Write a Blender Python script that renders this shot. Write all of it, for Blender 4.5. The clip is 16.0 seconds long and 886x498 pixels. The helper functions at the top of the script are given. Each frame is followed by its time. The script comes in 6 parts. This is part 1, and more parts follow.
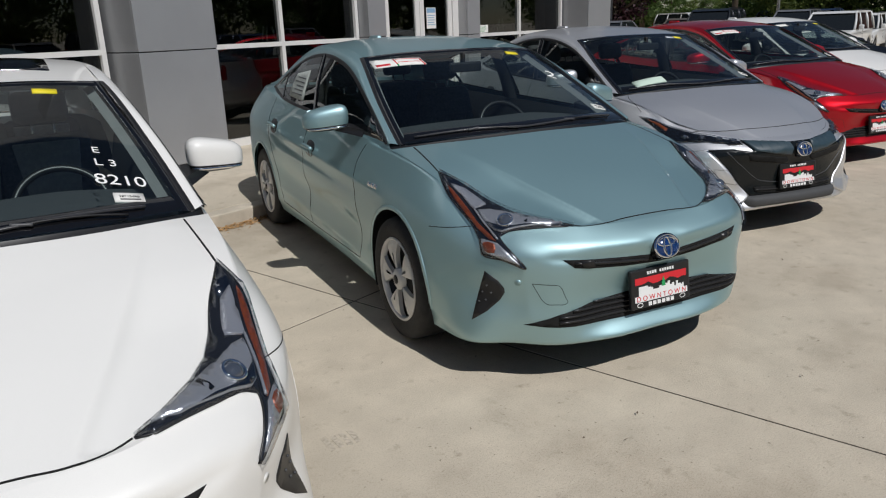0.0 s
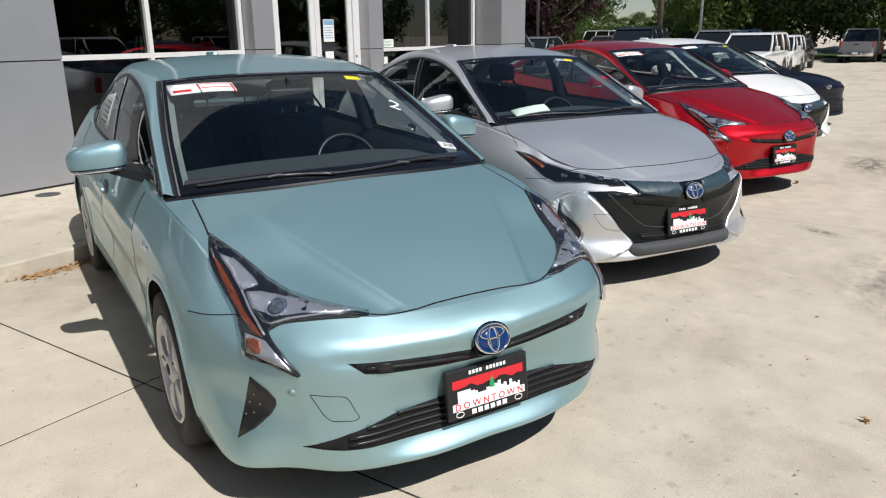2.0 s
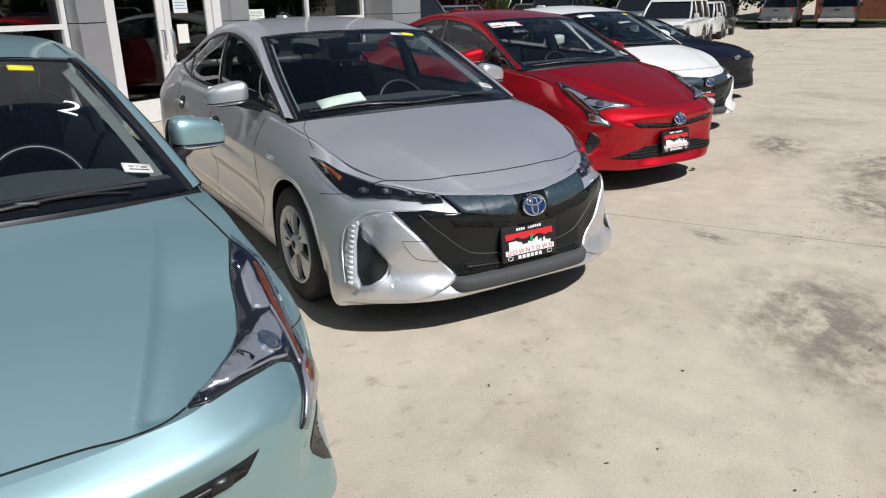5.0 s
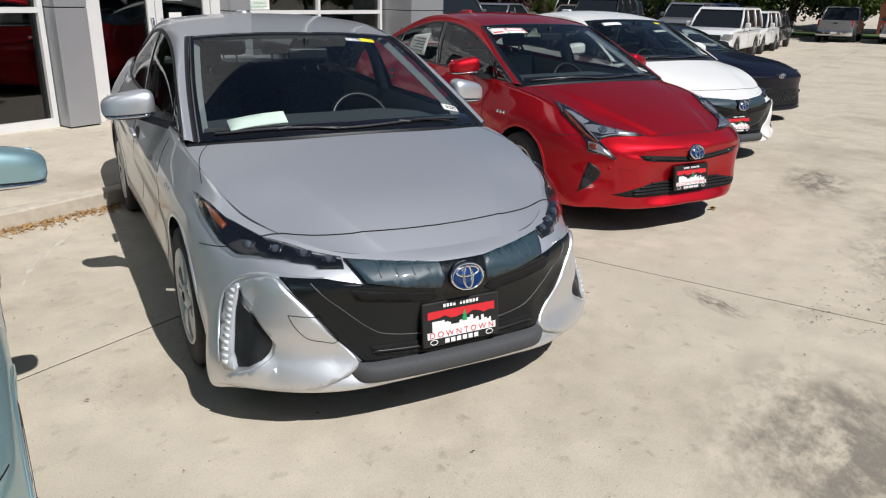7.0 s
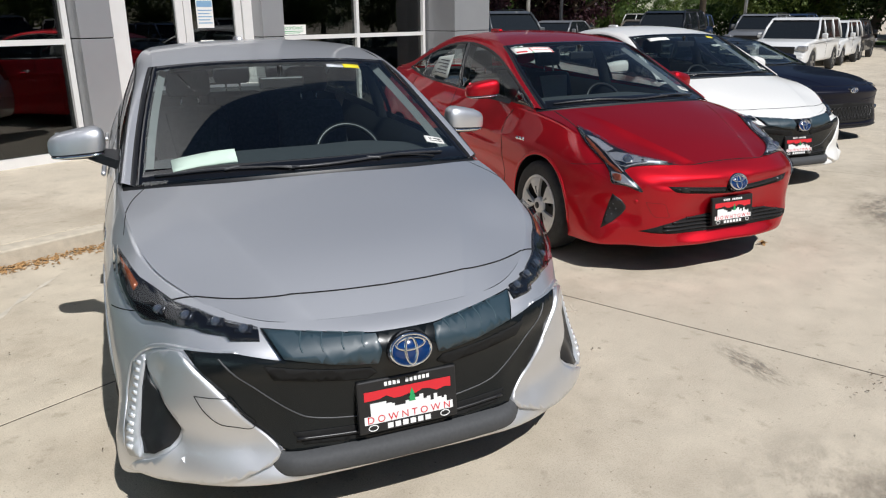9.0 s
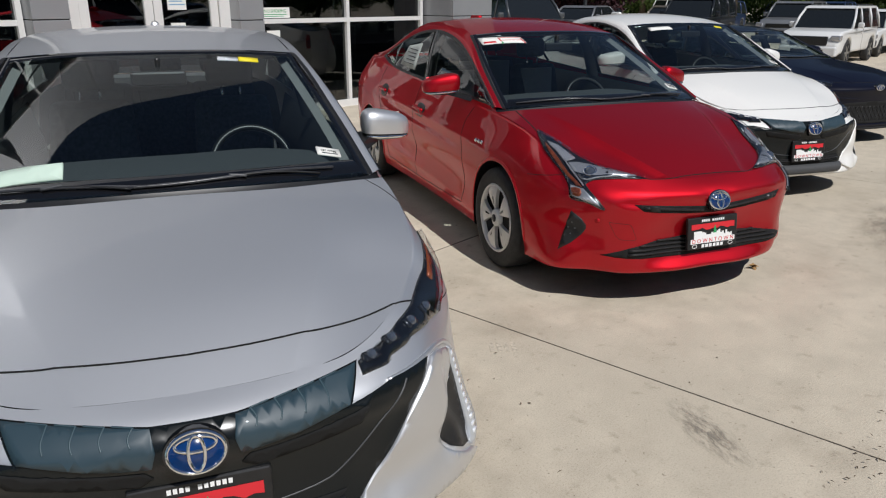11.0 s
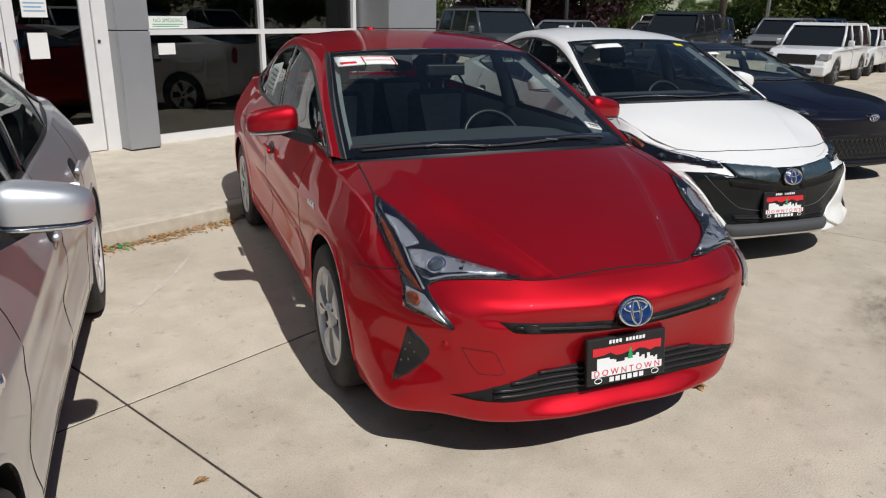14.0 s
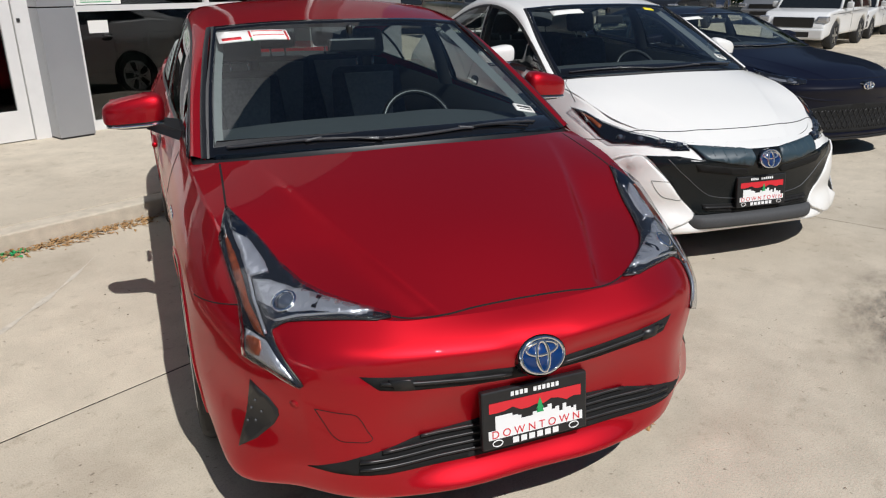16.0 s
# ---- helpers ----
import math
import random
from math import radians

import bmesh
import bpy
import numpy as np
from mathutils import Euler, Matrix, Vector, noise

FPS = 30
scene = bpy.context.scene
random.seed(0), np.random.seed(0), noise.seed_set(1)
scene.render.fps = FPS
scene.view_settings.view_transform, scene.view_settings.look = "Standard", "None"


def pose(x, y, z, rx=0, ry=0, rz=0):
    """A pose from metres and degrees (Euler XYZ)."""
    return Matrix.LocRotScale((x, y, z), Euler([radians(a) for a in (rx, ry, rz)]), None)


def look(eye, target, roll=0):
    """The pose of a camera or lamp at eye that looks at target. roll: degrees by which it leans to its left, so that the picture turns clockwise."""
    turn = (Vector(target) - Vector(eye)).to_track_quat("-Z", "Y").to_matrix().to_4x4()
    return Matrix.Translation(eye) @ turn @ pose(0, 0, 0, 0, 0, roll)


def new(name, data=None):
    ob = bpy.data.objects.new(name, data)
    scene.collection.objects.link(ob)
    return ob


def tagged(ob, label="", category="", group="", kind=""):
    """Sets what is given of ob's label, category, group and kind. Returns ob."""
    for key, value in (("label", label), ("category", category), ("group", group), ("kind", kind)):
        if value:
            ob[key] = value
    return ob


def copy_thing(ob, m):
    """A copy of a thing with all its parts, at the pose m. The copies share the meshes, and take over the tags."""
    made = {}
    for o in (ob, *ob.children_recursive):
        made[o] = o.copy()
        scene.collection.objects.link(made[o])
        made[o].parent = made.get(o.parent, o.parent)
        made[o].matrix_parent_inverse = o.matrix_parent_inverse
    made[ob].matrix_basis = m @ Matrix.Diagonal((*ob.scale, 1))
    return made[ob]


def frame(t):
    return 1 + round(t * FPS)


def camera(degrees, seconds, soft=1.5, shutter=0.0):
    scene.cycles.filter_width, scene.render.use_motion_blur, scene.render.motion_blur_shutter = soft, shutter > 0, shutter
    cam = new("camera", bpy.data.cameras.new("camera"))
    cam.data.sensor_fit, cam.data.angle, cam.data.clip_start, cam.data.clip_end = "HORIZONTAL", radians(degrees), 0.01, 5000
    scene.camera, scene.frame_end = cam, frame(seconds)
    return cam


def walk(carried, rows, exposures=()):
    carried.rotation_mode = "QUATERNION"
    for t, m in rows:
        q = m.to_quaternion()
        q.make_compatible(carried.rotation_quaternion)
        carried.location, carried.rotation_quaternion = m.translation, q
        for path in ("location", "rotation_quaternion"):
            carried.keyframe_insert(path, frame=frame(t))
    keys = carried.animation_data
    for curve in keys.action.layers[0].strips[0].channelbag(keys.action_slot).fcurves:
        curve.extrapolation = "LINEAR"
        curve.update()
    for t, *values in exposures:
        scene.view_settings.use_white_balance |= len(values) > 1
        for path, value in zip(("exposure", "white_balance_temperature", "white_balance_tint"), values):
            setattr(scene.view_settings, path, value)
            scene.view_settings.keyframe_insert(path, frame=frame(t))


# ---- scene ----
cam = camera(62.6, 16.0, soft=1.15)
PATH = [
    (0, (0.939, 1.319, 1.543), (2.411, 2.538, 0.953), -2.1),
    (0.5, (1.196, 1.301, 1.543), (2.656, 2.509, 0.904), -3.1),
    (1, (1.438, 1.352, 1.55), (3.021, 2.424, 0.962), 0.2),
    (1.5, (1.68, 1.375, 1.562), (3.29, 2.375, 0.921), -1.5),
    (2, (1.924, 1.346, 1.57), (3.504, 2.435, 1.004), -0.7),
    (2.5, (2.137, 1.298, 1.559), (3.673, 2.418, 0.939), -1.8),
    (3, (2.383, 1.338, 1.553), (3.975, 2.389, 0.952), 0.1),
    (3.5, (2.617, 1.369, 1.563), (4.247, 2.332, 0.916), -0.8),
    (4, (2.86, 1.342, 1.556), (4.473, 2.358, 0.95), -2.1),
    (4.5, (3.11, 1.296, 1.563), (4.744, 2.26, 0.929), -1.0),
    (4.7, (3.193, 1.287, 1.55), (4.839, 2.228, 0.914), -1.2),
    (6.8, (4.211, 1.243, 1.597), (5.786, 2.274, 0.922), 0.5),
    (7, (4.313, 1.283, 1.596), (5.9, 2.31, 0.942), 1.4),
    (7.5, (4.476, 1.336, 1.594), (6.082, 2.342, 0.955), 1.4),
    (8, (4.632, 1.327, 1.598), (6.176, 2.434, 0.971), -1.2),
    (8.5, (4.819, 1.255, 1.616), (6.334, 2.424, 1.036), -0.5),
    (9, (4.958, 1.223, 1.592), (6.445, 2.415, 0.984), -0.4),
    (9.2, (5.031, 1.234, 1.59), (6.523, 2.404, 0.953), -0.3),
    (11.3, (5.894, 1.212, 1.607), (7.3, 2.469, 0.941), -0.1),
    (11.5, (5.977, 1.219, 1.608), (7.357, 2.476, 0.89), -0.4),
    (12, (6.274, 1.318, 1.598), (7.658, 2.578, 0.895), 0.2),
    (12.5, (6.528, 1.387, 1.582), (7.899, 2.661, 0.875), -2.1),
    (13, (6.857, 1.419, 1.591), (8.194, 2.766, 0.961), 0.3),
    (13.5, (7.123, 1.452, 1.585), (8.527, 2.719, 0.934), -0.2),
    (14, (7.384, 1.565, 1.572), (8.834, 2.797, 0.957), 0.9),
    (14.5, (7.553, 1.628, 1.571), (9.039, 2.783, 0.896), -0.8),
    (15, (7.728, 1.652, 1.562), (9.167, 2.866, 0.887), -0.6),
    (15.5, (7.933, 1.652, 1.56), (9.374, 2.878, 0.909), 0.1),
    (16, (8.109, 1.638, 1.54), (9.538, 2.859, 0.856), -0.4),
]
walk(cam, [(t, look(eye, target, roll)) for t, eye, target, roll in PATH],
     exposures=[(0.0, -0.5), (0.5, -0.36), (1.0, -0.03), (2.0, 0.10), (2.7, 0.0), (9.0, 0.0), (11.5, -0.3), (12.0, -0.28), (12.5, -0.2), (13.0, 0.0), (13.6, -0.1), (14.0, -0.2), (15.0, -0.2), (16.0, -0.15)])


# ---- world, sun, exposure ----
SUN_AZ, SUN_EL = radians(17.0), radians(51.5)          # the light travels towards +y, turned to +x
sun_way = Vector((math.sin(SUN_AZ) * math.cos(SUN_EL), math.cos(SUN_AZ) * math.cos(SUN_EL), -math.sin(SUN_EL)))
world = bpy.data.worlds.new("sky")
scene.world = world
world.use_nodes = True
wn = world.node_tree
sky = wn.nodes.new("ShaderNodeTexSky")
sky.sky_type, sky.sun_disc = "NISHITA", False
sky.sun_elevation, sky.sun_rotation = SUN_EL, math.pi + SUN_AZ
sky.altitude, sky.air_density, sky.dust_density = 1300.0, 1.0, 0.4
background = wn.nodes["Background"]
background.inputs["Strength"].default_value = 0.055
wn.links.new(sky.outputs["Color"], background.inputs["Color"])
sun_lamp = new("sun", bpy.data.lights.new("sun", "SUN"))
sun_lamp.data.energy, sun_lamp.data.angle, sun_lamp.data.color = 4.6, radians(0.55), (1.0, 0.99, 0.985)
sun_lamp.rotation_mode = "QUATERNION"
sun_lamp.rotation_quaternion = sun_way.to_track_quat("-Z", "Y")
scene.view_settings.exposure = 0.0


# ---- materials ----
def material(name, colour, rough=0.6, metal=0.0, coat=0.0, spec=0.5, vary=0.0, scale=8.0, bump=0.0, bump_scale=60.0,
             second=None, stain=0.0, stain_scale=0.7, per_object=0.0, emit=0.0):
    """A principled material with grain at two scales: vary and scale for the colour, bump for fine relief, stain for large blotches."""
    m = bpy.data.materials.new(name)
    m.use_nodes = True
    nt = m.node_tree
    p = nt.nodes["Principled BSDF"]
    p.inputs["Base Color"].default_value = (*colour, 1)
    p.inputs["Roughness"].default_value = rough
    p.inputs["Metallic"].default_value = metal
    p.inputs["Coat Weight"].default_value = coat
    p.inputs["Coat Roughness"].default_value = 0.03
    p.inputs["Specular IOR Level"].default_value = spec
    if emit:
        p.inputs["Emission Color"].default_value = (*colour, 1)
        p.inputs["Emission Strength"].default_value = emit
    if not (vary or bump or stain or per_object):
        return m
    co = nt.nodes.new("ShaderNodeTexCoord").outputs["Object"]

    def noisy(s, detail=5.0):
        n = nt.nodes.new("ShaderNodeTexNoise")
        n.inputs["Scale"].default_value, n.inputs["Detail"].default_value = s, detail
        nt.links.new(co, n.inputs["Vector"])
        return n.outputs["Fac"]

    colour_out = None

    def blend(fac, a, b, lo=0.3, hi=0.7):
        r = nt.nodes.new("ShaderNodeMapRange")
        r.inputs["From Min"].default_value, r.inputs["From Max"].default_value = lo, hi
        nt.links.new(fac, r.inputs["Value"])
        x = nt.nodes.new("ShaderNodeMix")
        x.data_type = "RGBA"
        nt.links.new(r.outputs["Result"], x.inputs["Factor"])
        for socket, value in ((x.inputs[6], a), (x.inputs[7], b)):
            if isinstance(value, tuple):
                socket.default_value = (*value, 1)
            else:
                nt.links.new(value, socket)
        return x.outputs[2]

    low = tuple(c * (1 - vary) for c in colour)
    high = second or tuple(min(1, c * (1 + vary)) for c in colour)
    colour_out = blend(noisy(scale), low, high)
    if stain:
        darker = tuple(c * (1 - stain) for c in colour)
        colour_out = blend(noisy(stain_scale, 7.0), darker, colour_out, 0.28, 0.52)
    if per_object:
        info = nt.nodes.new("ShaderNodeObjectInfo")
        hsv = nt.nodes.new("ShaderNodeHueSaturation")
        r = nt.nodes.new("ShaderNodeMapRange")
        r.inputs["To Min"].default_value, r.inputs["To Max"].default_value = 1 - per_object, 1 + per_object
        nt.links.new(info.outputs["Random"], r.inputs["Value"])
        nt.links.new(r.outputs["Result"], hsv.inputs["Value"])
        nt.links.new(colour_out, hsv.inputs["Color"])
        colour_out = hsv.outputs["Color"]
    nt.links.new(colour_out, p.inputs["Base Color"])
    if bump:
        b = nt.nodes.new("ShaderNodeBump")
        b.inputs["Strength"].default_value, b.inputs["Distance"].default_value = min(1, bump), 0.004
        nt.links.new(noisy(bump_scale, 8.0), b.inputs["Height"])
        nt.links.new(b.outputs["Normal"], p.inputs["Normal"])
    return m


def glass_material(name, tint, gloss=1.5):
    """Thin tinted glass: it lets light straight through and mirrors at a slant."""
    m = bpy.data.materials.new(name)
    m.use_nodes = True
    nt = m.node_tree
    nt.nodes.clear()
    out = nt.nodes.new("ShaderNodeOutputMaterial")
    mix = nt.nodes.new("ShaderNodeMixShader")
    clear = nt.nodes.new("ShaderNodeBsdfTransparent")
    shine = nt.nodes.new("ShaderNodeBsdfGlossy")
    face = nt.nodes.new("ShaderNodeLayerWeight")
    steep = nt.nodes.new("ShaderNodeMath")
    fres = nt.nodes.new("ShaderNodeMapRange")
    clear.inputs["Color"].default_value = (*tint, 1)
    shine.inputs["Roughness"].default_value = 0.01
    face.inputs["Blend"].default_value = 0.5
    steep.operation = "POWER"
    steep.inputs[1].default_value = 4.5
    nt.links.new(face.outputs["Facing"], steep.inputs[0])
    nt.links.new(steep.outputs["Value"], fres.inputs["Value"])
    straight = 2 * ((gloss - 1) / (gloss + 1)) ** 2
    fres.inputs["To Min"].default_value, fres.inputs["To Max"].default_value = straight, 0.95
    nt.links.new(fres.outputs["Result"], mix.inputs["Fac"])
    nt.links.new(clear.outputs["BSDF"], mix.inputs[1])
    nt.links.new(shine.outputs["BSDF"], mix.inputs[2])
    nt.links.new(mix.outputs["Shader"], out.inputs["Surface"])
    return m


def paint_material(name, colour, metal, rough=0.35, flake=None, deep=0.5):
    """Car paint: a deep ground coat with bright flakes in it, under a smooth clear coat."""
    m = material(name, colour, rough, 0.0 if flake else metal, coat=1.0, vary=0.05, scale=900.0)
    nt = m.node_tree
    ground_coat = nt.nodes["Principled BSDF"]
    ground_coat.inputs["Coat Roughness"].default_value = 0.012
    ground_coat.inputs["Coat Weight"].default_value = 0.65
    ground_coat.inputs["Coat IOR"].default_value = 1.5
    if flake:
        ground_coat.inputs["Specular IOR Level"].default_value = 0.05
        bright = nt.nodes.new("ShaderNodeBsdfPrincipled")
        for key in ("Coat Weight", "Coat Roughness", "Coat IOR"):
            bright.inputs[key].default_value = ground_coat.inputs[key].default_value
        bright.inputs["Roughness"].default_value = rough
        bright.inputs["Metallic"].default_value = 1.0
        bright.inputs["Base Color"].default_value = (*flake, 1)
        mix = nt.nodes.new("ShaderNodeMixShader")
        mix.inputs["Fac"].default_value = deep
        nt.links.new(bright.outputs["BSDF"], mix.inputs[1])
        nt.links.new(ground_coat.outputs["BSDF"], mix.inputs[2])
        nt.links.new(mix.outputs["Shader"], nt.nodes["Material Output"].inputs["Surface"])
    return m


def slab_material():
    """Pale broom-finished concrete: soft stains, tyre-dark patches, small dark specks and fine relief."""
    m = material("concrete_slab", (0.575, 0.505, 0.40), 0.9, vary=0.09, scale=5.0, bump=0.6, bump_scale=140.0, stain=0.12, stain_scale=0.55, per_object=0.03)
    nt = m.node_tree
    p = nt.nodes["Principled BSDF"]
    before = p.inputs["Base Color"].links[0].from_socket
    co = nt.nodes.new("ShaderNodeTexCoord").outputs["Object"]

    def patch(scale, detail, rough, lo, hi, colour, amount, before):
        n = nt.nodes.new("ShaderNodeTexNoise")
        n.inputs["Scale"].default_value, n.inputs["Detail"].default_value, n.inputs["Roughness"].default_value = scale, detail, rough
        nt.links.new(co, n.inputs["Vector"])
        r = nt.nodes.new("ShaderNodeMapRange")
        for key, v in (("From Min", lo), ("From Max", hi), ("To Min", 0.0), ("To Max", amount)):
            r.inputs[key].default_value = v
        nt.links.new(n.outputs["Fac"], r.inputs["Value"])
        x = nt.nodes.new("ShaderNodeMix")
        x.data_type, x.blend_type = "RGBA", "MULTIPLY"
        nt.links.new(r.outputs["Result"], x.inputs["Factor"])
        nt.links.new(before, x.inputs[6])
        x.inputs[7].default_value = (*colour, 1)
        return x.outputs[2]

    c = patch(0.75, 9.0, 0.68, 0.50, 0.68, (0.55, 0.51, 0.47), 0.55, before)
    c = patch(9.0, 6.0, 0.6, 0.60, 0.72, (0.55, 0.52, 0.48), 0.55, c)
    c = patch(42.0, 3.0, 0.5, 0.68, 0.74, (0.35, 0.33, 0.30), 0.75, c)
    c = patch(120.0, 4.0, 0.6, 0.52, 0.70, (0.60, 0.58, 0.55), 0.50, c)
    c = patch(330.0, 2.0, 0.5, 0.52, 0.70, (0.55, 0.53, 0.50), 0.50, c)
    nt.links.new(c, p.inputs["Base Color"])
    return m


M = {
    "slab": slab_material(),
    "kerb": material("kerb_concrete", (0.52, 0.46, 0.37), 0.9, vary=0.12, scale=14.0, bump=0.7, bump_scale=90.0, stain=0.2, stain_scale=1.6),
    "asphalt": material("asphalt", (0.12, 0.115, 0.105), 0.95, vary=0.25, scale=30.0, bump=0.6, bump_scale=220.0, stain=0.25, stain_scale=0.2),
    "panel": material("grey_metal_panel", (0.34, 0.345, 0.355), 0.42, 0.35, vary=0.04, scale=2.0, stain=0.06, stain_scale=1.2),
    "panel_gap": material("panel_joint", (0.03, 0.03, 0.03), 0.9),
    "alu": material("white_aluminium", (0.74, 0.73, 0.71), 0.4, 0.1, vary=0.03, scale=6.0),
    "window": glass_material("shop_glass", (0.30, 0.33, 0.32), 1.55),
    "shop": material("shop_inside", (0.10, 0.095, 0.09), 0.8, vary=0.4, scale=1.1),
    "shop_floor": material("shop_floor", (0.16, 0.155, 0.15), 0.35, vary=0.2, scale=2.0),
    "rubber": material("tyre_rubber", (0.022, 0.022, 0.023), 0.75, vary=0.3, scale=30.0, bump=0.3, bump_scale=120.0),
    "black": material("black_plastic", (0.012, 0.012, 0.013), 0.38, vary=0.2, scale=40.0),
    "gloss_black": material("gloss_black", (0.006, 0.006, 0.007), 0.08, coat=0.6),
    "gap": material("dark_gap", (0.004, 0.004, 0.004), 0.9),
    "grey_plastic": material("grey_plastic", (0.06, 0.062, 0.066), 0.45, vary=0.1, scale=60.0, bump=0.15, bump_scale=400.0),
    "chrome": material("chrome", (0.82, 0.83, 0.85), 0.06, 1.0),
    "rim": material("rim_silver", (0.40, 0.41, 0.42), 0.28, 0.95, vary=0.05, scale=20.0),
    "rim_cover": material("rim_cover_silver", (0.66, 0.66, 0.65), 0.40, 0.25, vary=0.06, scale=20.0),
    "rim_dark": material("rim_dark", (0.018, 0.018, 0.02), 0.5, 0.2),
    "seat": material("seat_cloth", (0.085, 0.088, 0.095), 0.9, vary=0.25, scale=60.0),
    "seat_light": material("seat_cloth_light", (0.36, 0.355, 0.34), 0.9, vary=0.15, scale=60.0),
    "dash": material("dash_plastic", (0.058, 0.062, 0.066), 0.7, vary=0.15, scale=80.0, bump=0.2, bump_scale=500.0),
    "trim_light": material("light_trim", (0.24, 0.24, 0.235), 0.7, vary=0.05, scale=20.0),
    "windscreen": glass_material("windscreen_glass", (0.80, 0.88, 0.87), 1.52),
    "side_glass": glass_material("side_glass", (0.74, 0.79, 0.76), 1.5),
    "lens": glass_material("lamp_lens", (0.93, 0.94, 0.95), 1.45),
    "amber": material("amber_reflector", (0.24, 0.050, 0.014), 0.30, 0.35, coat=0.8, vary=0.35, scale=90.0, bump=0.5, bump_scale=80.0),
    "lamp_silver": material("lamp_reflector", (0.50, 0.51, 0.54), 0.22, 0.65, bump=0.7, bump_scale=70.0),
    "white_led": material("led_strip", (0.50, 0.52, 0.54), 0.3, 0.3, coat=0.8),
    "lamp_dark": material("lamp_housing", (0.035, 0.038, 0.046), 0.16, 0.6),
    "blue": material("emblem_blue", (0.002, 0.030, 0.13), 0.2, 0.0, coat=0.3),
    "paper": material("paper", (0.78, 0.77, 0.73), 0.7),
    "paper_green": material("paper_mint", (0.55, 0.68, 0.58), 0.7),
    "red_print": material("red_print", (0.62, 0.02, 0.03), 0.5),
    "green_print": material("green_print", (0.02, 0.32, 0.10), 0.5),
    "white_print": material("white_print", (0.80, 0.80, 0.79), 0.5),
    "dark_print": material("dark_print", (0.02, 0.02, 0.02), 0.6),
    "yellow_print": material("yellow_tag", (0.80, 0.66, 0.02), 0.6),
    "chalk": material("window_chalk", (0.82, 0.82, 0.80), 0.8),
    "blue_print": material("blue_print", (0.22, 0.38, 0.55), 0.5),
    "bark_crumb": material("leaf_crumb", (0.09, 0.065, 0.04), 0.95, vary=0.4, scale=30.0),
    "joint": material("joint_dirt", (0.055, 0.045, 0.035), 0.95, vary=0.5, scale=25.0),
    "worn": material("worn_mark", (0.48, 0.42, 0.335), 0.9, vary=0.3, scale=60.0),
    "scrape": material("pale_scrape", (0.555, 0.505, 0.425), 0.9, vary=0.15, scale=20.0),
    "tail": material("tail_lamp_red", (0.42, 0.012, 0.012), 0.15, coat=1.0),
}
PAINT = {
    "teal": paint_material("teal_paint", (0.080, 0.150, 0.162), 1.0, 0.52, (0.60, 0.84, 0.88), 0.46),
    "silver": paint_material("silver_paint", (0.22, 0.225, 0.235), 1.0, 0.48, (0.96, 0.965, 0.985), 0.34),
    "red": paint_material("red_paint", (0.120, 0.0010, 0.005), 1.0, 0.50, (0.82, 0.014, 0.028), 0.46),
    "white": paint_material("white_paint", (0.80, 0.79, 0.76), 0.0, 0.4),
    "navy": paint_material("navy_paint", (0.004, 0.005, 0.014), 0.0, 0.5),
}

PAINT["navy"].node_tree.nodes["Principled BSDF"].inputs["Specular IOR Level"].default_value = 0.10
PAINT["navy"].node_tree.nodes["Principled BSDF"].inputs["Coat Weight"].default_value = 0.35


# ---- mesh helpers ----
def link_mesh(name, verts, faces, mat, parent=None, smooth=True, normals=None):
    me = bpy.data.meshes.new(name)
    me.from_pydata([tuple(v) for v in verts], [], [tuple(f) for f in faces])
    me.materials.append(mat)
    if smooth:
        me.polygons.foreach_set("use_smooth", [True] * len(me.polygons))
    if normals is not None:
        me.normals_split_custom_set_from_vertices([tuple(n) for n in normals])
    me.update()
    ob = new(name, me)
    if parent is not None:
        ob.parent = parent
    return ob


def part(name, bm, mat, parent=None, label="", smooth=False):
    """Links a bmesh as one mesh object under a thing or a part."""
    me = bpy.data.meshes.new(name)
    bmesh.ops.recalc_face_normals(bm, faces=bm.faces)
    bm.to_mesh(me)
    bm.free()
    me.materials.append(mat)
    if smooth:
        me.polygons.foreach_set("use_smooth", [True] * len(me.polygons))
    ob = new(name, me)
    if parent is not None:
        ob.parent = parent
    if label:
        ob["label"] = label
    return ob


def thing(name, label, category, group="", at=None):
    """An empty at the base of a thing, which carries its tags."""
    ob = new(name)
    ob.empty_display_size = 0.2
    if at is not None:
        ob.matrix_basis = at
    return tagged(ob, label, category, group)


def box(bm, x0, x1, y0, y1, z0, z1, bevel=0.0):
    m = Matrix.LocRotScale(((x0 + x1) / 2, (y0 + y1) / 2, (z0 + z1) / 2), None, (x1 - x0, y1 - y0, z1 - z0))
    made = bmesh.ops.create_cube(bm, size=1.0, matrix=m)
    if bevel:
        edges = list({e for v in made["verts"] for e in v.link_edges})
        bmesh.ops.bevel(bm, geom=edges, offset=bevel, segments=2, affect="EDGES", profile=0.5)
    return bm


def boxes(*rows, bevel=0.0):
    bm = bmesh.new()
    for r in rows:
        box(bm, *r, bevel=bevel)
    return bm


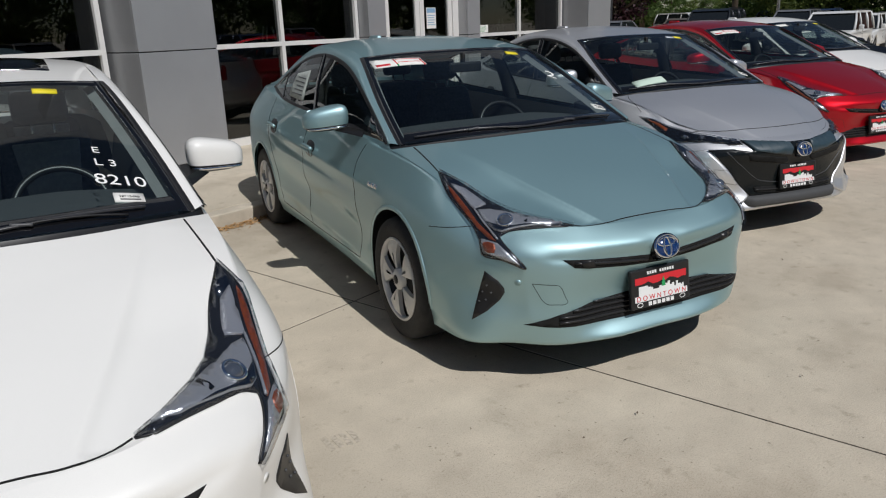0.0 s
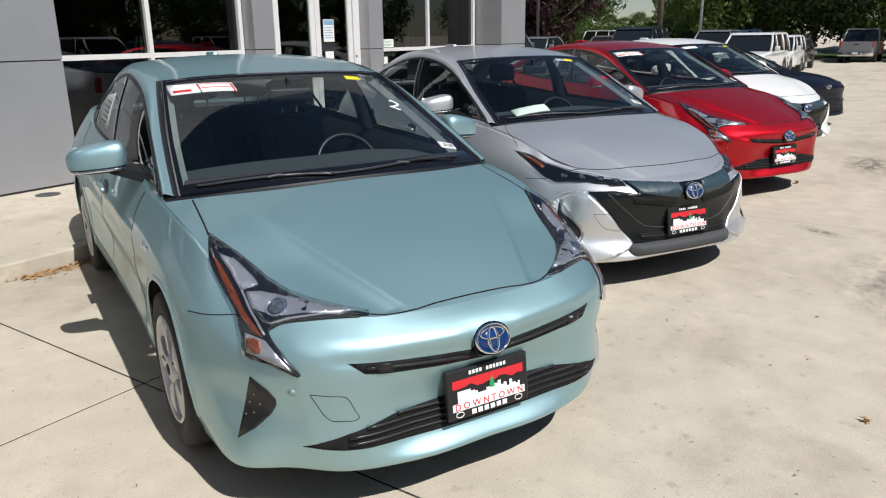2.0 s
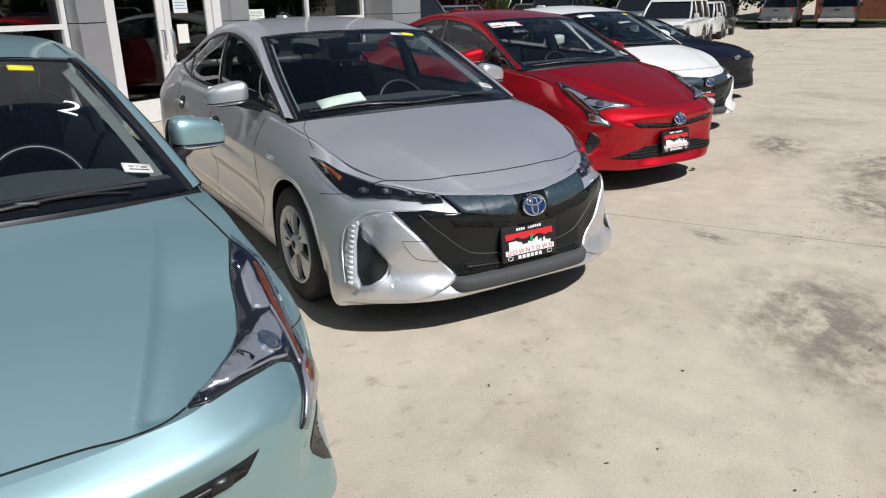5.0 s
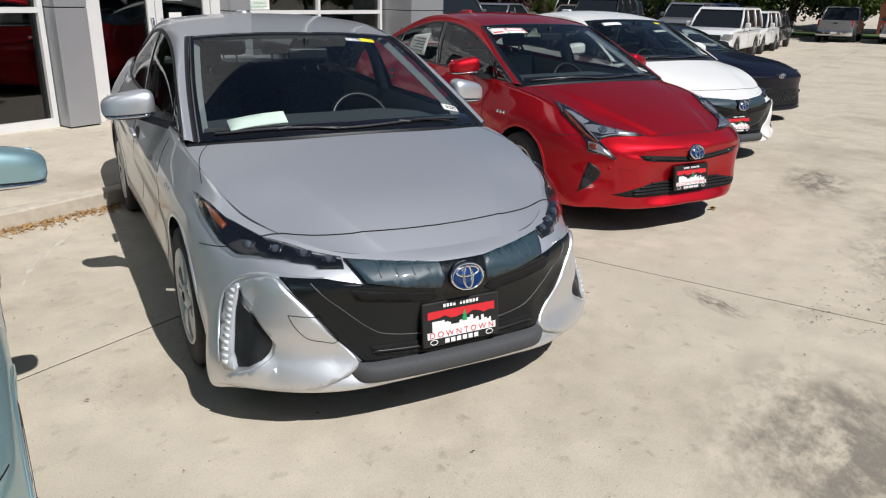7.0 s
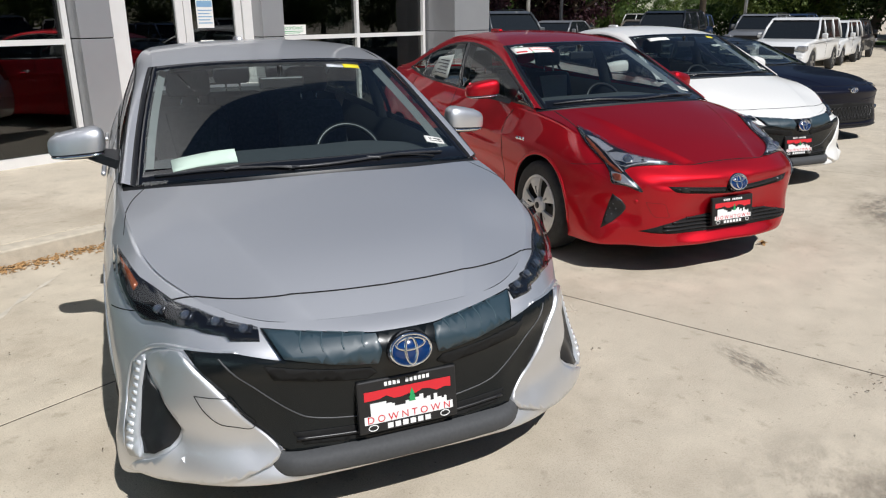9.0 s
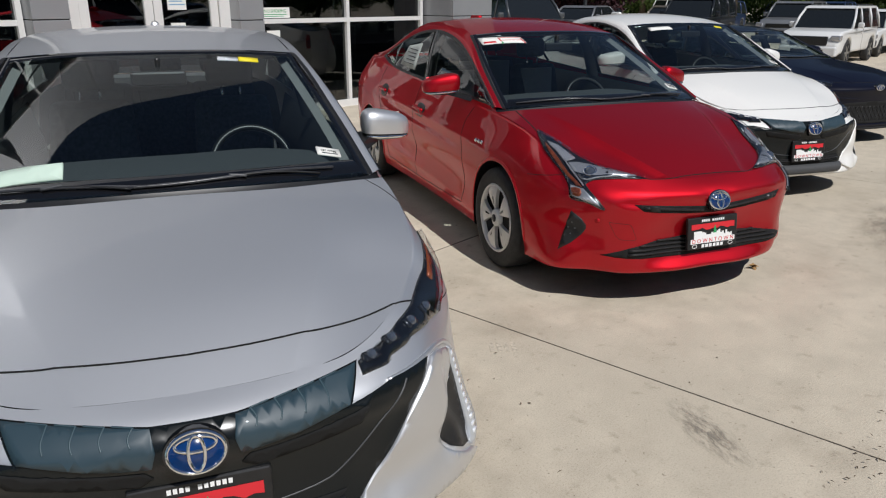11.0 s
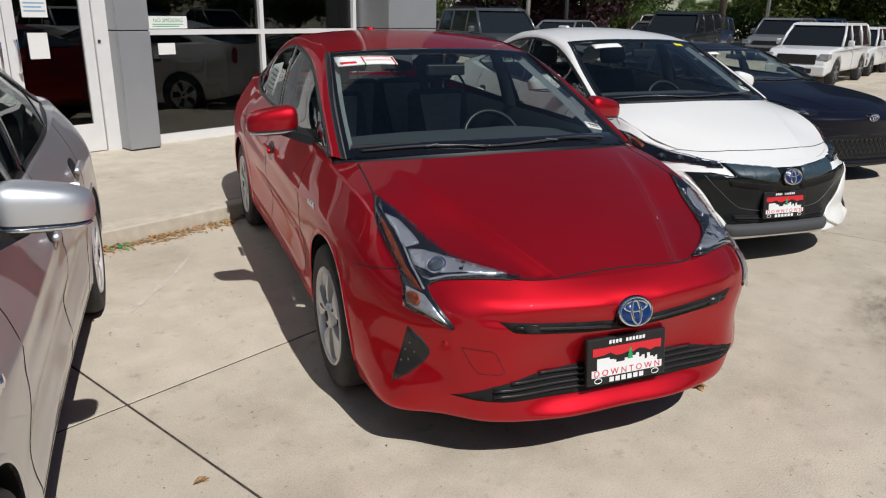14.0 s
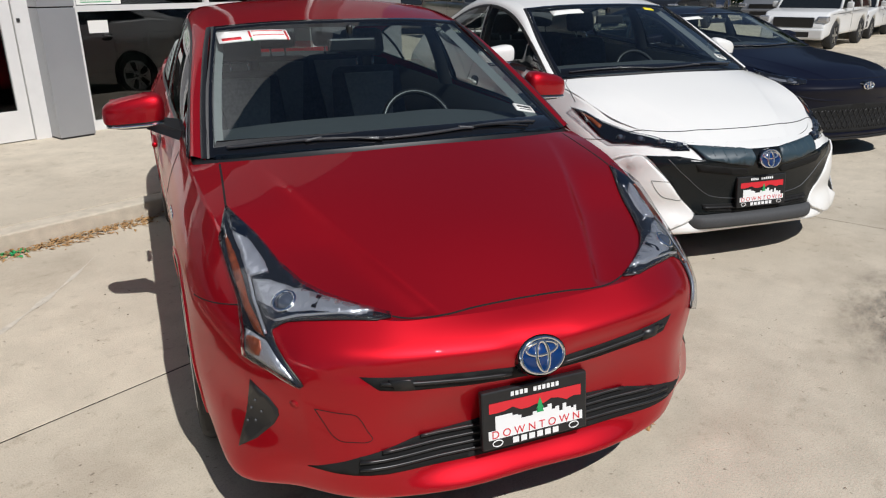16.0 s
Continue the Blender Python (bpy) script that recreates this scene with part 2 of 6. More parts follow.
def spline(points, n, t=None):
    """n places along a smooth curve through the points (Catmull-Rom over chord length, or over the given t)."""
    p = np.asarray(points, float)
    if t is None:
        t = np.r_[0, np.cumsum(np.linalg.norm(np.diff(p, axis=0), axis=1) ** 0.75)]
        t = t / t[-1]
    if len(p) == 2:
        return p[0] + np.linspace(0, 1, n)[:, None] * (p[1] - p[0])
    d = np.diff(p, axis=0) / np.diff(t)[:, None]
    h = np.diff(t)[:, None]
    m = np.empty_like(p)
    m[1:-1] = (d[:-1] * h[1:] + d[1:] * h[:-1]) / (h[1:] + h[:-1])
    m[0], m[-1] = 1.5 * d[0] - 0.5 * m[1], 1.5 * d[-1] - 0.5 * m[-2]
    q = np.linspace(0, 1, n)
    k = np.clip(np.searchsorted(t, q, side="right") - 1, 0, len(t) - 2)
    hk = h[k]
    s = ((q - t[k]) / hk[:, 0])[:, None]
    return ((2 * s**3 - 3 * s**2 + 1) * p[k] + (s**3 - 2 * s**2 + s) * hk * m[k] + (3 * s**2 - 2 * s**3) * p[k + 1] + (s**3 - s**2) * hk * m[k + 1])


def loft(curves, nu, nv, shared=False):
    """A smooth sheet through curves: an array of nv x nu places. shared: the curves' points answer to each other one by one."""
    t = None
    if shared:
        steps = np.mean([np.linalg.norm(np.diff(np.asarray(c, float), axis=0), axis=1) ** 0.75 for c in curves], axis=0)
        t = np.r_[0, np.cumsum(steps)]
        t = t / t[-1]
    rows = np.stack([spline(c, nu, t) for c in curves])
    steps = np.mean(np.linalg.norm(np.diff(rows, axis=0), axis=2), axis=1) ** 0.75
    tv = np.r_[0, np.cumsum(steps)]
    tv = tv / tv[-1]
    return np.stack([spline(rows[:, n], nv, tv) for n in range(nu)], axis=1)


def sheet(grid):
    """Vertices, quads and normals of an array of places."""
    nv, nu, _ = grid.shape
    i = np.arange(nv * nu).reshape(nv, nu)
    quads = np.stack([i[:-1, :-1], i[:-1, 1:], i[1:, 1:], i[1:, :-1]], -1).reshape(-1, 4)
    du = np.gradient(grid, axis=1)
    dv = np.gradient(grid, axis=0)
    n = np.cross(du, dv)
    n /= np.linalg.norm(n, axis=2, keepdims=True) + 1e-12
    return grid.reshape(-1, 3), quads, n.reshape(-1, 3)


from mathutils.bvhtree import BVHTree

# ---- hybrid hatchbacks: a body from feature lines, nose at y = 0, x to the driver's side ----
WHEEL_Y, WHEEL_R, ARCH_R = (0.95, 3.65), 0.317, 0.352


def mirrored(line):
    """A line from the middle outwards, carried over to the other side as well."""
    p = [tuple(q) for q in line]
    return [(-x, y, z) for x, y, z in reversed(p[1:])] + p


def flip(line):
    return [(-x, y, z) for x, y, z in line]


# the band round the car, line by line from the bottom edge up to the fender ridge and belt
PLAN_SIDE_Y = (0.57, 0.95, 1.34, 1.90, 2.60, 3.25, 3.65, 4.09)


def side_run(xs, zs):
    return [(x, y, z) for x, y, z in zip(xs, PLAN_SIDE_Y, zs)]


SILL_LINE = ([(0, .085, .165), (.25, .092, .163), (.48, .125, .16), (.66, .215, .165), (.785, .37, .175)]
    + side_run((.82, .84, .83, .815, .815, .83, .84, .82), (.18, .18, .175, .175, .18, .185, .2, .26))
    + [(.70, 4.38, .32), (.36, 4.50, .34), (0, 4.52, .35)])
LIP_LINE = ([(0, .032, .215), (.26, .040, .212), (.50, .078, .212), (.69, .185, .222), (.80, .345, .235)]
    + side_run((.848, .87, .858, .842, .845, .862, .875, .86), (.27, .28, .25, .24, .25, .27, .30, .36))
    + [(.74, 4.42, .42), (.38, 4.55, .43), (0, 4.57, .43)])
BUMPER_LINE = ([(0, .038, .262), (.26, .046, .262), (.50, .085, .265), (.69, .192, .285), (.80, .355, .30)]
    + side_run((.856, .876, .862, .850, .852, .87, .88, .866), (.33, .35, .33, .32, .33, .36, .39, .43))
    + [(.75, 4.42, .48), (.39, 4.55, .49), (0, 4.57, .49)])
WAIST_LINE = ([(0, .058, .40), (.26, .068, .40), (.49, .112, .40), (.665, .205, .405), (.785, .375, .415)]
    + side_run((.862, .88, .868, .862, .864, .88, .885, .87), (.44, .47, .46, .46, .47, .50, .53, .55))
    + [(.76, 4.42, .58), (.40, 4.54, .59), (0, 4.56, .59)])
DOOR_LINE = ([(0, .026, .545), (.25, .042, .54), (.47, .100, .535), (.645, .205, .54), (.770, .385, .55)]
    + side_run((.850, .879, .876, .876, .878, .884, .884, .862), (.58, .62, .62, .625, .645, .67, .70, .72))
    + [(.76, 4.40, .74), (.40, 4.51, .75), (0, 4.53, .75)])
SHOULDER_LINE = ([(0, 0, .615), (.25, .020, .608), (.47, .085, .605), (.635, .205, .61), (.755, .405, .635)]
    + side_run((.835, .866, .870, .870, .872, .876, .874, .848), (.68, .725, .735, .745, .76, .785, .81, .83))
    + [(.755, 4.37, .85), (.40, 4.46, .86), (0, 4.48, .86)])
BELT_LINE = ([(0, .115, .695), (.24, .135, .695), (.41, .185, .70), (.565, .32, .735), (.69, .53, .795)]
    + [(.735, .70, .84), (.765, .97, .895), (.785, 1.34, .94), (.80, 1.9, .975), (.795, 2.6, 1.0), (.78, 3.25, 1.035), (.755, 3.65, 1.065), (.69, 4.1, 1.08)]
    + [(.60, 4.36, 1.08), (.30, 4.43, 1.07), (0, 4.45, 1.07)])
BAND = [SILL_LINE, LIP_LINE, BUMPER_LINE, WAIST_LINE, DOOR_LINE, SHOULDER_LINE, BELT_LINE]
HOOD = [
    [(0, .115, .695), (0, .42, .828), (0, .8, .919), (0, 1.12, .985)],
    [(.33, .158, .697), (.37, .46, .823), (.39, .82, .912), (.40, 1.15, .977)],
    [(.465, .225, .71), (.56, .50, .80), (.61, .85, .893), (.63, 1.24, .962)],
    [(.565, .32, .735), (.69, .53, .795), (.735, .70, .84), (.765, .97, .895), (.785, 1.34, .94)],
]
SCREEN = [
    [(0, 1.16, 1.0), (0, 1.6, 1.225), (0, 2.045, 1.410)],
    [(.38, 1.19, .993), (.36, 1.62, 1.217), (.33, 2.06, 1.405)],
    [(.70, 1.33, .965), (.645, 1.70, 1.165), (.56, 2.10, 1.385)],
]
RAIL = [(.70, 1.33, .965), (.645, 1.70, 1.165), (.56, 2.10, 1.385), (.55, 2.5, 1.435), (.545, 3.0, 1.42), (.545, 3.5, 1.31), (.55, 3.95, 1.17), (.56, 4.34, 1.085)]
GLASS_TOP = [(.775, 1.38, .965), (.725, 1.72, 1.15), (.665, 2.12, 1.315), (.645, 2.5, 1.375), (.635, 2.95, 1.345), (.65, 3.4, 1.235), (.68, 3.78, 1.105)]
GLASS_LOW = [(.775, 1.38, .965), (.787, 1.9, .995), (.782, 2.6, 1.02), (.767, 3.25, 1.055), (.68, 3.78, 1.105)]
REAR_END = [(.63, 4.15, 1.088), (.58, 4.36, 1.083)]
ROOF_MID = [(0, 2.045, 1.410), (0, 2.4, 1.465), (0, 3.0, 1.455), (0, 3.5, 1.35), (0, 4.0, 1.19), (0, 4.42, 1.085)]


def ahead(y):
    """How far the cabin's front is set forward along its length."""
    return float(np.interp(y, (0.45, 1.15, 1.34, 2.10, 3.3), (0, -.19, -.19, -.11, 0)))


def set_forward(line, wide=0.0, low=0.0):
    return [(x + math.copysign(wide, x) * float(np.interp(y, (1.0, 2.1, 3.4), (1, 1, 0))) * (abs(x) > 0.5), y + ahead(y), z - low * float(np.interp(y, (1.3, 2.1, 3.0), (.4, 1, 0)))) for x, y, z in line]


HOOD = [set_forward(c) for c in HOOD]
SCREEN = [set_forward(c, .03, .02) for c in SCREEN]
RAIL, ROOF_MID = set_forward(RAIL, .03, .02), set_forward(ROOF_MID, 0, .02)
GLASS_TOP, GLASS_LOW = set_forward(GLASS_TOP, .008, .01), set_forward(GLASS_LOW)
BAND[-1] = BAND[-1][:5] + set_forward(BAND[-1][5:13]) + BAND[-1][13:]


def with_fronts(fronts):
    """The band's lines with another nose: each front runs from the middle to the corner."""
    return [front + line[5:] for front, line in zip(fronts, BAND)]


CLASSIC_BAND = with_fronts([
    [(0, .050, .200), (.250, .055, .198), (.490, .100, .197), (.640, .222, .196), (.785, .338, .190)],
    [(0, .004, .222), (.260, .010, .220), (.500, .078, .220), (.655, .198, .222), (.797, .315, .222)],
    [(0, .038, .280), (.260, .045, .280), (.500, .070, .282), (.664, .191, .292), (.780, .309, .305)],
    [(0, .062, .400), (.260, .068, .400), (.500, .074, .400), (.648, .191, .405), (.754, .321, .415)],
    [(0, .016, .545), (.250, .026, .540), (.480, .056, .540), (.632, .156, .548), (.747, .299, .555)],
    [(0, 0, .615), (.250, .016, .610), (.470, .062, .610), (.636, .164, .618), (.755, .355, .640)],
    [(0, .095, .698), (.240, .105, .701), (.410, .145, .708), (.565, .285, .740), (.690, .520, .798)],
])
CLASSIC_HOOD = [
    [(0, .095, .698)] + HOOD[0][1:],
    [(.33, .120, .704)] + HOOD[1][1:],
    [(.465, .182, .716)] + HOOD[2][1:],
    [(.565, .285, .740), (.69, .52, .798)] + HOOD[3][2:],
]
PLUG_BAND = with_fronts([
    [(0, .060, .200), (.25, .065, .198), (.46, .090, .190), (.69, .215, .165), (.862, .400, .152)],
    [(0, .018, .222), (.26, .022, .220), (.47, .055, .212), (.70, .190, .195), (.882, .402, .180)],
    [(0, .035, .275), (.26, .040, .272), (.49, .070, .270), (.695, .187, .285), (.862, .390, .290)],
    [(0, .050, .40), (.26, .060, .40), (.49, .100, .40), (.665, .200, .405), (.805, .378, .415)],
    BAND[4][:5], BAND[5][:5], BAND[6][:5],
])


def soft_step(v, a, b):
    t = np.clip((v - a) / (b - a), 0, 1)
    return t * t * (3 - 2 * t)


def classic_nose(band):
    """Relief of the plain nose: a rolled ledge above the slit and a crease at each corner, from lamp to grille."""
    x, y, z = np.abs(band[..., 0]), band[..., 1], band[..., 2]
    front = 1 - soft_step(y, 0.20, 0.34)
    span = soft_step(x, 0.05, 0.14) * (1 - soft_step(x, 0.50, 0.60))
    ledge = 0.006 * np.exp(-((z - 0.625 - 0.05 * x) / 0.022) ** 2) - 0.006 * np.exp(-((z - 0.575 - 0.04 * x) / 0.020) ** 2)
    crease_x = 0.600 + 0.035 * np.clip((z - 0.31) / 0.25, 0, 1)
    fin = 0.011 * np.exp(-np.abs(x - crease_x) / 0.050) * soft_step(z, 0.27, 0.34) * (1 - soft_step(z, 0.55, 0.60))
    band[..., 1] -= ledge * span * front + fin
    return band


def side_relief(band):
    """The doors: a hollow low down that fades out to the wheels, and a faint crease below the belt."""
    x, y, z = band[..., 0], band[..., 1], band[..., 2]
    along = soft_step(y, 1.25, 1.75) * (1 - soft_step(y, 2.95, 3.35)) * (np.abs(x) > 0.6)
    rise = z - 0.05 * (y - 1.4)
    hollow = 0.022 * np.exp(-((rise - 0.44) / 0.085) ** 2) - 0.008 * np.exp(-((rise - 0.30) / 0.035) ** 2)
    crease = 0.007 * np.exp(-((rise - 0.735) / 0.025) ** 2) - 0.006 * np.exp(-((rise - 0.665) / 0.03) ** 2)
    band[..., 0] += np.sign(x) * along * (crease - hollow)
    return band


def plug_in_nose(band):
    """Relief of the plug-in nose: corners that jut out and forward, with an upright hollow outside each."""
    x, y, z = np.abs(band[..., 0]), band[..., 1], band[..., 2]
    up = soft_step(z, 0.17, 0.30) * (1 - soft_step(z, 0.52, 0.68))
    inner = 0.36 + 0.20 * soft_step(z, 0.33, 0.62)
    lobe = up * soft_step(x, inner, inner + 0.10) * (1 - soft_step(y, 0.42, 0.62))
    low = 1 - soft_step(z, 0.30, 0.62)
    slot = up * np.exp(-((y - 0.285) / 0.035) ** 2) * soft_step(x, 0.60, 0.68) * soft_step(z, 0.26, 0.32) * (1 - soft_step(z, 0.54, 0.60))
    band[..., 1] += 0.045 * np.exp(-((z - 0.33) / 0.09) ** 2) * soft_step(x, 0.34, 0.48) * (1 - soft_step(x, 0.66, 0.76)) * (1 - soft_step(y, 0.3, 0.45))
    band[..., 0] += np.sign(band[..., 0]) * (lobe * (0.004 + 0.006 * low) - slot * 0.012)
    band[..., 1] += 0.05 * (1 - soft_step(z, 0.162, 0.200)) * (1 - soft_step(y, 0.30, 0.42))
    band[..., 1] -= lobe * (0.006 + 0.006 * low) * (1 - soft_step(y, 0.25, 0.55)) - slot * 0.015
    return band


def body_grids(shape_nose, lines=BAND, bonnet=HOOD):
    """The sheets of the body: band, hood, roof, pillars, and the panes."""
    band = side_relief(shape_nose(loft([mirrored(line) for line in lines], 720, 84, shared=True)))
    hood = loft([flip(c) for c in reversed(bonnet[1:])] + bonnet, 130, 150)
    ax, ay = np.abs(hood[..., 0]), hood[..., 1]
    off = (ax - (0.252 + (ay - 0.135) * 0.45 - 0.10 * (ay - 0.135) ** 2)) * 0.92
    fade = np.clip((1.0 - ay) / 0.5, 0, 1) * np.clip((ay - 0.10) / 0.05, 0, 1)
    hood[..., 2] -= np.where(off > 0, (0.020 if shape_nose is classic_nose else 0.004) * (off / 0.05) * np.exp(1 - off / 0.05), 0) * fade
    tuck = soft_step(1.45 - band[-1, :, 1], 0.0, 0.15) * soft_step(band[-1, :, 1], 0.26, 0.40)
    band[-1, :, 0] *= 1 - 0.014 * tuck
    band[-1, :, 2] -= 0.001 * tuck
    screen = loft([flip(c) for c in reversed(SCREEN[1:])] + SCREEN, 24, 40)
    rail_roof = RAIL[2:]
    half = [(.33, y, z - 0.010) for (_, y, z) in ROOF_MID]
    half[0] = SCREEN[1][-1]
    roof = loft([flip(rail_roof), flip(half), ROOF_MID, half, rail_roof], 60, 30)
    rails, belts, panes = [], [], []
    for s in (1, -1):
        def side(c):
            return c if s > 0 else flip(c)
        upper = side(GLASS_TOP + REAR_END)
        lower = side(GLASS_LOW + REAR_END)
        mid = [((a[0] + b[0]) / 2 + s * 0.014, (a[1] + b[1]) / 2, (a[2] + b[2]) / 2 + 0.010) for a, b in zip(spline(side(RAIL), 9), spline(upper, 9))]
        rails.append(loft([side(RAIL), mid, upper], 80, 8))
        belts.append(loft([side([BAND[-1][n] for n in range(7, 14)]), lower], 70, 4))
        a, b = spline(side(GLASS_LOW), 40), spline(side(GLASS_TOP), 40)
        bulge = (a + b) / 2 + np.array([s * 0.012, 0, 0])
        panes.append(loft([a, bulge, b], 40, 10))
    return dict(band=band, hood=hood, screen=screen, roof=roof, rails=rails, belts=belts, panes=panes)


def outward(grid):
    """Vertices and quads of a sheet, its faces turned away from the middle of the car."""
    v, q, n = sheet(grid)
    away = (n * (v - (0, 2.3, 0.55))).sum()
    return v, (q if away > 0 else q[:, ::-1])


def arch_cut(grid, centres, radius):
    """Opens the wheel arches in the band: moves the rim's places on to the circle, and tells which quads to leave out."""
    g = grid.copy()
    quads_out = np.zeros((g.shape[0] - 1, g.shape[1] - 1), bool)
    for wy in centres:
        d = g[..., 1:] - (wy, WHEEL_R + 0.01)
        r = np.hypot(d[..., 0], d[..., 1])
        inside = (r < radius) & (np.abs(g[..., 0]) > 0.6)
        quads_out |= inside[:-1, :-1] & inside[1:, :-1] & inside[:-1, 1:] & inside[1:, 1:]
        k = np.where(inside, radius / np.maximum(r, 1e-3), 1.0)
        g[..., 1] = wy + d[..., 0] * k
        g[..., 2] = WHEEL_R + 0.01 + d[..., 1] * k
    return g, quads_out


def wheel(parent, paint, x, y, side, dark=False):
    """A tyre, and a cover of five broad spokes with dark slots between them, a well behind it, and a hub cap."""
    ring = [(0.215, -.09), (0.235, -.098), (0.27, -.102), (0.30, -.094), (0.312, -.075), (0.317, -.05), (0.317, .05), (0.312, .075), (0.30, .094), (0.27, .102), (0.235, .098), (0.215, .09)]
    n = 56

    def lathe(profile, name, mat, host):
        verts, faces = [], []
        for k in range(n):
            a = 2 * math.pi * k / n
            verts += [(o, r * math.cos(a), r * math.sin(a)) for r, o in profile]
        m = len(profile)
        for k in range(n):
            for j in range(m - 1):
                a, b = k * m + j, ((k + 1) % n) * m + j
                faces.append((a, a + 1, b + 1, b))
        return link_mesh(name, verts, faces, mat, host)

    tyre = lathe(ring, "tyre", M["rubber"], parent)
    tyre.location = (x, y, WHEEL_R)
    lathe([(0.215, .085), (0.19, .045), (0.18, .0), (0.02, .0)], "rim_well", M["rim_dark"], tyre)
    lathe([(0.216, .094), (0.210, .101), (0.202, .097), (0.198, .070)], "rim_lip", M["rim_cover"], tyre)
    reach = ((0.050, .090), (0.085, .097), (0.135, .100), (0.180, .098), (0.204, .090))
    for k in range(5):
        bm = bmesh.new()
        rows = []
        for r, out in reach:
            wide = 0.49 - 0.024 / r
            row = [2 * math.pi * k / 5 + wide * f for f in np.linspace(-1, 1, 7)]
            rows.append([bm.verts.new((out - 0.006 * abs(j - 3) / 3, r * math.cos(a), r * math.sin(a))) for j, a in enumerate(row)])
            rows[-1] = [bm.verts.new(rows[-1][0].co - Vector((0.022, 0, 0)))] + rows[-1] + [bm.verts.new(rows[-1][-1].co - Vector((0.022, 0, 0)))]
        for m, (p, q) in enumerate(zip(rows, rows[1:])):
            for j in range(8):
                if not (j == 4 and m == 1):
                    bm.faces.new((p[j], p[j + 1], q[j + 1], q[j]))
        part("spoke", bm, M["rim_cover"], tyre)
    lathe([(0.058, .07), (0.054, .094), (0.040, .101), (0.0, .103)], "hub_cap", M["rim_cover"] if not dark else M["black"], tyre)
    lathe([(0.024, .100), (0.023, .106), (0.0, .107)], "hub_badge", M["rim_dark"], tyre)
    tyre.scale = (side, 1, 1)
    return tyre


def car_shell(car, paint, grids):
    """Body panels, pillars, roof, panes and the dark inside of the wheel arches."""
    band, quads_out = arch_cut(grids["band"], WHEEL_Y, ARCH_R)
    verts, quads, normals = sheet(band)
    _, _, normals = sheet(grids["band"])
    quads = quads.reshape(band.shape[0] - 1, band.shape[1] - 1, 4)
    mid = (band[:-1, :-1] + band[1:, 1:]) / 2

    def panel(name, pick):
        chosen = quads[pick & ~quads_out]
        used, back = np.unique(chosen, return_inverse=True)
        return link_mesh(name, verts[used], back.reshape(chosen.shape), paint, car, normals=normals[used])

    y, z, left = mid[..., 1], mid[..., 2], mid[..., 0] > 0
    sill = z < 0.30
    front = y < 0.60
    fender = (y >= 0.60) & (y < 1.42)
    door_f = (y >= 1.42) & (y < 2.47) & ~sill
    door_r = (y >= 2.47) & (y < 3.38) & ~sill
    rest = (y >= 3.38) & (y < 4.15)
    panel("front_bumper", front)
    for flag in (left, ~left):
        panel("front_fender", fender & flag)
        panel("front_door", door_f & flag)
        panel("rear_door", door_r & flag)
        panel("rocker_panel", (y >= 1.42) & (y < 3.38) & sill & flag)
        panel("rear_quarter", rest & flag)
    panel("rear_bumper", y >= 4.15)
    for name, grid, mat in (("hood", grids["hood"], paint), ("roof", grids["roof"][:, :41], paint), ("rear_window", grids["roof"][:, 40:], M["side_glass"]), ("windscreen", grids["screen"], M["windscreen"]), *(("roof_rail", g, paint) for g in grids["rails"]),
                            *(("belt_moulding", g, paint) for g in grids["belts"]), *(("side_window", g, M["side_glass"]) for g in grids["panes"])):
        v, q = outward(grid)
        link_mesh(name, v, q, mat, car)
    # cowl between hood and windscreen
    low = spline(mirrored([HOOD[0][-1], HOOD[1][-1], HOOD[2][-1], HOOD[3][-1]]), 40) - (0, 0.01, 0.012)
    high = spline(mirrored([c[0] for c in SCREEN] + [(.775, 1.20, .955)]), 40)
    v, q, n = sheet(loft([low, (low + high) / 2 - (0, 0, 0.012), high], 40, 5))
    link_mesh("cowl", v, q, M["black"], car)
    # wheel wells and underbody
    for wy in WHEEL_Y:
        for s in (1, -1):
            n = 28
            arc = [(wy + ARCH_R * 1.01 * math.cos(a), WHEEL_R + 0.01 + ARCH_R * 1.01 * math.sin(a)) for a in np.linspace(-0.42, math.pi + 0.42, n)]
            vs = [(s * xx, yy, zz) for xx in (0.862, 0.60, 0.50) for yy, zz in arc]
            vs += [(s * 0.50, wy, WHEEL_R)]
            fs = [(k * n + j, k * n + j + 1, (k + 1) * n + j + 1, (k + 1) * n + j) for k in range(2) for j in range(n - 1)]
            fs += [(2 * n + j, 2 * n + j + 1, 3 * n) for j in range(n - 1)]
            link_mesh("wheel_well", vs, fs, M["black"], car)
            wheel(car, paint, s * 0.775, wy, s)
    bm = boxes((-0.55, 0.55, 0.30, 4.3, 0.18, 0.24), (-0.74, 0.74, 1.40, 3.2, 0.18, 0.24))
    part("underbody", bm, M["gap"], car)




# ---- details laid on the body: each piece follows the body's surface ----
def bvh_of(grids):
    sheets = [grids["band"], grids["hood"], grids["roof"], grids["screen"], *grids["rails"], *grids["belts"], *grids["panes"]]
    verts, faces, base = [], [], 0
    for g in sheets:
        v, q, _ = sheet(g)
        verts += [tuple(p) for p in v]
        faces += [tuple(int(i) + base for i in f) for f in q]
        base += len(v)
    return BVHTree.FromPolygons(verts, faces)


FRONT, DOWN = Vector((0, 1, 0)), Vector((0, 0, -1))


def corner_way(s):
    """The way into the body at a front corner; s is the side's sign."""
    return Vector((-0.55 * s, 0.75, -0.25)).normalized()


def closed_spline(points, n):
    p = [tuple(q) for q in points]
    k = len(p)
    run = spline(p[-2:] + p + p[:2], (k + 3) * n + 1)
    return [Vector(q) for q in run[2 * n:(k + 2) * n]]


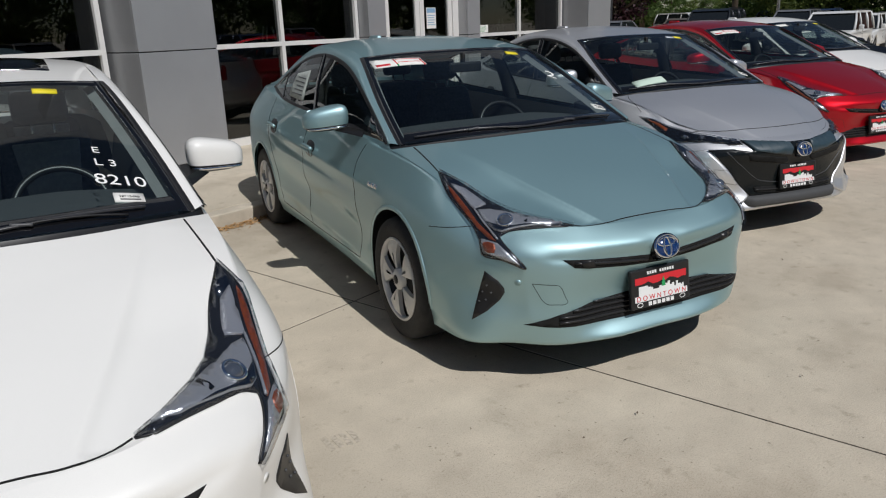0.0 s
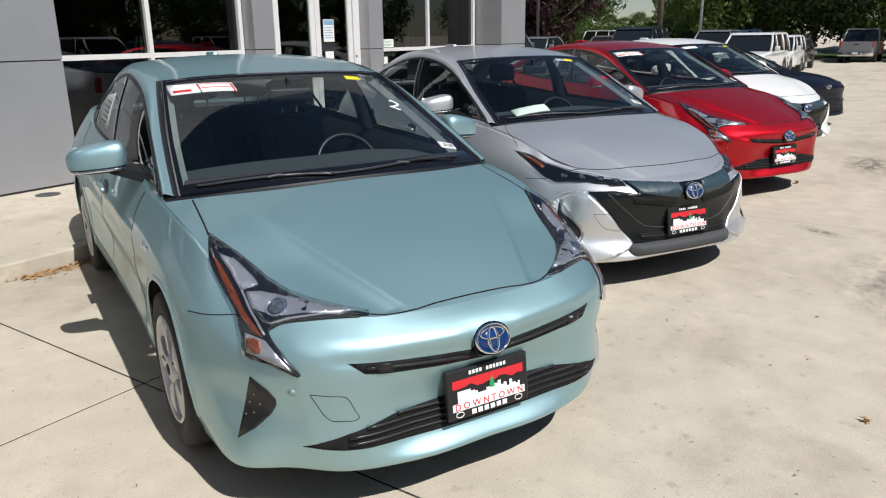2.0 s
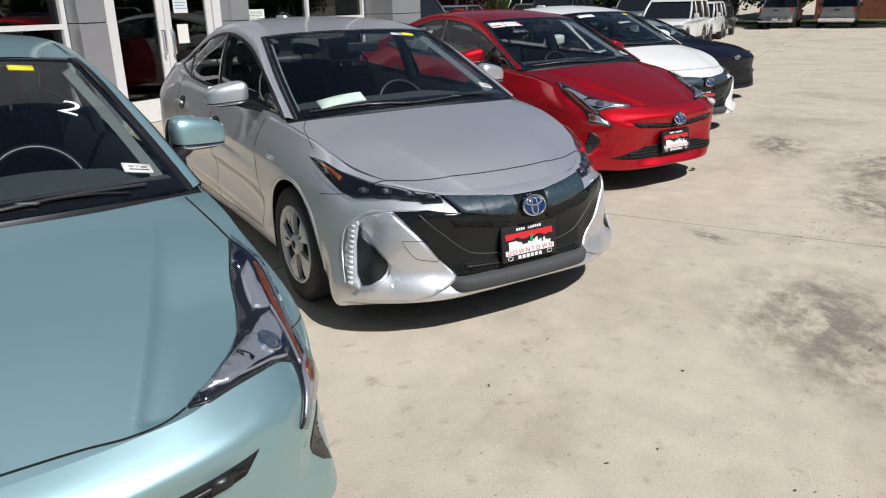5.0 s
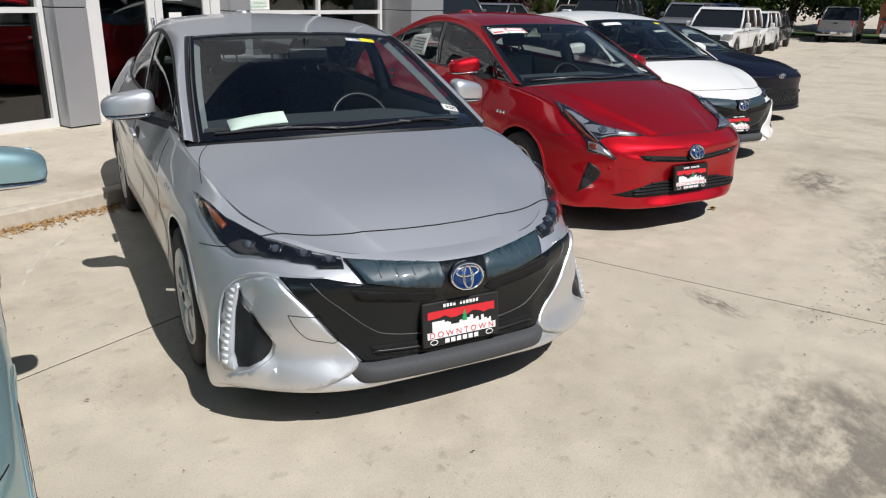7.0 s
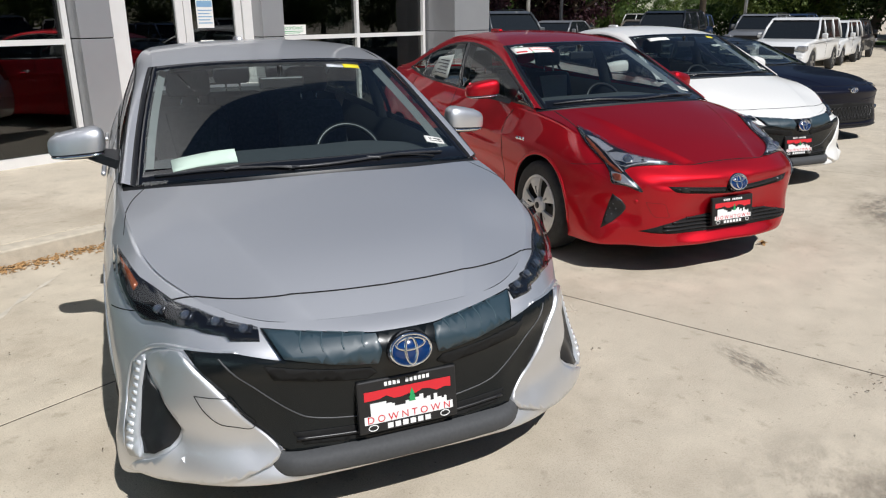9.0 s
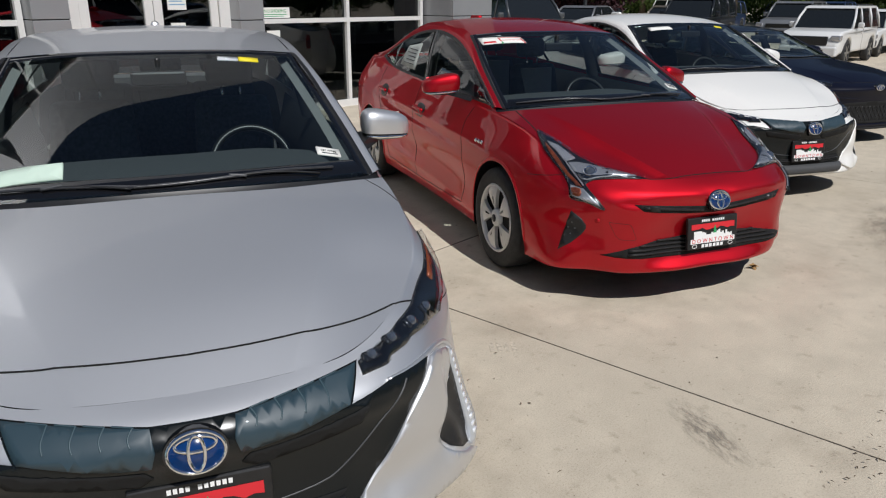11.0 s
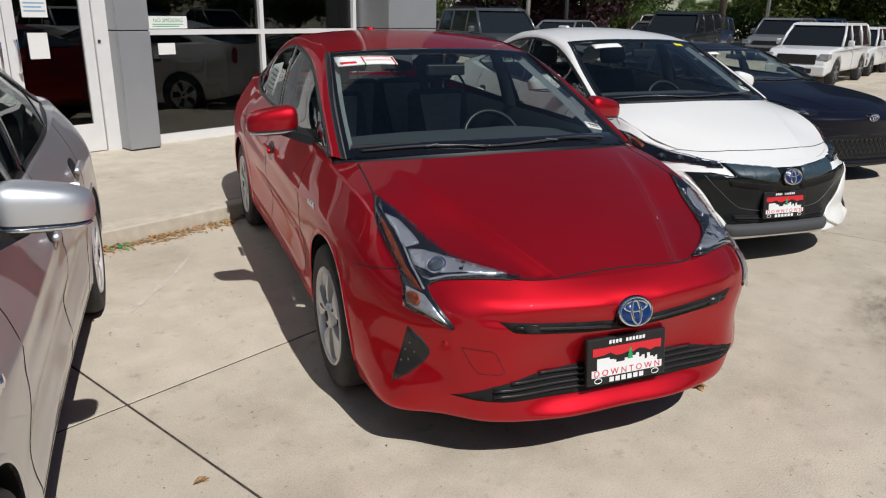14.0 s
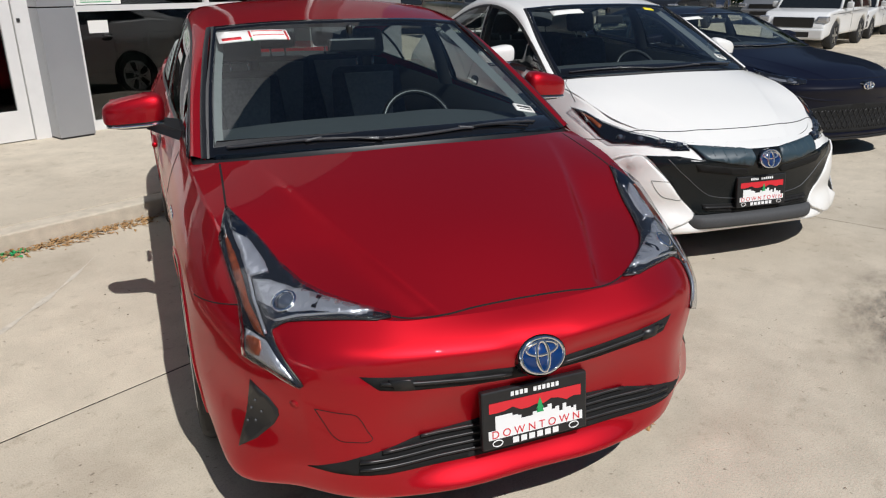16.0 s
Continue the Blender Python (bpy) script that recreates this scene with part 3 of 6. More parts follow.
class Body:
    """The body surface of one kind of car, on which details are laid."""

    def __init__(self, grids):
        self.tree = bvh_of(grids)

    def meet(self, p, way):
        hit, n, _, _ = self.tree.ray_cast(Vector(p) - way * 0.5, way, 1.4)
        if hit is None:
            hit, n, _, _ = self.tree.find_nearest(Vector(p))
        return hit, (n if n.dot(way) < 0 else -n)

    def decal(self, name, poly, way, mat, host, off=0.004, edge=0.005, step=0.035, soft=0, label="", bulge=0.0):
        """A piece with the given outline, proud of the body by off, with its rim let into the surface."""
        pts = closed_spline(poly, soft) if soft else [Vector(p) for p in poly]
        side = way.orthogonal().normalized()
        up = way.cross(side)
        bm = bmesh.new()
        flat = [(p.dot(side), p.dot(up)) for p in pts]
        face = bm.faces.new([bm.verts.new((a, b, 0)) for a, b in flat])
        if edge:
            bmesh.ops.inset_region(bm, faces=[face], thickness=edge, use_even_offset=True, use_boundary=True)
        bmesh.ops.triangulate(bm, faces=bm.faces[:])
        lo = (min(a for a, _ in flat), min(b for _, b in flat))
        hi = (max(a for a, _ in flat), max(b for _, b in flat))
        for axis in (0, 1):
            for k in range(1, int((hi[axis] - lo[axis]) / step) + 1):
                co, no = [0, 0, 0], [0, 0, 0]
                co[axis], no[axis] = lo[axis] + k * step, 1
                bmesh.ops.bisect_plane(bm, geom=bm.verts[:] + bm.edges[:] + bm.faces[:], plane_co=co, plane_no=no, dist=1e-5)
        middle = Vector((sum(a for a, _ in flat), sum(b for _, b in flat))) / len(flat)
        far = max((Vector(f) - middle).length for f in flat)
        depth = sum(p.dot(way) for p in pts) / len(pts)
        for v in bm.verts:
            on_rim = v.is_boundary
            at = side * v.co.x + up * v.co.y + way * depth
            hit, n = self.meet(at, way)
            lift = -0.003 if on_rim else off + bulge * max(0.0, 1 - ((v.co.xy - middle).length / far) ** 2)
            v.co = hit + n * lift
        bmesh.ops.remove_doubles(bm, verts=bm.verts[:], dist=0.0004)
        return part(name, bm, mat, host, label, smooth=True)

    def run(self, points, way, n, off):
        """Places and normals along a line laid on the body."""
        out = [self.meet(p, way) for p in spline(points, n)]
        return [(hit + nn * off, nn) for hit, nn in out]

    def ribbon(self, name, points, way, mat, host, width=0.006, off=0.0012, n=24):
        """A narrow strip along a line: a shut line or a moulding."""
        line = self.run(points, way, n, off)
        verts, faces = [], []
        for k, (p, nn) in enumerate(line):
            t = (line[min(k + 1, n - 1)][0] - line[max(k - 1, 0)][0]).normalized()
            c = t.cross(nn).normalized() * width / 2
            verts += [p - c - nn * min(off * 2, 0.004), p - c * 0.8, p + c * 0.8, p + c - nn * min(off * 2, 0.004)]
        for k in range(n - 1):
            for j in range(3):
                faces.append((4 * k + j, 4 * k + j + 1, 4 * k + j + 5, 4 * k + j + 4))
        return link_mesh(name, verts, faces, mat, host)

    def ridge(self, name, points, way, mat, host, radius=0.01, off=0.0, n=30, label=""):
        ob = tube(name, [p for p, _ in self.run(points, way, n, off)], radius, mat, host)
        if label:
            ob["label"] = label
        return ob


def tube(name, places, radius, mat, host=None, sides=8, close=False, taper=None):
    places = [Vector(p) for p in places]
    n = len(places)
    verts, faces = [], []
    ref = Vector((0.13, 0.21, 0.97))
    for k, p in enumerate(places):
        a, b = (places[(k - 1) % n], places[(k + 1) % n]) if close else (places[max(k - 1, 0)], places[min(k + 1, n - 1)])
        t = (b - a).normalized()
        u = t.cross(ref).normalized()
        w = t.cross(u)
        r = radius * (taper[k] if taper else 1.0)
        verts += [p + (u * math.cos(2 * math.pi * j / sides) + w * math.sin(2 * math.pi * j / sides)) * r for j in range(sides)]
    for k in range(n if close else n - 1):
        for j in range(sides):
            a, b = k * sides + j, k * sides + (j + 1) % sides
            c, d = ((k + 1) % n) * sides + (j + 1) % sides, ((k + 1) % n) * sides + j
            faces.append((a, b, c, d))
    if not close:
        faces += [tuple(range(sides - 1, -1, -1)), tuple(range((n - 1) * sides, n * sides))]
    return link_mesh(name, verts, faces, mat, host)


def words(name, text, size, mat, host, at, label=""):
    """Lettering with the built-in font, as a thin mesh; at maps its plane to the thing."""
    cu = bpy.data.curves.new(name, "FONT")
    cu.body, cu.size, cu.align_x, cu.align_y, cu.extrude = text, size, "CENTER", "CENTER", 0.0004
    tmp = bpy.data.objects.new(name, cu)
    me = bpy.data.meshes.new_from_object(tmp)
    bpy.data.objects.remove(tmp)
    me.materials.clear()
    me.materials.append(mat)
    ob = new(name, me)
    ob.parent = host
    ob.matrix_basis = at
    if label:
        ob["label"] = label
    return ob


def oval(bm, cx, cz, rx, rz, y0, y1, n=28, hole=0.0):
    """An oval disc or ring that faces the front, as geometry in bm."""
    rings = []
    for k in range(n):
        a = 2 * math.pi * k / n
        c, s = math.cos(a), math.sin(a)
        row = [bm.verts.new((cx + rx * c, y1, cz + rz * s)), bm.verts.new((cx + rx * 0.96 * c, y0, cz + rz * 0.96 * s))]
        if hole:
            row += [bm.verts.new((cx + (rx - hole) * c, y0, cz + (rz - hole) * s)), bm.verts.new((cx + (rx - hole * 1.1) * c, y1, cz + (rz - hole * 1.1) * s))]
        rings.append(row)
    for a, b in zip(rings, rings[1:] + rings[:1]):
        for j in range(len(a) - 1):
            bm.faces.new((a[j], b[j], b[j + 1], a[j + 1]))
    if not hole:
        bm.faces.new([r[1] for r in rings])


def emblem(car, y, z, size=1.0, lean=0.0):
    """An oval badge: a blue disc in a black rim with chrome rings, leaning back with the nose."""
    at = pose(0, y, z, -lean, 0, 0)

    def piece(name, mat, host, dz, a, b, near, far, hole=0.0, label="", smooth=True):
        bm = bmesh.new()
        if hole:
            oval(bm, 0, dz * size, a * size, b * size, near, far, hole=hole * size)
        else:
            oval(bm, 0, dz * size, a * size, b * size, near, far)
        bm.transform(at)
        return part(name, bm, mat, host, label, smooth=smooth)
    badge = piece("emblem", M["gloss_black"], car, 0, 0.0755, 0.058, -0.014, 0.03, label="oval chrome badge on a blue ground", smooth=False)
    piece("disc", M["blue"], badge, 0, 0.062, 0.046, -0.017, 0)
    piece("ring", M["chrome"], badge, 0, 0.0695, 0.053, -0.022, 0, 0.0085)
    piece("ring", M["chrome"], badge, -0.002, 0.0225, 0.046, -0.0225, 0, 0.0080)
    piece("ring", M["chrome"], badge, 0.019, 0.050, 0.0225, -0.0215, 0, 0.0080)
    return badge


def plate(car, y, z):
    """The dealer plate: a black frame round a printed card with a skyline, a tree and a lettered band."""
    m = pose(0, y, z, -7, 0, 0)
    w, h = 0.168, 0.088
    frame_ob = part("dealer_plate", boxes((-w, w, -0.012, 0.010, -h, h), bevel=0.006), M["black"], car, "dealer plate in a black plastic frame")
    frame_ob.matrix_basis = m
    part("bracket", boxes((-0.09, 0.09, 0.010, 0.07, -0.05, 0.05)), M["black"], frame_ob)
    ys = -0.0125
    bm = bmesh.new()
    n = 12
    top, low = 0.052, [0.022 + 0.010 * math.sin(1.7 * k) * math.cos(0.6 * k + 1) for k in range(n + 1)]
    xs = [-0.146 + 0.292 * k / n for k in range(n + 1)]
    a = [bm.verts.new((x, ys - 0.001, top)) for x in xs]
    b = [bm.verts.new((x, ys - 0.001, v)) for x, v in zip(xs, low)]
    for k in range(n):
        bm.faces.new((a[k], a[k + 1], b[k + 1], b[k]))
    part("red_band", bm, M["red_print"], frame_ob, "red printed upper band")
    rnd = random.Random(5)
    rows = []
    x = -0.128
    while x < 0.122:
        wd = rnd.uniform(0.010, 0.022)
        rows.append((x, min(x + wd, 0.13), ys - 0.0016, ys, -0.031, rnd.choice((-0.016, -0.010, -0.006, 0.0, 0.004, 0.012))))
        x += wd - 0.0002
    for r in rows:
        part("skyline_tower", boxes(r), M["white_print"], frame_ob)
    bm = bmesh.new()
    half = ((0.000, 0.042), (0.008, 0.020), (0.005, 0.020), (0.012, 0.008), (0.007, 0.008), (0.012, -0.004), (0.003, -0.004))
    bm.faces.new([bm.verts.new((0.012 + sx * a, ys - 0.0024, b)) for sx, row in ((1, half), (-1, half[:0:-1])) for a, b in row])
    part("tree_mark", bm, M["green_print"], frame_ob, "small green tree mark")
    part("white_band", boxes((-0.150, 0.150, ys - 0.002, ys, -0.056, -0.030)), M["white_print"], frame_ob)
    words("lettering", "D O W N T O W N", 0.033, M["red_print"], frame_ob, pose(0, ys - 0.0026, -0.043, 90, 0, 0), "red letters")
    bars = [(-0.078 + 0.0142 * k, -0.078 + 0.0142 * k + 0.0098, ys - 0.001, ys, 0.0625, 0.0755) for k in range(11) if k != 4]
    bars += [(-0.075 + 0.0255 * k, -0.075 + 0.0255 * k + 0.0185, ys - 0.001, ys, -0.080, -0.0625) for k in range(6)]
    for r in bars:
        part("print_bar", boxes(r), M["white_print"], frame_ob)
    for cx in (-0.122, 0.122):
        bm = bmesh.new()
        oval(bm, cx, -0.070, 0.017, 0.011, ys - 0.001, ys, 16, hole=0.003)
        part("oval_mark", bm, M["white_print"], frame_ob)
    return frame_ob


def smooth_shell(name, places, mat, host, label=""):
    v, q = outward(places)
    ob = link_mesh(name, v, q, mat, host)
    if label:
        ob["label"] = label
    return ob


def side_mirror(car, s, paint):
    """A door mirror: a painted cap over a dark foot, with a pale lamp strip and a glass to the rear."""
    cx, cy, cz = s * 0.950, 1.69, 1.060
    rx, ry, rz = 0.120, 0.080, 0.066
    nu, nv = 28, 14
    grid = np.zeros((nv, nu, 3))
    for i in range(nv):
        a = -math.pi / 2 + math.pi * i / (nv - 1)
        for j in range(nu):
            b = 2 * math.pi * j / (nu - 1)

            def pw(c, e):
                return math.copysign(abs(c) ** e, c)
            x = rx * pw(math.cos(a), 0.55) * pw(math.cos(b), 0.62)
            y = ry * pw(math.cos(a), 0.55) * pw(math.sin(b), 0.62)
            z = rz * pw(math.sin(a), 0.62)
            y = y + 0.0 if y < 0 else y * 0.55
            taper = 1.0 + 0.16 * (x * s / rx) * -1.0
            grid[i, j] = (cx + x, cy + y + 0.28 * (x * s), cz + z * taper - 0.015 * (x * s / rx))
    cap = smooth_shell("mirror_cap", grid[5:], paint, car, "painted door mirror")
    smooth_shell("mirror_shell", grid[:6], M["black"], cap)
    low = grid[4]
    tube("lamp_strip", [low[k] + np.array([0, -0.004, 0]) for k in range(15, 27) if True], 0.006, M["chrome"], cap)
    part("mirror_glass", boxes((cx - 0.085, cx + 0.085, cy + 0.044, cy + 0.048, cz - 0.048, cz + 0.048)), M["chrome"], cap)
    bm = boxes((-0.02, 0.02, -0.035, 0.035, -0.02, 0.02), bevel=0.008)
    verts = [(s * 0.775, 1.50, .955), (s * 0.78, 1.72, .975), (s * 0.91, 1.72, 1.0), (s * 0.91, 1.64, .995), (s * 0.775, 1.52, .995), (s * 0.78, 1.72, 1.015), (s * 0.91, 1.72, 1.04), (s * 0.91, 1.64, 1.035)]
    bm.free()
    link_mesh("mirror_foot", verts, [(0, 1, 2, 3), (4, 5, 6, 7), (0, 1, 5, 4), (1, 2, 6, 5), (2, 3, 7, 6), (3, 0, 4, 7)], M["black"], cap, smooth=False)


def seat(car, x, y, mat, light):
    bm = bmesh.new()
    box(bm, x - 0.25, x + 0.25, y - 0.30, y + 0.25, 0.40, 0.56, bevel=0.05)
    base = part("seat", bm, mat, car, smooth=True)
    bm = bmesh.new()
    m = pose(x, y + 0.24, 0.52, -16, 0, 0)
    box(bm, -0.24, 0.24, -0.06, 0.07, 0.0, 0.58, bevel=0.05)
    for v in bm.verts:
        v.co.x *= 1 - 0.42 * max(0, v.co.z - 0.22)
    bm.transform(m)
    part("backrest", bm, mat, base, smooth=True)
    bm = bmesh.new()
    box(bm, -0.14, 0.14, -0.075, -0.055, 0.08, 0.53, bevel=0.009)
    for v in bm.verts:
        v.co.x *= 0.62 + 0.9 * v.co.z
    bm.transform(m)
    part("seat_panel", bm, light, base, smooth=True)
    bm = bmesh.new()
    box(bm, -0.13, 0.13, -0.04, 0.05, 0.64, 0.80, bevel=0.035)
    bm.transform(m)
    part("headrest", bm, mat, base, smooth=True)
    for dx in (-0.05, 0.05):
        tube("post", [m @ Vector((dx, 0, 0.55)), m @ Vector((dx, 0, 0.66))], 0.007, M["chrome"], base)


def cabin(car, grids, light):
    """Dashboard, steering wheel, seats, door linings, headliner and pillar linings."""
    mat = M["seat"]
    rows = []
    for y, z, half, drop in ((1.02, .968, .66, .02), (1.20, .972, .70, .02), (1.50, .985, .72, .03), (1.72, .965, .72, .03), (1.80, .88, .72, .02), (1.88, .50, .70, 0)):
        rows.append([(x * half, y + 0.12 * abs(x) ** 2 * (y < 1.3), z - drop * abs(x) ** 3 + 0.012 * math.exp(-((x - 0.5) / 0.25) ** 2) * (y > 1.5)) for x in np.linspace(-1, 1, 21)])
    smooth_shell("dashboard", loft(rows, 40, 30), M["dash"], car)
    m = pose(.37, 1.93, .865, 62, 0, 0)
    ring = tube("steering_wheel", [m @ Vector((0.18 * math.cos(a), 0.18 * math.sin(a), 0)) for a in np.linspace(0, 2 * math.pi, 40)[:-1]], 0.016, M["black"], car, close=True)
    bm = boxes((-0.07, 0.07, -0.06, 0.05, -0.03, 0.02), (-0.17, -0.07, -0.02, 0.02, -0.012, 0.008), (0.07, 0.17, -0.02, 0.02, -0.012, 0.008), (-0.02, 0.02, -0.17, -0.06, -0.012, 0.008), bevel=0.008)
    bm.transform(m)
    part("wheel_hub", bm, M["dash"], ring)
    for x in (-.37, .37):
        seat(car, x, 2.45, mat, light)
    for x in (-.40, 0, .40):
        seat(car, x * 0.95, 3.30, mat, light)
    for s in (1, -1):
        rows = [[(s * 0.765, y, .975 + 0.02 * (y - 1.4)), (s * 0.735, y, .90), (s * 0.70, y, .70), (s * 0.735, y, .40), (s * 0.74, y, .24)] for y in (1.42, 1.9, 2.5, 3.1, 3.45)]
        smooth_shell("door_lining", loft(rows, 20, 16), M["dash"], car)
        smooth_shell("pillar_lining", loft([[(s * .742, 2.36, 1.0), (s * .69, 2.40, 1.2), (s * .60, 2.43, 1.375)], [(s * .70, 2.45, 1.0), (s * .655, 2.48, 1.2), (s * .575, 2.50, 1.38)], [(s * .742, 2.54, 1.0), (s * .69, 2.56, 1.2), (s * .60, 2.57, 1.375)]], 8, 8), M["dash"], car)
        a = np.array([(s * (x - 0.035), y + 0.02, z - 0.012) for x, y, z in SCREEN[2]])
        b = np.array([(s * (x - 0.066), y + 0.035, z - 0.028) for x, y, z in SCREEN[2]])
        smooth_shell("pillar_lining", loft([a, b], 14, 3), M["trim_light"], car)
    g = grids["roof"].copy()
    g[..., 2] -= 0.035
    smooth_shell("headliner", g[2:-2, :40], M["seat_light"], car)
    part("cabin_floor", boxes((-0.72, 0.72, 1.2, 3.9, 0.27, 0.31)), M["dash"], car)
    smooth_shell("parcel_shelf", np.array([[(x, y, .86 - .02 * (y - 3.6)) for x in np.linspace(-.6, .6, 6)] for y in np.linspace(3.62, 4.25, 5)]), M["dash"], car)
    arc = [(-.72, 3.44), (-.70, 3.80), (-.64, 4.12), (-.45, 4.30), (0, 4.36), (.45, 4.30), (.64, 4.12), (.70, 3.80), (.72, 3.44)]
    smooth_shell("hatch_lining", loft([[(x, y, 0.72) for x, y in arc], [(x, y, 0.9) for x, y in arc], [(x * .96, y - .01, 1.055) for x, y in arc]], 40, 6), M["dash"], car)
    part("rear_view_mirror", boxes((-0.11, 0.11, 1.765, 1.795, 1.255, 1.315), (-0.012, 0.012, 1.79, 1.83, 1.30, 1.37), bevel=0.01), M["black"], car)


def common_details(car, body, paint, grids, light):
    # dark printed border round the windscreen
    w = DOWN
    for s in (1, -1):
        edge = [c for c in SCREEN[2]]
        body.ribbon("windscreen_border", [(s * (x - 0.014), y - 0.002, z) for x, y, z in edge], w, M["gloss_black"], car, 0.034, 0.002, 30)
        body.ribbon("windscreen_trim", [(s * (x + 0.006), y, z) for x, y, z in edge], w, M["black"], car, 0.022, 0.004, 30)
    top = mirrored([c[-1] for c in SCREEN])
    body.ribbon("windscreen_border", [(x * 0.96, y - 0.022, z) for x, y, z in top], w, M["gloss_black"], car, 0.045, 0.002, 40)
    low = mirrored([c[0] for c in SCREEN])
    body.ribbon("windscreen_border", [(x * 0.95, y + 0.045, z) for x, y, z in low], w, M["gloss_black"], car, 0.085, 0.002, 40)
    # wipers
    for x0, x1, pivot, rise0, rise1 in ((-.65, -.07, -.12, .026, .006), (-.13, .58, .52, .004, .030)):
        pts = [(x, .985 + .165 * (x / .72) ** 2 + rise0 + (rise1 - rise0) * k / 8, 1.0) for k, x in enumerate(np.linspace(x0, x1, 9))]
        arm = body.ridge("wiper", pts, w, M["wiper_black"], car, 0.0055, 0.010, 24, label="black rubber wiper blade")
        mid = pts[4]
        base_y = .975 + .165 * (pivot / .72) ** 2
        body.ridge("arm", [mid, ((mid[0] + pivot) / 2, (mid[1] + base_y) / 2 + 0.004, 1), (pivot, base_y + 0.006, 1)], w, M["black"], arm, 0.0045, 0.012, 14)
        body.ridge("clip", [(mid[0] - .03, mid[1] + .002, 1), mid, (mid[0] + .03, mid[1] - .002, 1)], w, M["grey_plastic"], arm, 0.006, 0.012, 8)
        body.ridge("spine", [(p[0], p[1] + .003, p[2]) for p in pts[1:-1]], w, M["grey_plastic"], arm, 0.0022, 0.0125, 20)
    # side glass: mouldings and pillars
    for s in (1, -1):
        way = Vector((-s, 0, 0))
        def sd(pts):
            return [(s * x, y, z) for x, y, z in pts]
        body.ribbon("window_moulding", sd(GLASS_TOP), way, M["black"], car, 0.026, 0.003, 60)
        body.ribbon("window_moulding", sd(GLASS_LOW), way, M["black"], car, 0.024, 0.003, 60)
        for y0, y1, wd in ((2.40, 2.53, 0.085), (3.26, 3.36, 0.04)):
            lo = spline(GLASS_LOW, 80)
            hi = spline(GLASS_TOP, 80)
            a = lo[np.argmin(np.abs(lo[:, 1] - y0))]
            b = hi[np.argmin(np.abs(hi[:, 1] - y1))]
            body.ribbon("pillar", sd([tuple(a), tuple((a + b) / 2 + (0.012, 0, 0)), tuple(b)]), way, M["gloss_black"], car, wd, 0.003, 14)
        lo = spline(GLASS_LOW, 80)
        body.decal("quarter_pane", sd([(.775, 1.22, .970), (.775, 1.46, .985), (.745, 1.46, 1.085)]), way, M["gloss_black"], car, 0.002, 0.003, 0.05)
        # shut lines of the doors and fenders
        body.ribbon("door_gap", sd([(.80, 1.44, .935), (.84, 1.50, .84), (.88, 1.49, .62), (.87, 1.47, .42), (.85, 1.52, .28)]), way, M["gap"], car)
        body.ribbon("door_gap", sd([(.80, 2.46, 1.0), (.87, 2.49, .75), (.86, 2.48, .45), (.85, 2.47, .27)]), way, M["gap"], car)
        body.ribbon("door_gap", sd([(.78, 3.42, 1.045), (.86, 3.44, .90), (.87, 3.33, .72), (.87, 3.22, .52), (.86, 3.15, .29)]), way, M["gap"], car)
        body.ribbon("door_gap", sd([(.85, 1.52, .275), (.85, 2.3, .262), (.86, 3.15, .285)]), way, M["gap"], car)
        body.ribbon("fender_gap", sd([(.727, .409, .698), (.793, .485, .685), (.845, .600, .672)]), corner_way(s), M["gap"], car, 0.004)
        for y0 in (2.25, 3.18):
            z0 = .80 + 0.05 * (y0 > 3)
            h = body.ridge("door_handle", sd([(.88, y0, z0), (.88, y0 + .06, z0 + .005), (.88, y0 + .18, z0 + .008)]), way, paint, car, 0.013, 0.022, 10)
            body.decal("handle_cup", sd([(.88, y0 + .0, z0 - .03), (.88, y0 + .16, z0 - .025), (.88, y0 + .16, z0 + .035), (.88, y0, z0 + .03)]), way, M["black"], h, 0.001, 0.004, 0.05, soft=3)
        rows = [(0.872, 0.874, 1.175 + 0.022 * k, 1.235 + 0.022 * k + 0.015, .735, .762) for k in range(6)]
        for r in rows[::2]:
            body.decal("badge", sd([(.87, r[2], r[4] + .004), (.87, r[2] + .03, r[4] + .008), (.87, r[2] + .03, r[5] + .002), (.87, r[2], r[5] - .002)]), way, M["chrome"], car, 0.003, 0.002, 0.05)
        side_mirror(car, s, paint)
        body.decal("tail_lamp", sd([(.60, 4.38, 1.03), (.68, 4.36, .92), (.70, 4.38, .80), (.62, 4.42, .80), (.54, 4.42, 1.0)]), Vector((-0.2 * s, -1.0, 0)).normalized(), M["tail"], car, 0.02, 0.008, 0.05)
        # rocker shade and arch lips
        for wy in WHEEL_Y:
            arc = [(s * .87, wy + (ARCH_R + 0.006) * math.cos(a), WHEEL_R + 0.01 + (ARCH_R + 0.006) * math.sin(a)) for a in np.linspace(-0.15, math.pi + 0.15, 30)]
            body.ribbon("arch_lip", arc, way, paint, car, 0.022, 0.004, 44)
    part("roof_fin", boxes((-0.022, 0.022, 3.15, 3.33, 1.415, 1.475), bevel=0.015), paint, car)


def tag_on(body, car, name, x0, x1, y0, y1, mat, off=0.003, skew=0.0, label=""):
    """A paper or sticker that lies on the windscreen, given in plan."""
    y0, y1 = y0 + ahead(y0), y1 + ahead(y1)
    return body.decal(name, [(x0, y0, 1.2), (x1, y0 + skew, 1.2), (x1, y1 + skew, 1.2), (x0, y1, 1.2)], DOWN, mat, car, off, 0.001, 0.06, label=label)


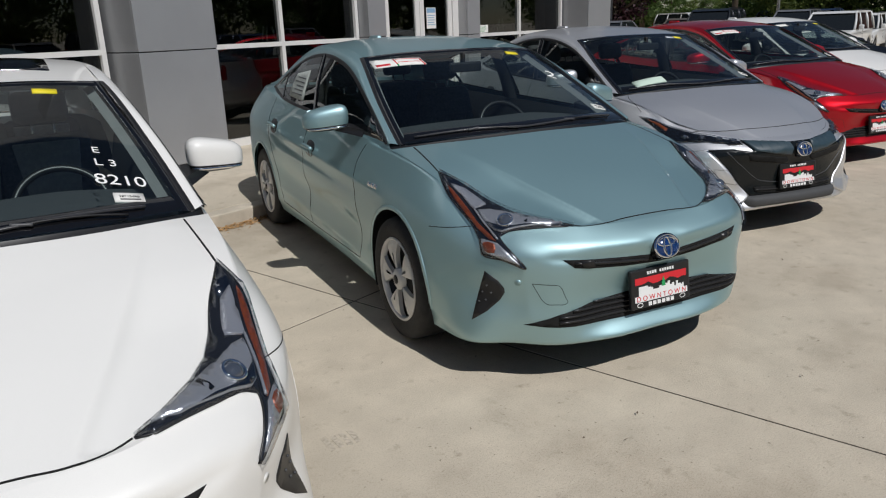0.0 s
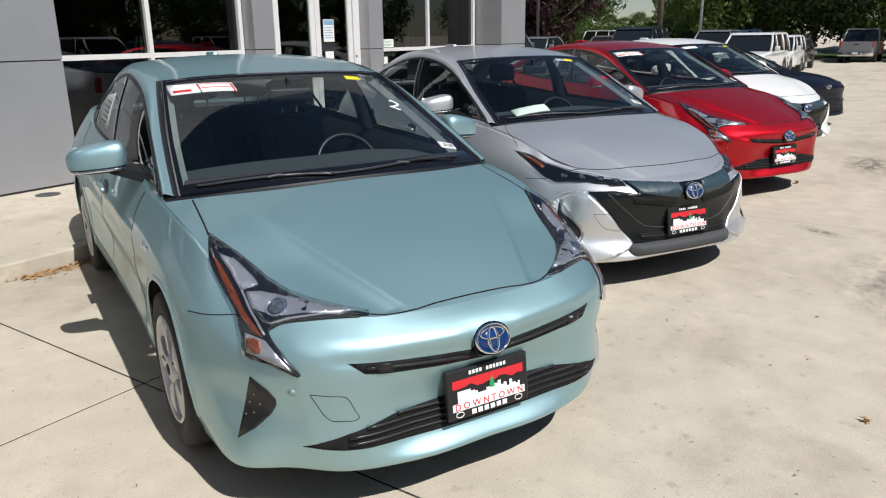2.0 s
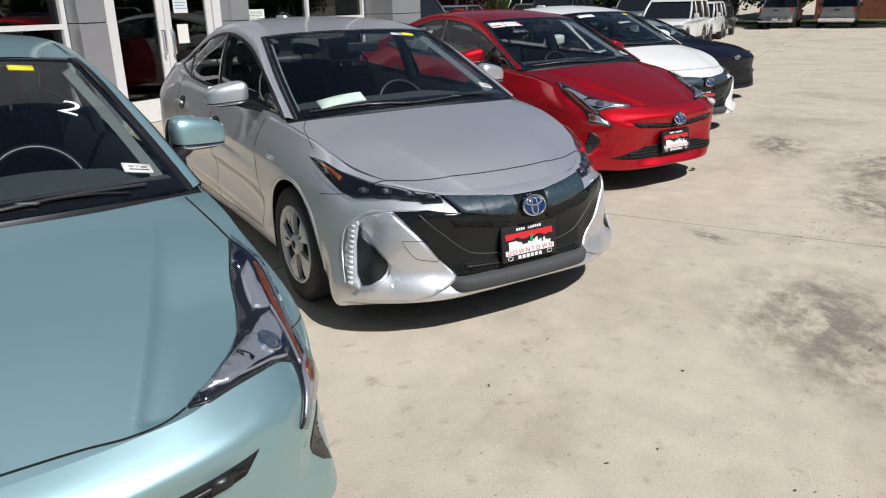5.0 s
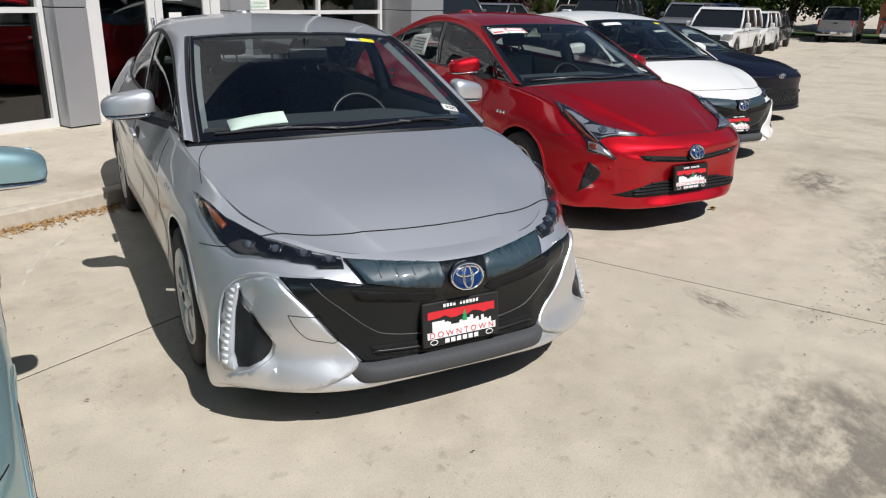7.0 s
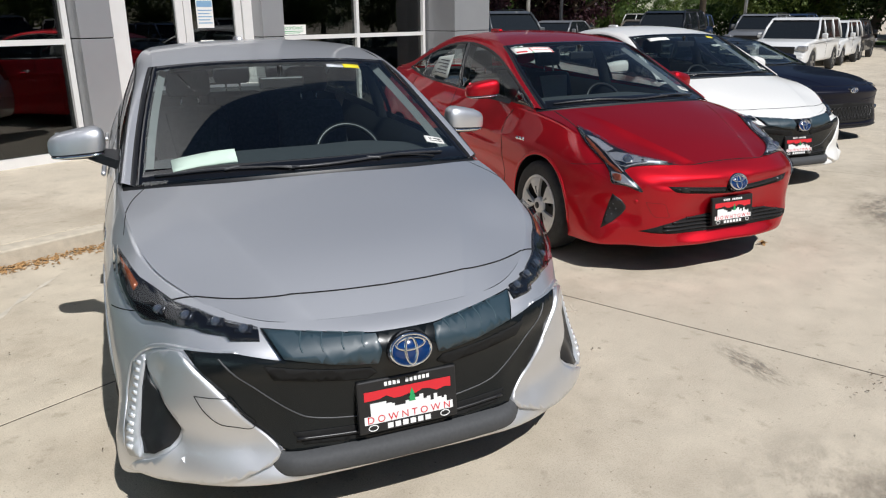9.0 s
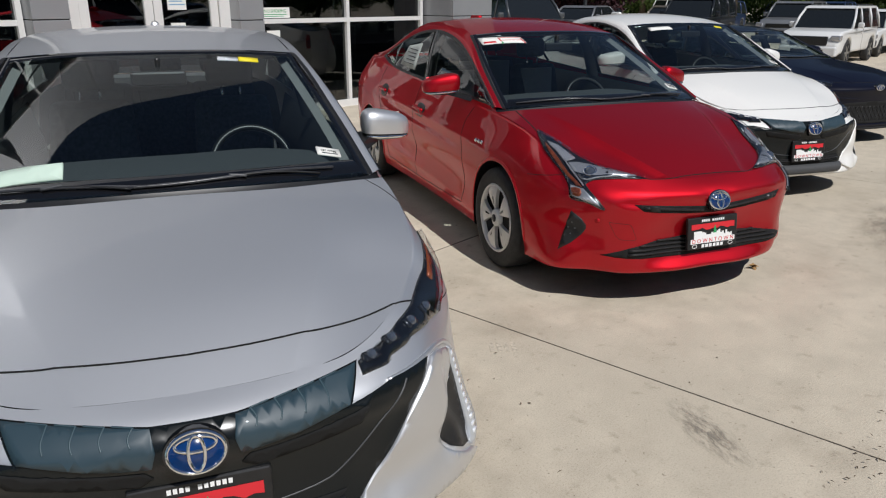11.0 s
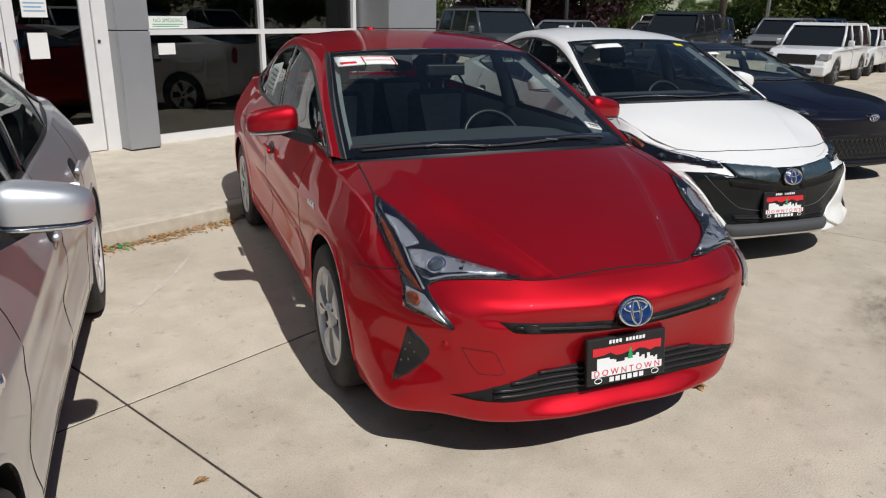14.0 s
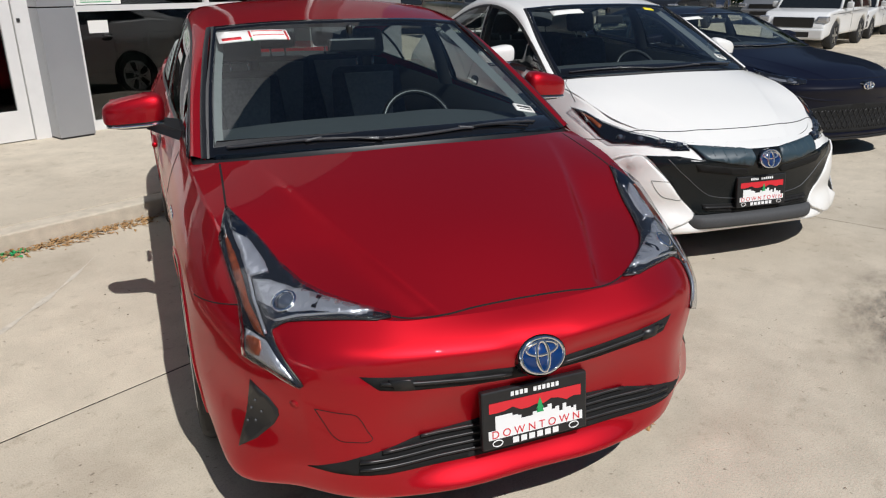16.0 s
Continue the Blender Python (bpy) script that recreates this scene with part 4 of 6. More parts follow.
def screen_at(body, x, y, turn=0.0):
    """A pose on the windscreen at a place in plan, for lettering that faces out."""
    hit, n = body.meet((x, y + ahead(y), 1.3), DOWN)
    up = (Vector((0, 1, 0)) - n * n.y).normalized()
    right = up.cross(n)
    m = Matrix((right, up, n)).transposed().to_4x4()
    m.translation = hit + n * 0.004
    return m @ pose(0, 0, 0, 0, 0, turn)


LAMP = [(.711, .753, .880), (.736, .670, .851), (.746, .589, .806), (.739, .506, .758), (.728, .400, .702), (.735, .326, .652), (.748, .283, .603), (.695, .196, .591), (.635, .123, .563),
        (.661, .187, .622), (.672, .243, .655), (.670, .268, .672), (.633, .259, .692), (.558, .218, .702), (.483, .178, .707), (.367, .164, .699), (.435, .210, .714), (.517, .281, .734), (.566, .349, .751), (.607, .453, .779), (.654, .606, .833)]


def front_classic(car, body, paint):
    """The nose of the plain model: boomerang lamps, a slit, a wide low grille and corner vents."""
    for s in (1, -1):
        way = corner_way(s)
        def sd(pts):
            return [(s * x, y, z) for x, y, z in pts]
        lamp = body.decal("headlight", sd(LAMP), way, M["lamp_dark"], car, 0.0060, 0.003, 0.02, label="boomerang headlight with an amber strip")
        body.decal("upper_reflector", sd([(.706, .735, .874), (.722, .665, .852), (.716, .632, .840), (.676, .582, .824), (.662, .640, .842)]), way, M["lamp_smoke"], lamp, 0.0100, 0.003, 0.03)
        body.decal("amber_strip", sd([(.731, .623, .835), (.716, .552, .800), (.707, .466, .752), (.703, .390, .708), (.688, .316, .674), (.682, .274, .652), (.698, .312, .657), (.715, .393, .697), (.723, .468, .738), (.733, .553, .789)]), way, M["amber"], lamp, 0.0110, 0.003, 0.02)
        body.decal("bright_strip", sd([(.713, .629, .838), (.672, .577, .821), (.640, .437, .772), (.685, .450, .758), (.690, .462, .757), (.703, .542, .802)]), way, M["lamp_mid"], lamp, 0.0128, 0.003, 0.02)
        body.ridge("divider", sd([(.688, .455, .757), (.687, .415, .735), (.686, .380, .715), (.680, .320, .684), (.674, .272, .657)]), way, M["lamp_silver"], lamp, 0.0045, 0.014, 14)
        body.decal("turn_lamp", sd([(.725, .325, .659), (.686, .254, .648), (.671, .200, .620), (.649, .142, .579), (.693, .200, .596), (.742, .287, .614)]), way, M["lamp_silver"], lamp, 0.0118, 0.003, 0.02)
        body.decal("turn_bulb", sd([(.727, .309, .645), (.697, .262, .644), (.706, .244, .615), (.733, .280, .617)]), way, M["amber"], lamp, 0.0140, 0.004, 0.02, soft=2)
        pod = body.decal("projector_pod", sd([(.680, .436, .752), (.641, .397, .758), (.584, .337, .746), (.490, .255, .726), (.405, .193, .707), (.508, .207, .713), (.599, .254, .702), (.650, .284, .685), (.669, .312, .688), (.681, .376, .715)]), way, M["lamp_silver"], lamp, 0.0125, 0.005, 0.02)
        body.decal("pod_floor", sd([(.676, .372, .712), (.668, .314, .690), (.650, .288, .687), (.599, .257, .704), (.520, .215, .713), (.560, .238, .714), (.610, .270, .706), (.645, .310, .706)]), way, M["lamp_smoke"], pod, 0.0150, 0.002, 0.02)
        body.decal("notch", sd([(.535, .288, .733), (.525, .279, .731), (.545, .250, .716), (.556, .258, .718)]), way, M["gloss_black"], pod, 0.0150, 0.002, 0.02)
        hit, n = body.meet((s * .619, .309, .723), way)
        ball = bmesh.new()
        bmesh.ops.create_uvsphere(ball, u_segments=24, v_segments=14, radius=0.031, matrix=Matrix.Translation(hit + n * 0.002))
        part("projector_lens", ball, M["projector"], pod, smooth=True)
        across = n.orthogonal().normalized()
        ring = [hit + n * 0.016 + (across * math.cos(a) + n.cross(across) * math.sin(a)) * 0.031 for a in np.linspace(0, 2 * math.pi, 26)[:-1]]
        tube("projector_ring", ring, 0.0055, M["chrome"], pod, close=True)
        tube("lamp_seal", [p for p, _ in body.run(sd(LAMP + LAMP[:1]), way, 110, 0.003)], 0.0032, M["black"], lamp, sides=6)
        body.decal("lamp_glass", sd(LAMP), way, M["lens"], lamp, 0.020, 0.006, 0.02)
        vent = body.decal("corner_vent", sd([(.765, .248, .541), (.730, .196, .505), (.711, .179, .473), (.709, .180, .452), (.723, .196, .417), (.764, .238, .360), (.802, .300, .310), (.790, .284, .396), (.776, .268, .475)]), way, M["black"], car, 0.002, 0.004, 0.03)
        for x, y, z in ((.745, .262, .470), (.735, .245, .440), (.760, .275, .440), (.752, .262, .405), (.772, .285, .395)):
            hit, n = body.meet((s * x, y, z), way)
            knob = bmesh.new()
            bmesh.ops.create_uvsphere(knob, u_segments=8, v_segments=5, radius=0.0045, matrix=Matrix.Translation(hit + n * 0.003))
            part("dimple", knob, M["grey_plastic"], vent, smooth=True)
        # shut lines of the hood
        body.ribbon("hood_gap", sd([(.690, 1.07, .945), (.700, .92, .912), (.712, .76, .878)]), DOWN, M["gap"], car, 0.008)
        body.ribbon("hood_gap", sd([(.367, .164, .699), (.30, .128, .701), (.236, .112, .703), (.15, .118, .706), (0, .122, .707)]), Vector((0, .6, -.8)), M["gap"], car, 0.006, 0.002)
        body.decal("parking_sensor", sd([(.656 + .012 * math.cos(a), .154 + .009 * math.cos(a), .498 + .013 * math.sin(a)) for a in np.linspace(0, 2 * math.pi, 13)[:-1]]), way, paint, car, 0.001, 0.002, 0.05)
    slit = [(-.49, 0, .592), (-.42, 0, .588), (-.22, 0, .572), (0, 0, .556), (.22, 0, .572), (.42, 0, .588), (.49, 0, .592), (.445, 0, .556), (.38, 0, .546), (.2, 0, .528), (0, 0, .516), (-.2, 0, .528), (-.38, 0, .546), (-.445, 0, .556)]
    upper = body.decal("upper_grille", slit, FRONT, M["gap"], car, 0.002, 0.004, 0.04, label="narrow black upper grille slit")
    for s in (1, -1):
        body.ridge("slat", [(s * .44, 0, .574), (s * .25, 0, .556), (s * .08, 0, .541)], FRONT, M["black"], upper, 0.006, 0.004, 16)
        body.decal("sensor", [(s * .42, 0, .582), (s * .36, 0, .578), (s * .355, 0, .552), (s * .405, 0, .556)], FRONT, M["black"], upper, 0.012, 0.004, 0.04)
    low = [(-.625, 0, .304), (-.58, 0, .322), (-.50, 0, .350), (-.347, 0, .377), (-.15, 0, .390), (.15, 0, .390), (.347, 0, .377), (.50, 0, .350), (.58, 0, .322), (.625, 0, .304),
           (.55, 0, .296), (.427, 0, .288), (.2, 0, .284), (-.2, 0, .284), (-.427, 0, .288), (-.55, 0, .296)]
    grille = body.decal("lower_grille", low, FRONT, M["gap"], car, 0.002, 0.005, 0.04, label="wide black lower grille with slats")
    for z0, half in ((.306, .50), (.328, .50), (.350, .44), (.371, .33)):
        body.ridge("slat", [(-half, 0, z0 + .008), (-half * .6, 0, z0 + .003), (0, 0, z0), (half * .6, 0, z0 + .003), (half, 0, z0 + .008)], FRONT, M["black"], grille, 0.0055, 0.006, 30)
    body.ribbon("tow_cover_gap", [(-.600, 0, .491), (-.55, 0, .487), (-.504, 0, .481), (-.494, 0, .468), (-.477, 0, .43), (-.464, 0, .400), (-.475, 0, .394), (-.51, 0, .396), (-.545, 0, .399), (-.56, 0, .412), (-.582, 0, .454), (-.600, 0, .491)], FRONT, M["gap"], car, 0.0022, 0.001, 50)
    emblem(car, .004, .588, 1.02, 20)
    plate(car, .022, .405)


def front_plug_in(car, body, paint):
    """The nose of the plug-in model: slim four-cell lamps, a black mask, C-shaped corner intakes and a grey lip."""
    for s in (1, -1):
        way = corner_way(s)
        def sd(pts):
            return [(s * x, y, z) for x, y, z in pts]
        outline = [(.806, .796, .821), (.779, .652, .810), (.743, .546, .772), (.646, .379, .728), (.578, .296, .716), (.519, .228, .698), (.427, .158, .683), (.431, .119, .661), (.513, .160, .660), (.521, .179, .669), (.587, .233, .673),
                   (.604, .256, .679), (.667, .319, .675), (.682, .342, .677), (.743, .419, .668), (.782, .497, .697), (.806, .602, .753)]
        lamp = body.decal("headlight", sd(outline), way, M["gloss_black"], car, 0.004, 0.004, 0.03, label="slim four-cell headlight")
        body.decal("amber_strip", sd([(.800, .718, .812), (.775, .598, .788), (.750, .529, .754), (.767, .524, .738), (.793, .618, .779)]), way, M["amber_dim"], lamp, 0.007, 0.003, 0.03)
        for x, y, z in ((.698, .402, .703), (.623, .313, .703), (.542, .238, .696), (.469, .176, .684)):
            hit, n = body.meet((s * x, y, z), way)
            m = Matrix.Translation(hit) @ n.to_track_quat("Z", "Y").to_matrix().to_4x4()
            bm = boxes((-0.028, 0.028, -0.016, 0.016, -0.01, 0.012), bevel=0.006)
            bm.transform(m)
            cell = part("lamp_cell", bm, M["lamp_dark"], lamp, smooth=True)
            bm = bmesh.new()
            bmesh.ops.create_uvsphere(bm, u_segments=16, v_segments=8, radius=0.017, matrix=m @ Matrix.Translation((0, 0, 0.007)))
            part("cell_lens", bm, M["projector"], cell, smooth=True)
        body.decal("lamp_glass", sd(outline), way, M["lens"], lamp, 0.020, 0.006, 0.03)
        drl = body.decal("running_lamp", sd([(.761, .361, .576), (.797, .397, .541), (.823, .387, .459), (.842, .355, .359), (.846, .330, .291), (.835, .312, .262), (.810, .272, .268), (.808, .305, .330), (.788, .336, .475), (.762, .347, .561)]), way, M["white_led"], car, 0.010, 0.006, 0.03, label="tall clear running lamp strip")
        for k in range(12):
            f = k / 11
            x, y, z = .828 - .048 * f ** 1.6, .325 + .045 * f, .280 + .262 * f
            body.decal("lamp_cell", sd([(x - .010, y - .010, z), (x + .008, y + .008, z), (x + .008, y + .008, z + .013), (x - .010, y - .010, z + .013)]), way, M["lens_white"], drl, 0.0125, 0.003, 0.05)
        body.decal("corner_intake", sd([(.759, .345, .556), (.752, .317, .497), (.723, .253, .450), (.694, .208, .400), (.690, .204, .375), (.700, .208, .345), (.723, .212, .319), (.768, .232, .292), (.802, .262, .283), (.805, .300, .331), (.785, .331, .476)]), way, M["black"], car, 0.004, 0.004, 0.02)
        body.ridge("corner_rim", sd([(.500, .118, .634), (.580, .168, .632), (.656, .235, .632), (.712, .303, .622), (.762, .366, .592), (.806, .405, .537), (.835, .400, .452), (.850, .360, .353), (.852, .335, .285)]), way, paint, car, 0.008, 0.001, 60)
        body.decal("corner_panel", sd([(.748, .340, .580), (.711, .296, .606), (.656, .235, .622), (.623, .180, .588), (.552, .130, .505), (.476, .104, .402), (.410, .076, .326), (.400, .068, .300), (.424, .065, .274), (.493, .073, .246), (.579, .103, .222), (.693, .179, .212), (.780, .270, .210), (.835, .325, .222),
                                           (.815, .285, .252), (.772, .236, .276), (.723, .216, .300), (.688, .204, .335), (.677, .200, .380), (.690, .222, .420), (.714, .258, .465), (.738, .310, .515)]), way, paint, car, 0.016, 0.012, 0.02, soft=2, label="jutting painted corner panel of the bumper")
        body.ribbon("hood_gap", sd([(.690, 1.10, .955), (.738, 1.02, .92), (.765, .93, .88), (.776, .86, .85), (.784, .80, .83)]), DOWN, M["gap"], car, 0.004)
        body.ribbon("hood_gap", sd([(.660, .400, .732), (.560, .345, .735), (.426, .290, .736), (.30, .258, .737), (.157, .234, .737), (0, .224, .737)]), DOWN, M["gap"], car, 0.006, 0.002, 40)
    right = [(.06, 0, .660), (.10, 0, .660), (.28, 0, .673), (.422, 0, .684), (.380, 0, .618), (.508, 0, .634), (.640, 0, .628), (.552, 0, .512), (.476, 0, .408), (.405, 0, .330), (.385, 0, .306), (.2, 0, .300), (0, 0, .296)]
    mask = body.decal("grille_mask", [(-x, y, z) for x, y, z in right[:-1]][::-1] + right, FRONT, M["mask_black"], car, 0.011, 0.005, 0.022, label="gloss black front mask")
    for s in (1, -1):
        def sd(pts):
            return [(s * x, y, z) for x, y, z in pts]
        panel = body.decal("blue_panel", sd([(.414, 0, .680), (.28, 0, .669), (.095, 0, .656), (.088, 0, .620), (.100, 0, .588), (.233, 0, .602), (.372, 0, .620)]), FRONT, M["blue_black"], mask, 0.0165, 0.004, 0.022)
        for k in range(4):
            x = .13 + .06 * k
            body.ribbon("facet_edge", sd([(x, 0, .660 + .012 * k / 3), (x + .012, 0, .645), (x + .008, 0, .632)]), FRONT, M["blue_facet"], panel, 0.005, 0.0172, 10)
            body.ribbon("facet_edge", sd([(x, 0, .660 + .012 * k / 3), (x + .022, 0, .662 + .012 * k / 3), (x + .045, 0, .664 + .012 * k / 3)]), FRONT, M["blue_facet"], panel, 0.004, 0.0172, 10)
        body.ribbon("mask_line", sd([(.550, 0, .618), (.468, 0, .538), (.354, 0, .437), (.32, 0, .415), (.29, 0, .406), (.12, 0, .383)]), FRONT, M["grey_plastic"], mask, 0.005, 0.013, 30)
        body.decal("air_slot", sd([(.430, 0, .606), (.28, 0, .588), (.12, 0, .570), (.10, 0, .545), (.13, 0, .526), (.28, 0, .542), (.405, 0, .562)]), FRONT, M["gap"], mask, 0.0145, 0.004, 0.022)
    body.decal("air_slot", [(-.36, 0, .366), (0, 0, .352), (.36, 0, .366), (.335, 0, .325), (.2, 0, .314), (-.2, 0, .314), (-.335, 0, .325)], FRONT, M["gap"], mask, 0.0145, 0.004, 0.022)
    body.ridge("slat", [(-.35, 0, .345), (0, 0, .334), (.35, 0, .345)], FRONT, M["black"], mask, 0.006, 0.018, 30)
    rows = []
    for back, z in ((.075, .306), (.020, .304), (-.004, .292), (-.012, .276), (-.004, .238), (.006, .230), (.080, .226)):
        rows.append([(x, -.004 + .15 * x * x + .9 * max(0.0, abs(x) - .37) + back * (1 - .25 * abs(x)), z) for x in np.linspace(-.445, .445, 15)])
    smooth_shell("front_lip", loft(rows, 60, 28), M["lip_grey"], car, "matt grey plastic front lip")
    body.ribbon("tow_cover_gap", [(-.625, 0, .501), (-.58, 0, .498), (-.529, 0, .490), (-.50, 0, .45), (-.468, 0, .403), (-.477, 0, .394), (-.52, 0, .402), (-.565, 0, .413), (-.606, 0, .458), (-.625, 0, .501)], FRONT, M["gap"], car, 0.0022, 0.0175, 50)
    emblem(car, -.008, .613, 1.02, 14)
    plate(car, .020, .425)


M["mask_black"] = material("mask_black", (0.006, 0.008, 0.009), 0.25, spec=0.35)
M["lamp_smoke"] = material("smoked_reflector", (0.20, 0.205, 0.22), 0.20, 1.0)
M["lamp_mid"] = material("lamp_reflector_grey", (0.52, 0.53, 0.57), 0.20, 0.6, bump=0.7, bump_scale=60.0)
M["lip_grey"] = material("grey_lip_plastic", (0.065, 0.067, 0.07), 0.7, vary=0.08, scale=90.0, spec=0.3)
M["amber_dim"] = material("dark_amber", (0.26, 0.06, 0.014), 0.2, 0.2, coat=0.8)
M["projector"] = material("projector_glass", (0.05, 0.06, 0.08), 0.02, 0.0, coat=1.0, spec=0.9)
M["lens_white"] = material("lens_white", (0.85, 0.87, 0.9), 0.1, 0.3, coat=1.0)
M["blue_black"] = material("blue_black_gloss", (0.022, 0.045, 0.060), 0.46, 0.0, coat=0.35)
M["wiper_black"] = material("wiper_black_satin", (0.035, 0.035, 0.038), 0.30, 0.0, coat=0.5)
M["blue_facet"] = material("blue_facet", (0.035, 0.065, 0.080), 0.42, 0.0, coat=0.35)


GRIDS = body_grids(classic_nose, CLASSIC_BAND, CLASSIC_HOOD)
BODY = Body(GRIDS)
PLUG_GRIDS = body_grids(plug_in_nose, PLUG_BAND)
PLUG_BODY = Body(PLUG_GRIDS)


def hatchback(colour, label, at, nose, light="seat", group="parked hatchbacks"):
    car = thing("car", label, "car", group, at)
    paint = PAINT[colour]
    grids, body = (PLUG_GRIDS, PLUG_BODY) if nose is front_plug_in else (GRIDS, BODY)
    car_shell(car, paint, grids)
    cabin(car, grids, M[light])
    common_details(car, body, paint, grids, M[light])
    nose(car, body, paint)
    return car


# ---- the coupe: the same way of building, drawn lower, with a longer nose ----
def low_nose(band):
    return band


COUPE_GRIDS = body_grids(low_nose)
COUPE_BODY = Body(COUPE_GRIDS)


def coupe_shape(p):
    """From the hatchback's proportions to the coupe's: cabin set back and lower, a short tail, a blunt nose."""
    x, y, z = p
    high = float(soft_step(z, 0.68, 0.92))
    back = 0.34 * float(soft_step(y, 0.35, 1.20)) * high * (1 - 0.9 * float(soft_step(y, 2.0, 4.3)))
    squat = z if z < 0.60 else 0.60 + (z - 0.60) * (0.77 if y < 3.4 else 0.77 - 0.12 * float(soft_step(y, 3.4, 4.3)))
    blunt = float(1 - soft_step(y, 0.1, 0.9)) * float(soft_step(z, 0.45, 0.64))
    return Vector((x * (1 - 0.02 * high), y + back - 0.02 * blunt, squat + 0.03 * blunt))


def front_coupe(car, body, paint):
    """The coupe's nose: slanted lamps, a wide mesh grille low down and lamp pockets at the corners."""
    for s in (1, -1):
        way = corner_way(s)

        def sd(pts):
            return [(s * x, y, z) for x, y, z in pts]
        outline = [(.735, .60, .800), (.690, .47, .765), (.620, .36, .735), (.545, .28, .712), (.490, .225, .690), (.510, .205, .655), (.590, .245, .640), (.665, .33, .650), (.720, .43, .690), (.742, .53, .745)]
        lamp = body.decal("headlight", sd(outline), way, M["lamp_dark"], car, 0.003, 0.004, 0.03, label="slanted clear headlight")
        body.decal("bright_strip", sd([(.700, .46, .730), (.640, .35, .700), (.560, .26, .675), (.580, .25, .660), (.660, .335, .675), (.712, .43, .705)]), way, M["lamp_silver"], lamp, 0.007, 0.003, 0.03)
        hit, n = body.meet((s * .60, .30, .69), way)
        bm = bmesh.new()
        bmesh.ops.create_uvsphere(bm, u_segments=16, v_segments=10, radius=0.035, matrix=Matrix.Translation(hit + n * -0.008))
        part("projector_lens", bm, M["projector"], lamp, smooth=True)
        body.decal("lamp_glass", sd(outline), way, M["lens"], lamp, 0.016, 0.006, 0.03)
        pocket = body.decal("lamp_pocket", sd([(.640, .215, .47), (.720, .30, .475), (.735, .33, .40), (.715, .30, .33), (.640, .20, .325)]), way, M["black"], car, 0.003, 0.005, 0.04)
        hit, n = body.meet((s * .69, .26, .40), way)
        bm = bmesh.new()
        bmesh.ops.create_uvsphere(bm, u_segments=14, v_segments=8, radius=0.030, matrix=Matrix.Translation(hit + n * 0.002))
        part("fog_lamp", bm, M["projector"], pocket, smooth=True)
        body.ribbon("hood_gap", sd([(.690, 1.07, .945), (.700, .92, .912), (.70, .74, .86), (.69, .60, .815)]), DOWN, M["gap"], car, 0.008)
        body.ribbon("hood_gap", sd([(.49, .235, .712), (.36, .18, .700), (.24, .15, .698), (0, .13, .700)]), Vector((0, .6, -.8)), M["gap"], car, 0.006, 0.002)
        body.ribbon("bumper_crease", sd([(.62, .19, .56), (.45, .10, .53), (.2, .05, .52)]), FRONT, paint, car, 0.014, 0.003)
    mouth = [(-.54, 0, .455), (-.3, 0, .485), (0, 0, .495), (.3, 0, .485), (.54, 0, .455), (.585, 0, .33), (.56, 0, .265), (.3, 0, .245), (0, 0, .24), (-.3, 0, .245), (-.56, 0, .265), (-.585, 0, .33)]
    grille = body.decal("lower_grille", mouth, FRONT, M["gap"], car, 0.002, 0.006, 0.04, label="wide black mesh grille")
    for k in range(17):
        x = -.48 + .06 * k
        body.ridge("mesh_bar", [(x - .05, 0, .275), (x, 0, .36), (x + .05, 0, .445)], FRONT, M["black"], grille, 0.0035, 0.005, 8)
        body.ridge("mesh_bar", [(x + .05, 0, .275), (x, 0, .36), (x - .05, 0, .445)], FRONT, M["black"], grille, 0.0035, 0.005, 8)
    body.ridge("front_lip", [(-.62, 0, .205), (-.3, 0, .19), (0, 0, .185), (.3, 0, .19), (.62, 0, .205)], FRONT, M["black"], car, 0.016, 0.006, 30)
    emblem(car, .010, .645, 0.85)


def coupe(colour, label, at):
    car = thing("car", label, "car", "", at)
    paint = PAINT[colour]
    car_shell(car, paint, COUPE_GRIDS)
    cabin(car, COUPE_GRIDS, M["seat"])
    common_details(car, COUPE_BODY, paint, COUPE_GRIDS, M["seat"])
    front_coupe(car, COUPE_BODY, paint)
    tag_on(COUPE_BODY, car, "dash_paper", -.48, -.24, 1.90, 1.97, M["paper"], skew=-0.03, label="white sheet at the top of the windscreen")
    for p in car.children_recursive:
        top = p
        while top.parent is not car:
            top = top.parent
        if p.type != "MESH" or top.name.startswith("tyre"):
            continue
        for v in p.data.vertices:
            v.co = coupe_shape(p.matrix_basis @ v.co) - p.matrix_basis.translation
    return car


# ---- the setting ----
KERB_Y, KERB_H, WALL_Y, PIER_Y = 6.41, 0.12, 9.2, 8.6


def ground_height(x, y=0.0):
    """The lane falls gently behind the row of cars; the rows at the back stand level."""
    return -0.27 * float(soft_step(x, 17.0, 27.0)) * (1 - float(soft_step(y, 9.3, 11.3)))


xs = [-400, 17, 18.5, 20, 21, 22, 23, 24, 25.5, 27, 600]
ys = [-400, 8, 9.3, 9.7, 10.0, 10.3, 10.6, 10.9, 11.3, 400]
ground = link_mesh("ground", [(x, y, ground_height(x, y) - 0.05) for x in xs for y in ys], [(len(ys) * k + j, len(ys) * (k + 1) + j, len(ys) * (k + 1) + j + 1, len(ys) * k + j + 1) for k in range(len(xs) - 1) for j in range(len(ys) - 1)], M["slab"])
tagged(ground, "worn pale concrete ground reaching to the distance", "ground", kind="structure")

pavement = new("pavement")
tagged(pavement, "pale concrete parking slabs with narrow joints", "pavement", kind="structure")
walkway = new("walkway")
tagged(walkway, "raised concrete walkway with a kerb along the building", "walkway", kind="structure")

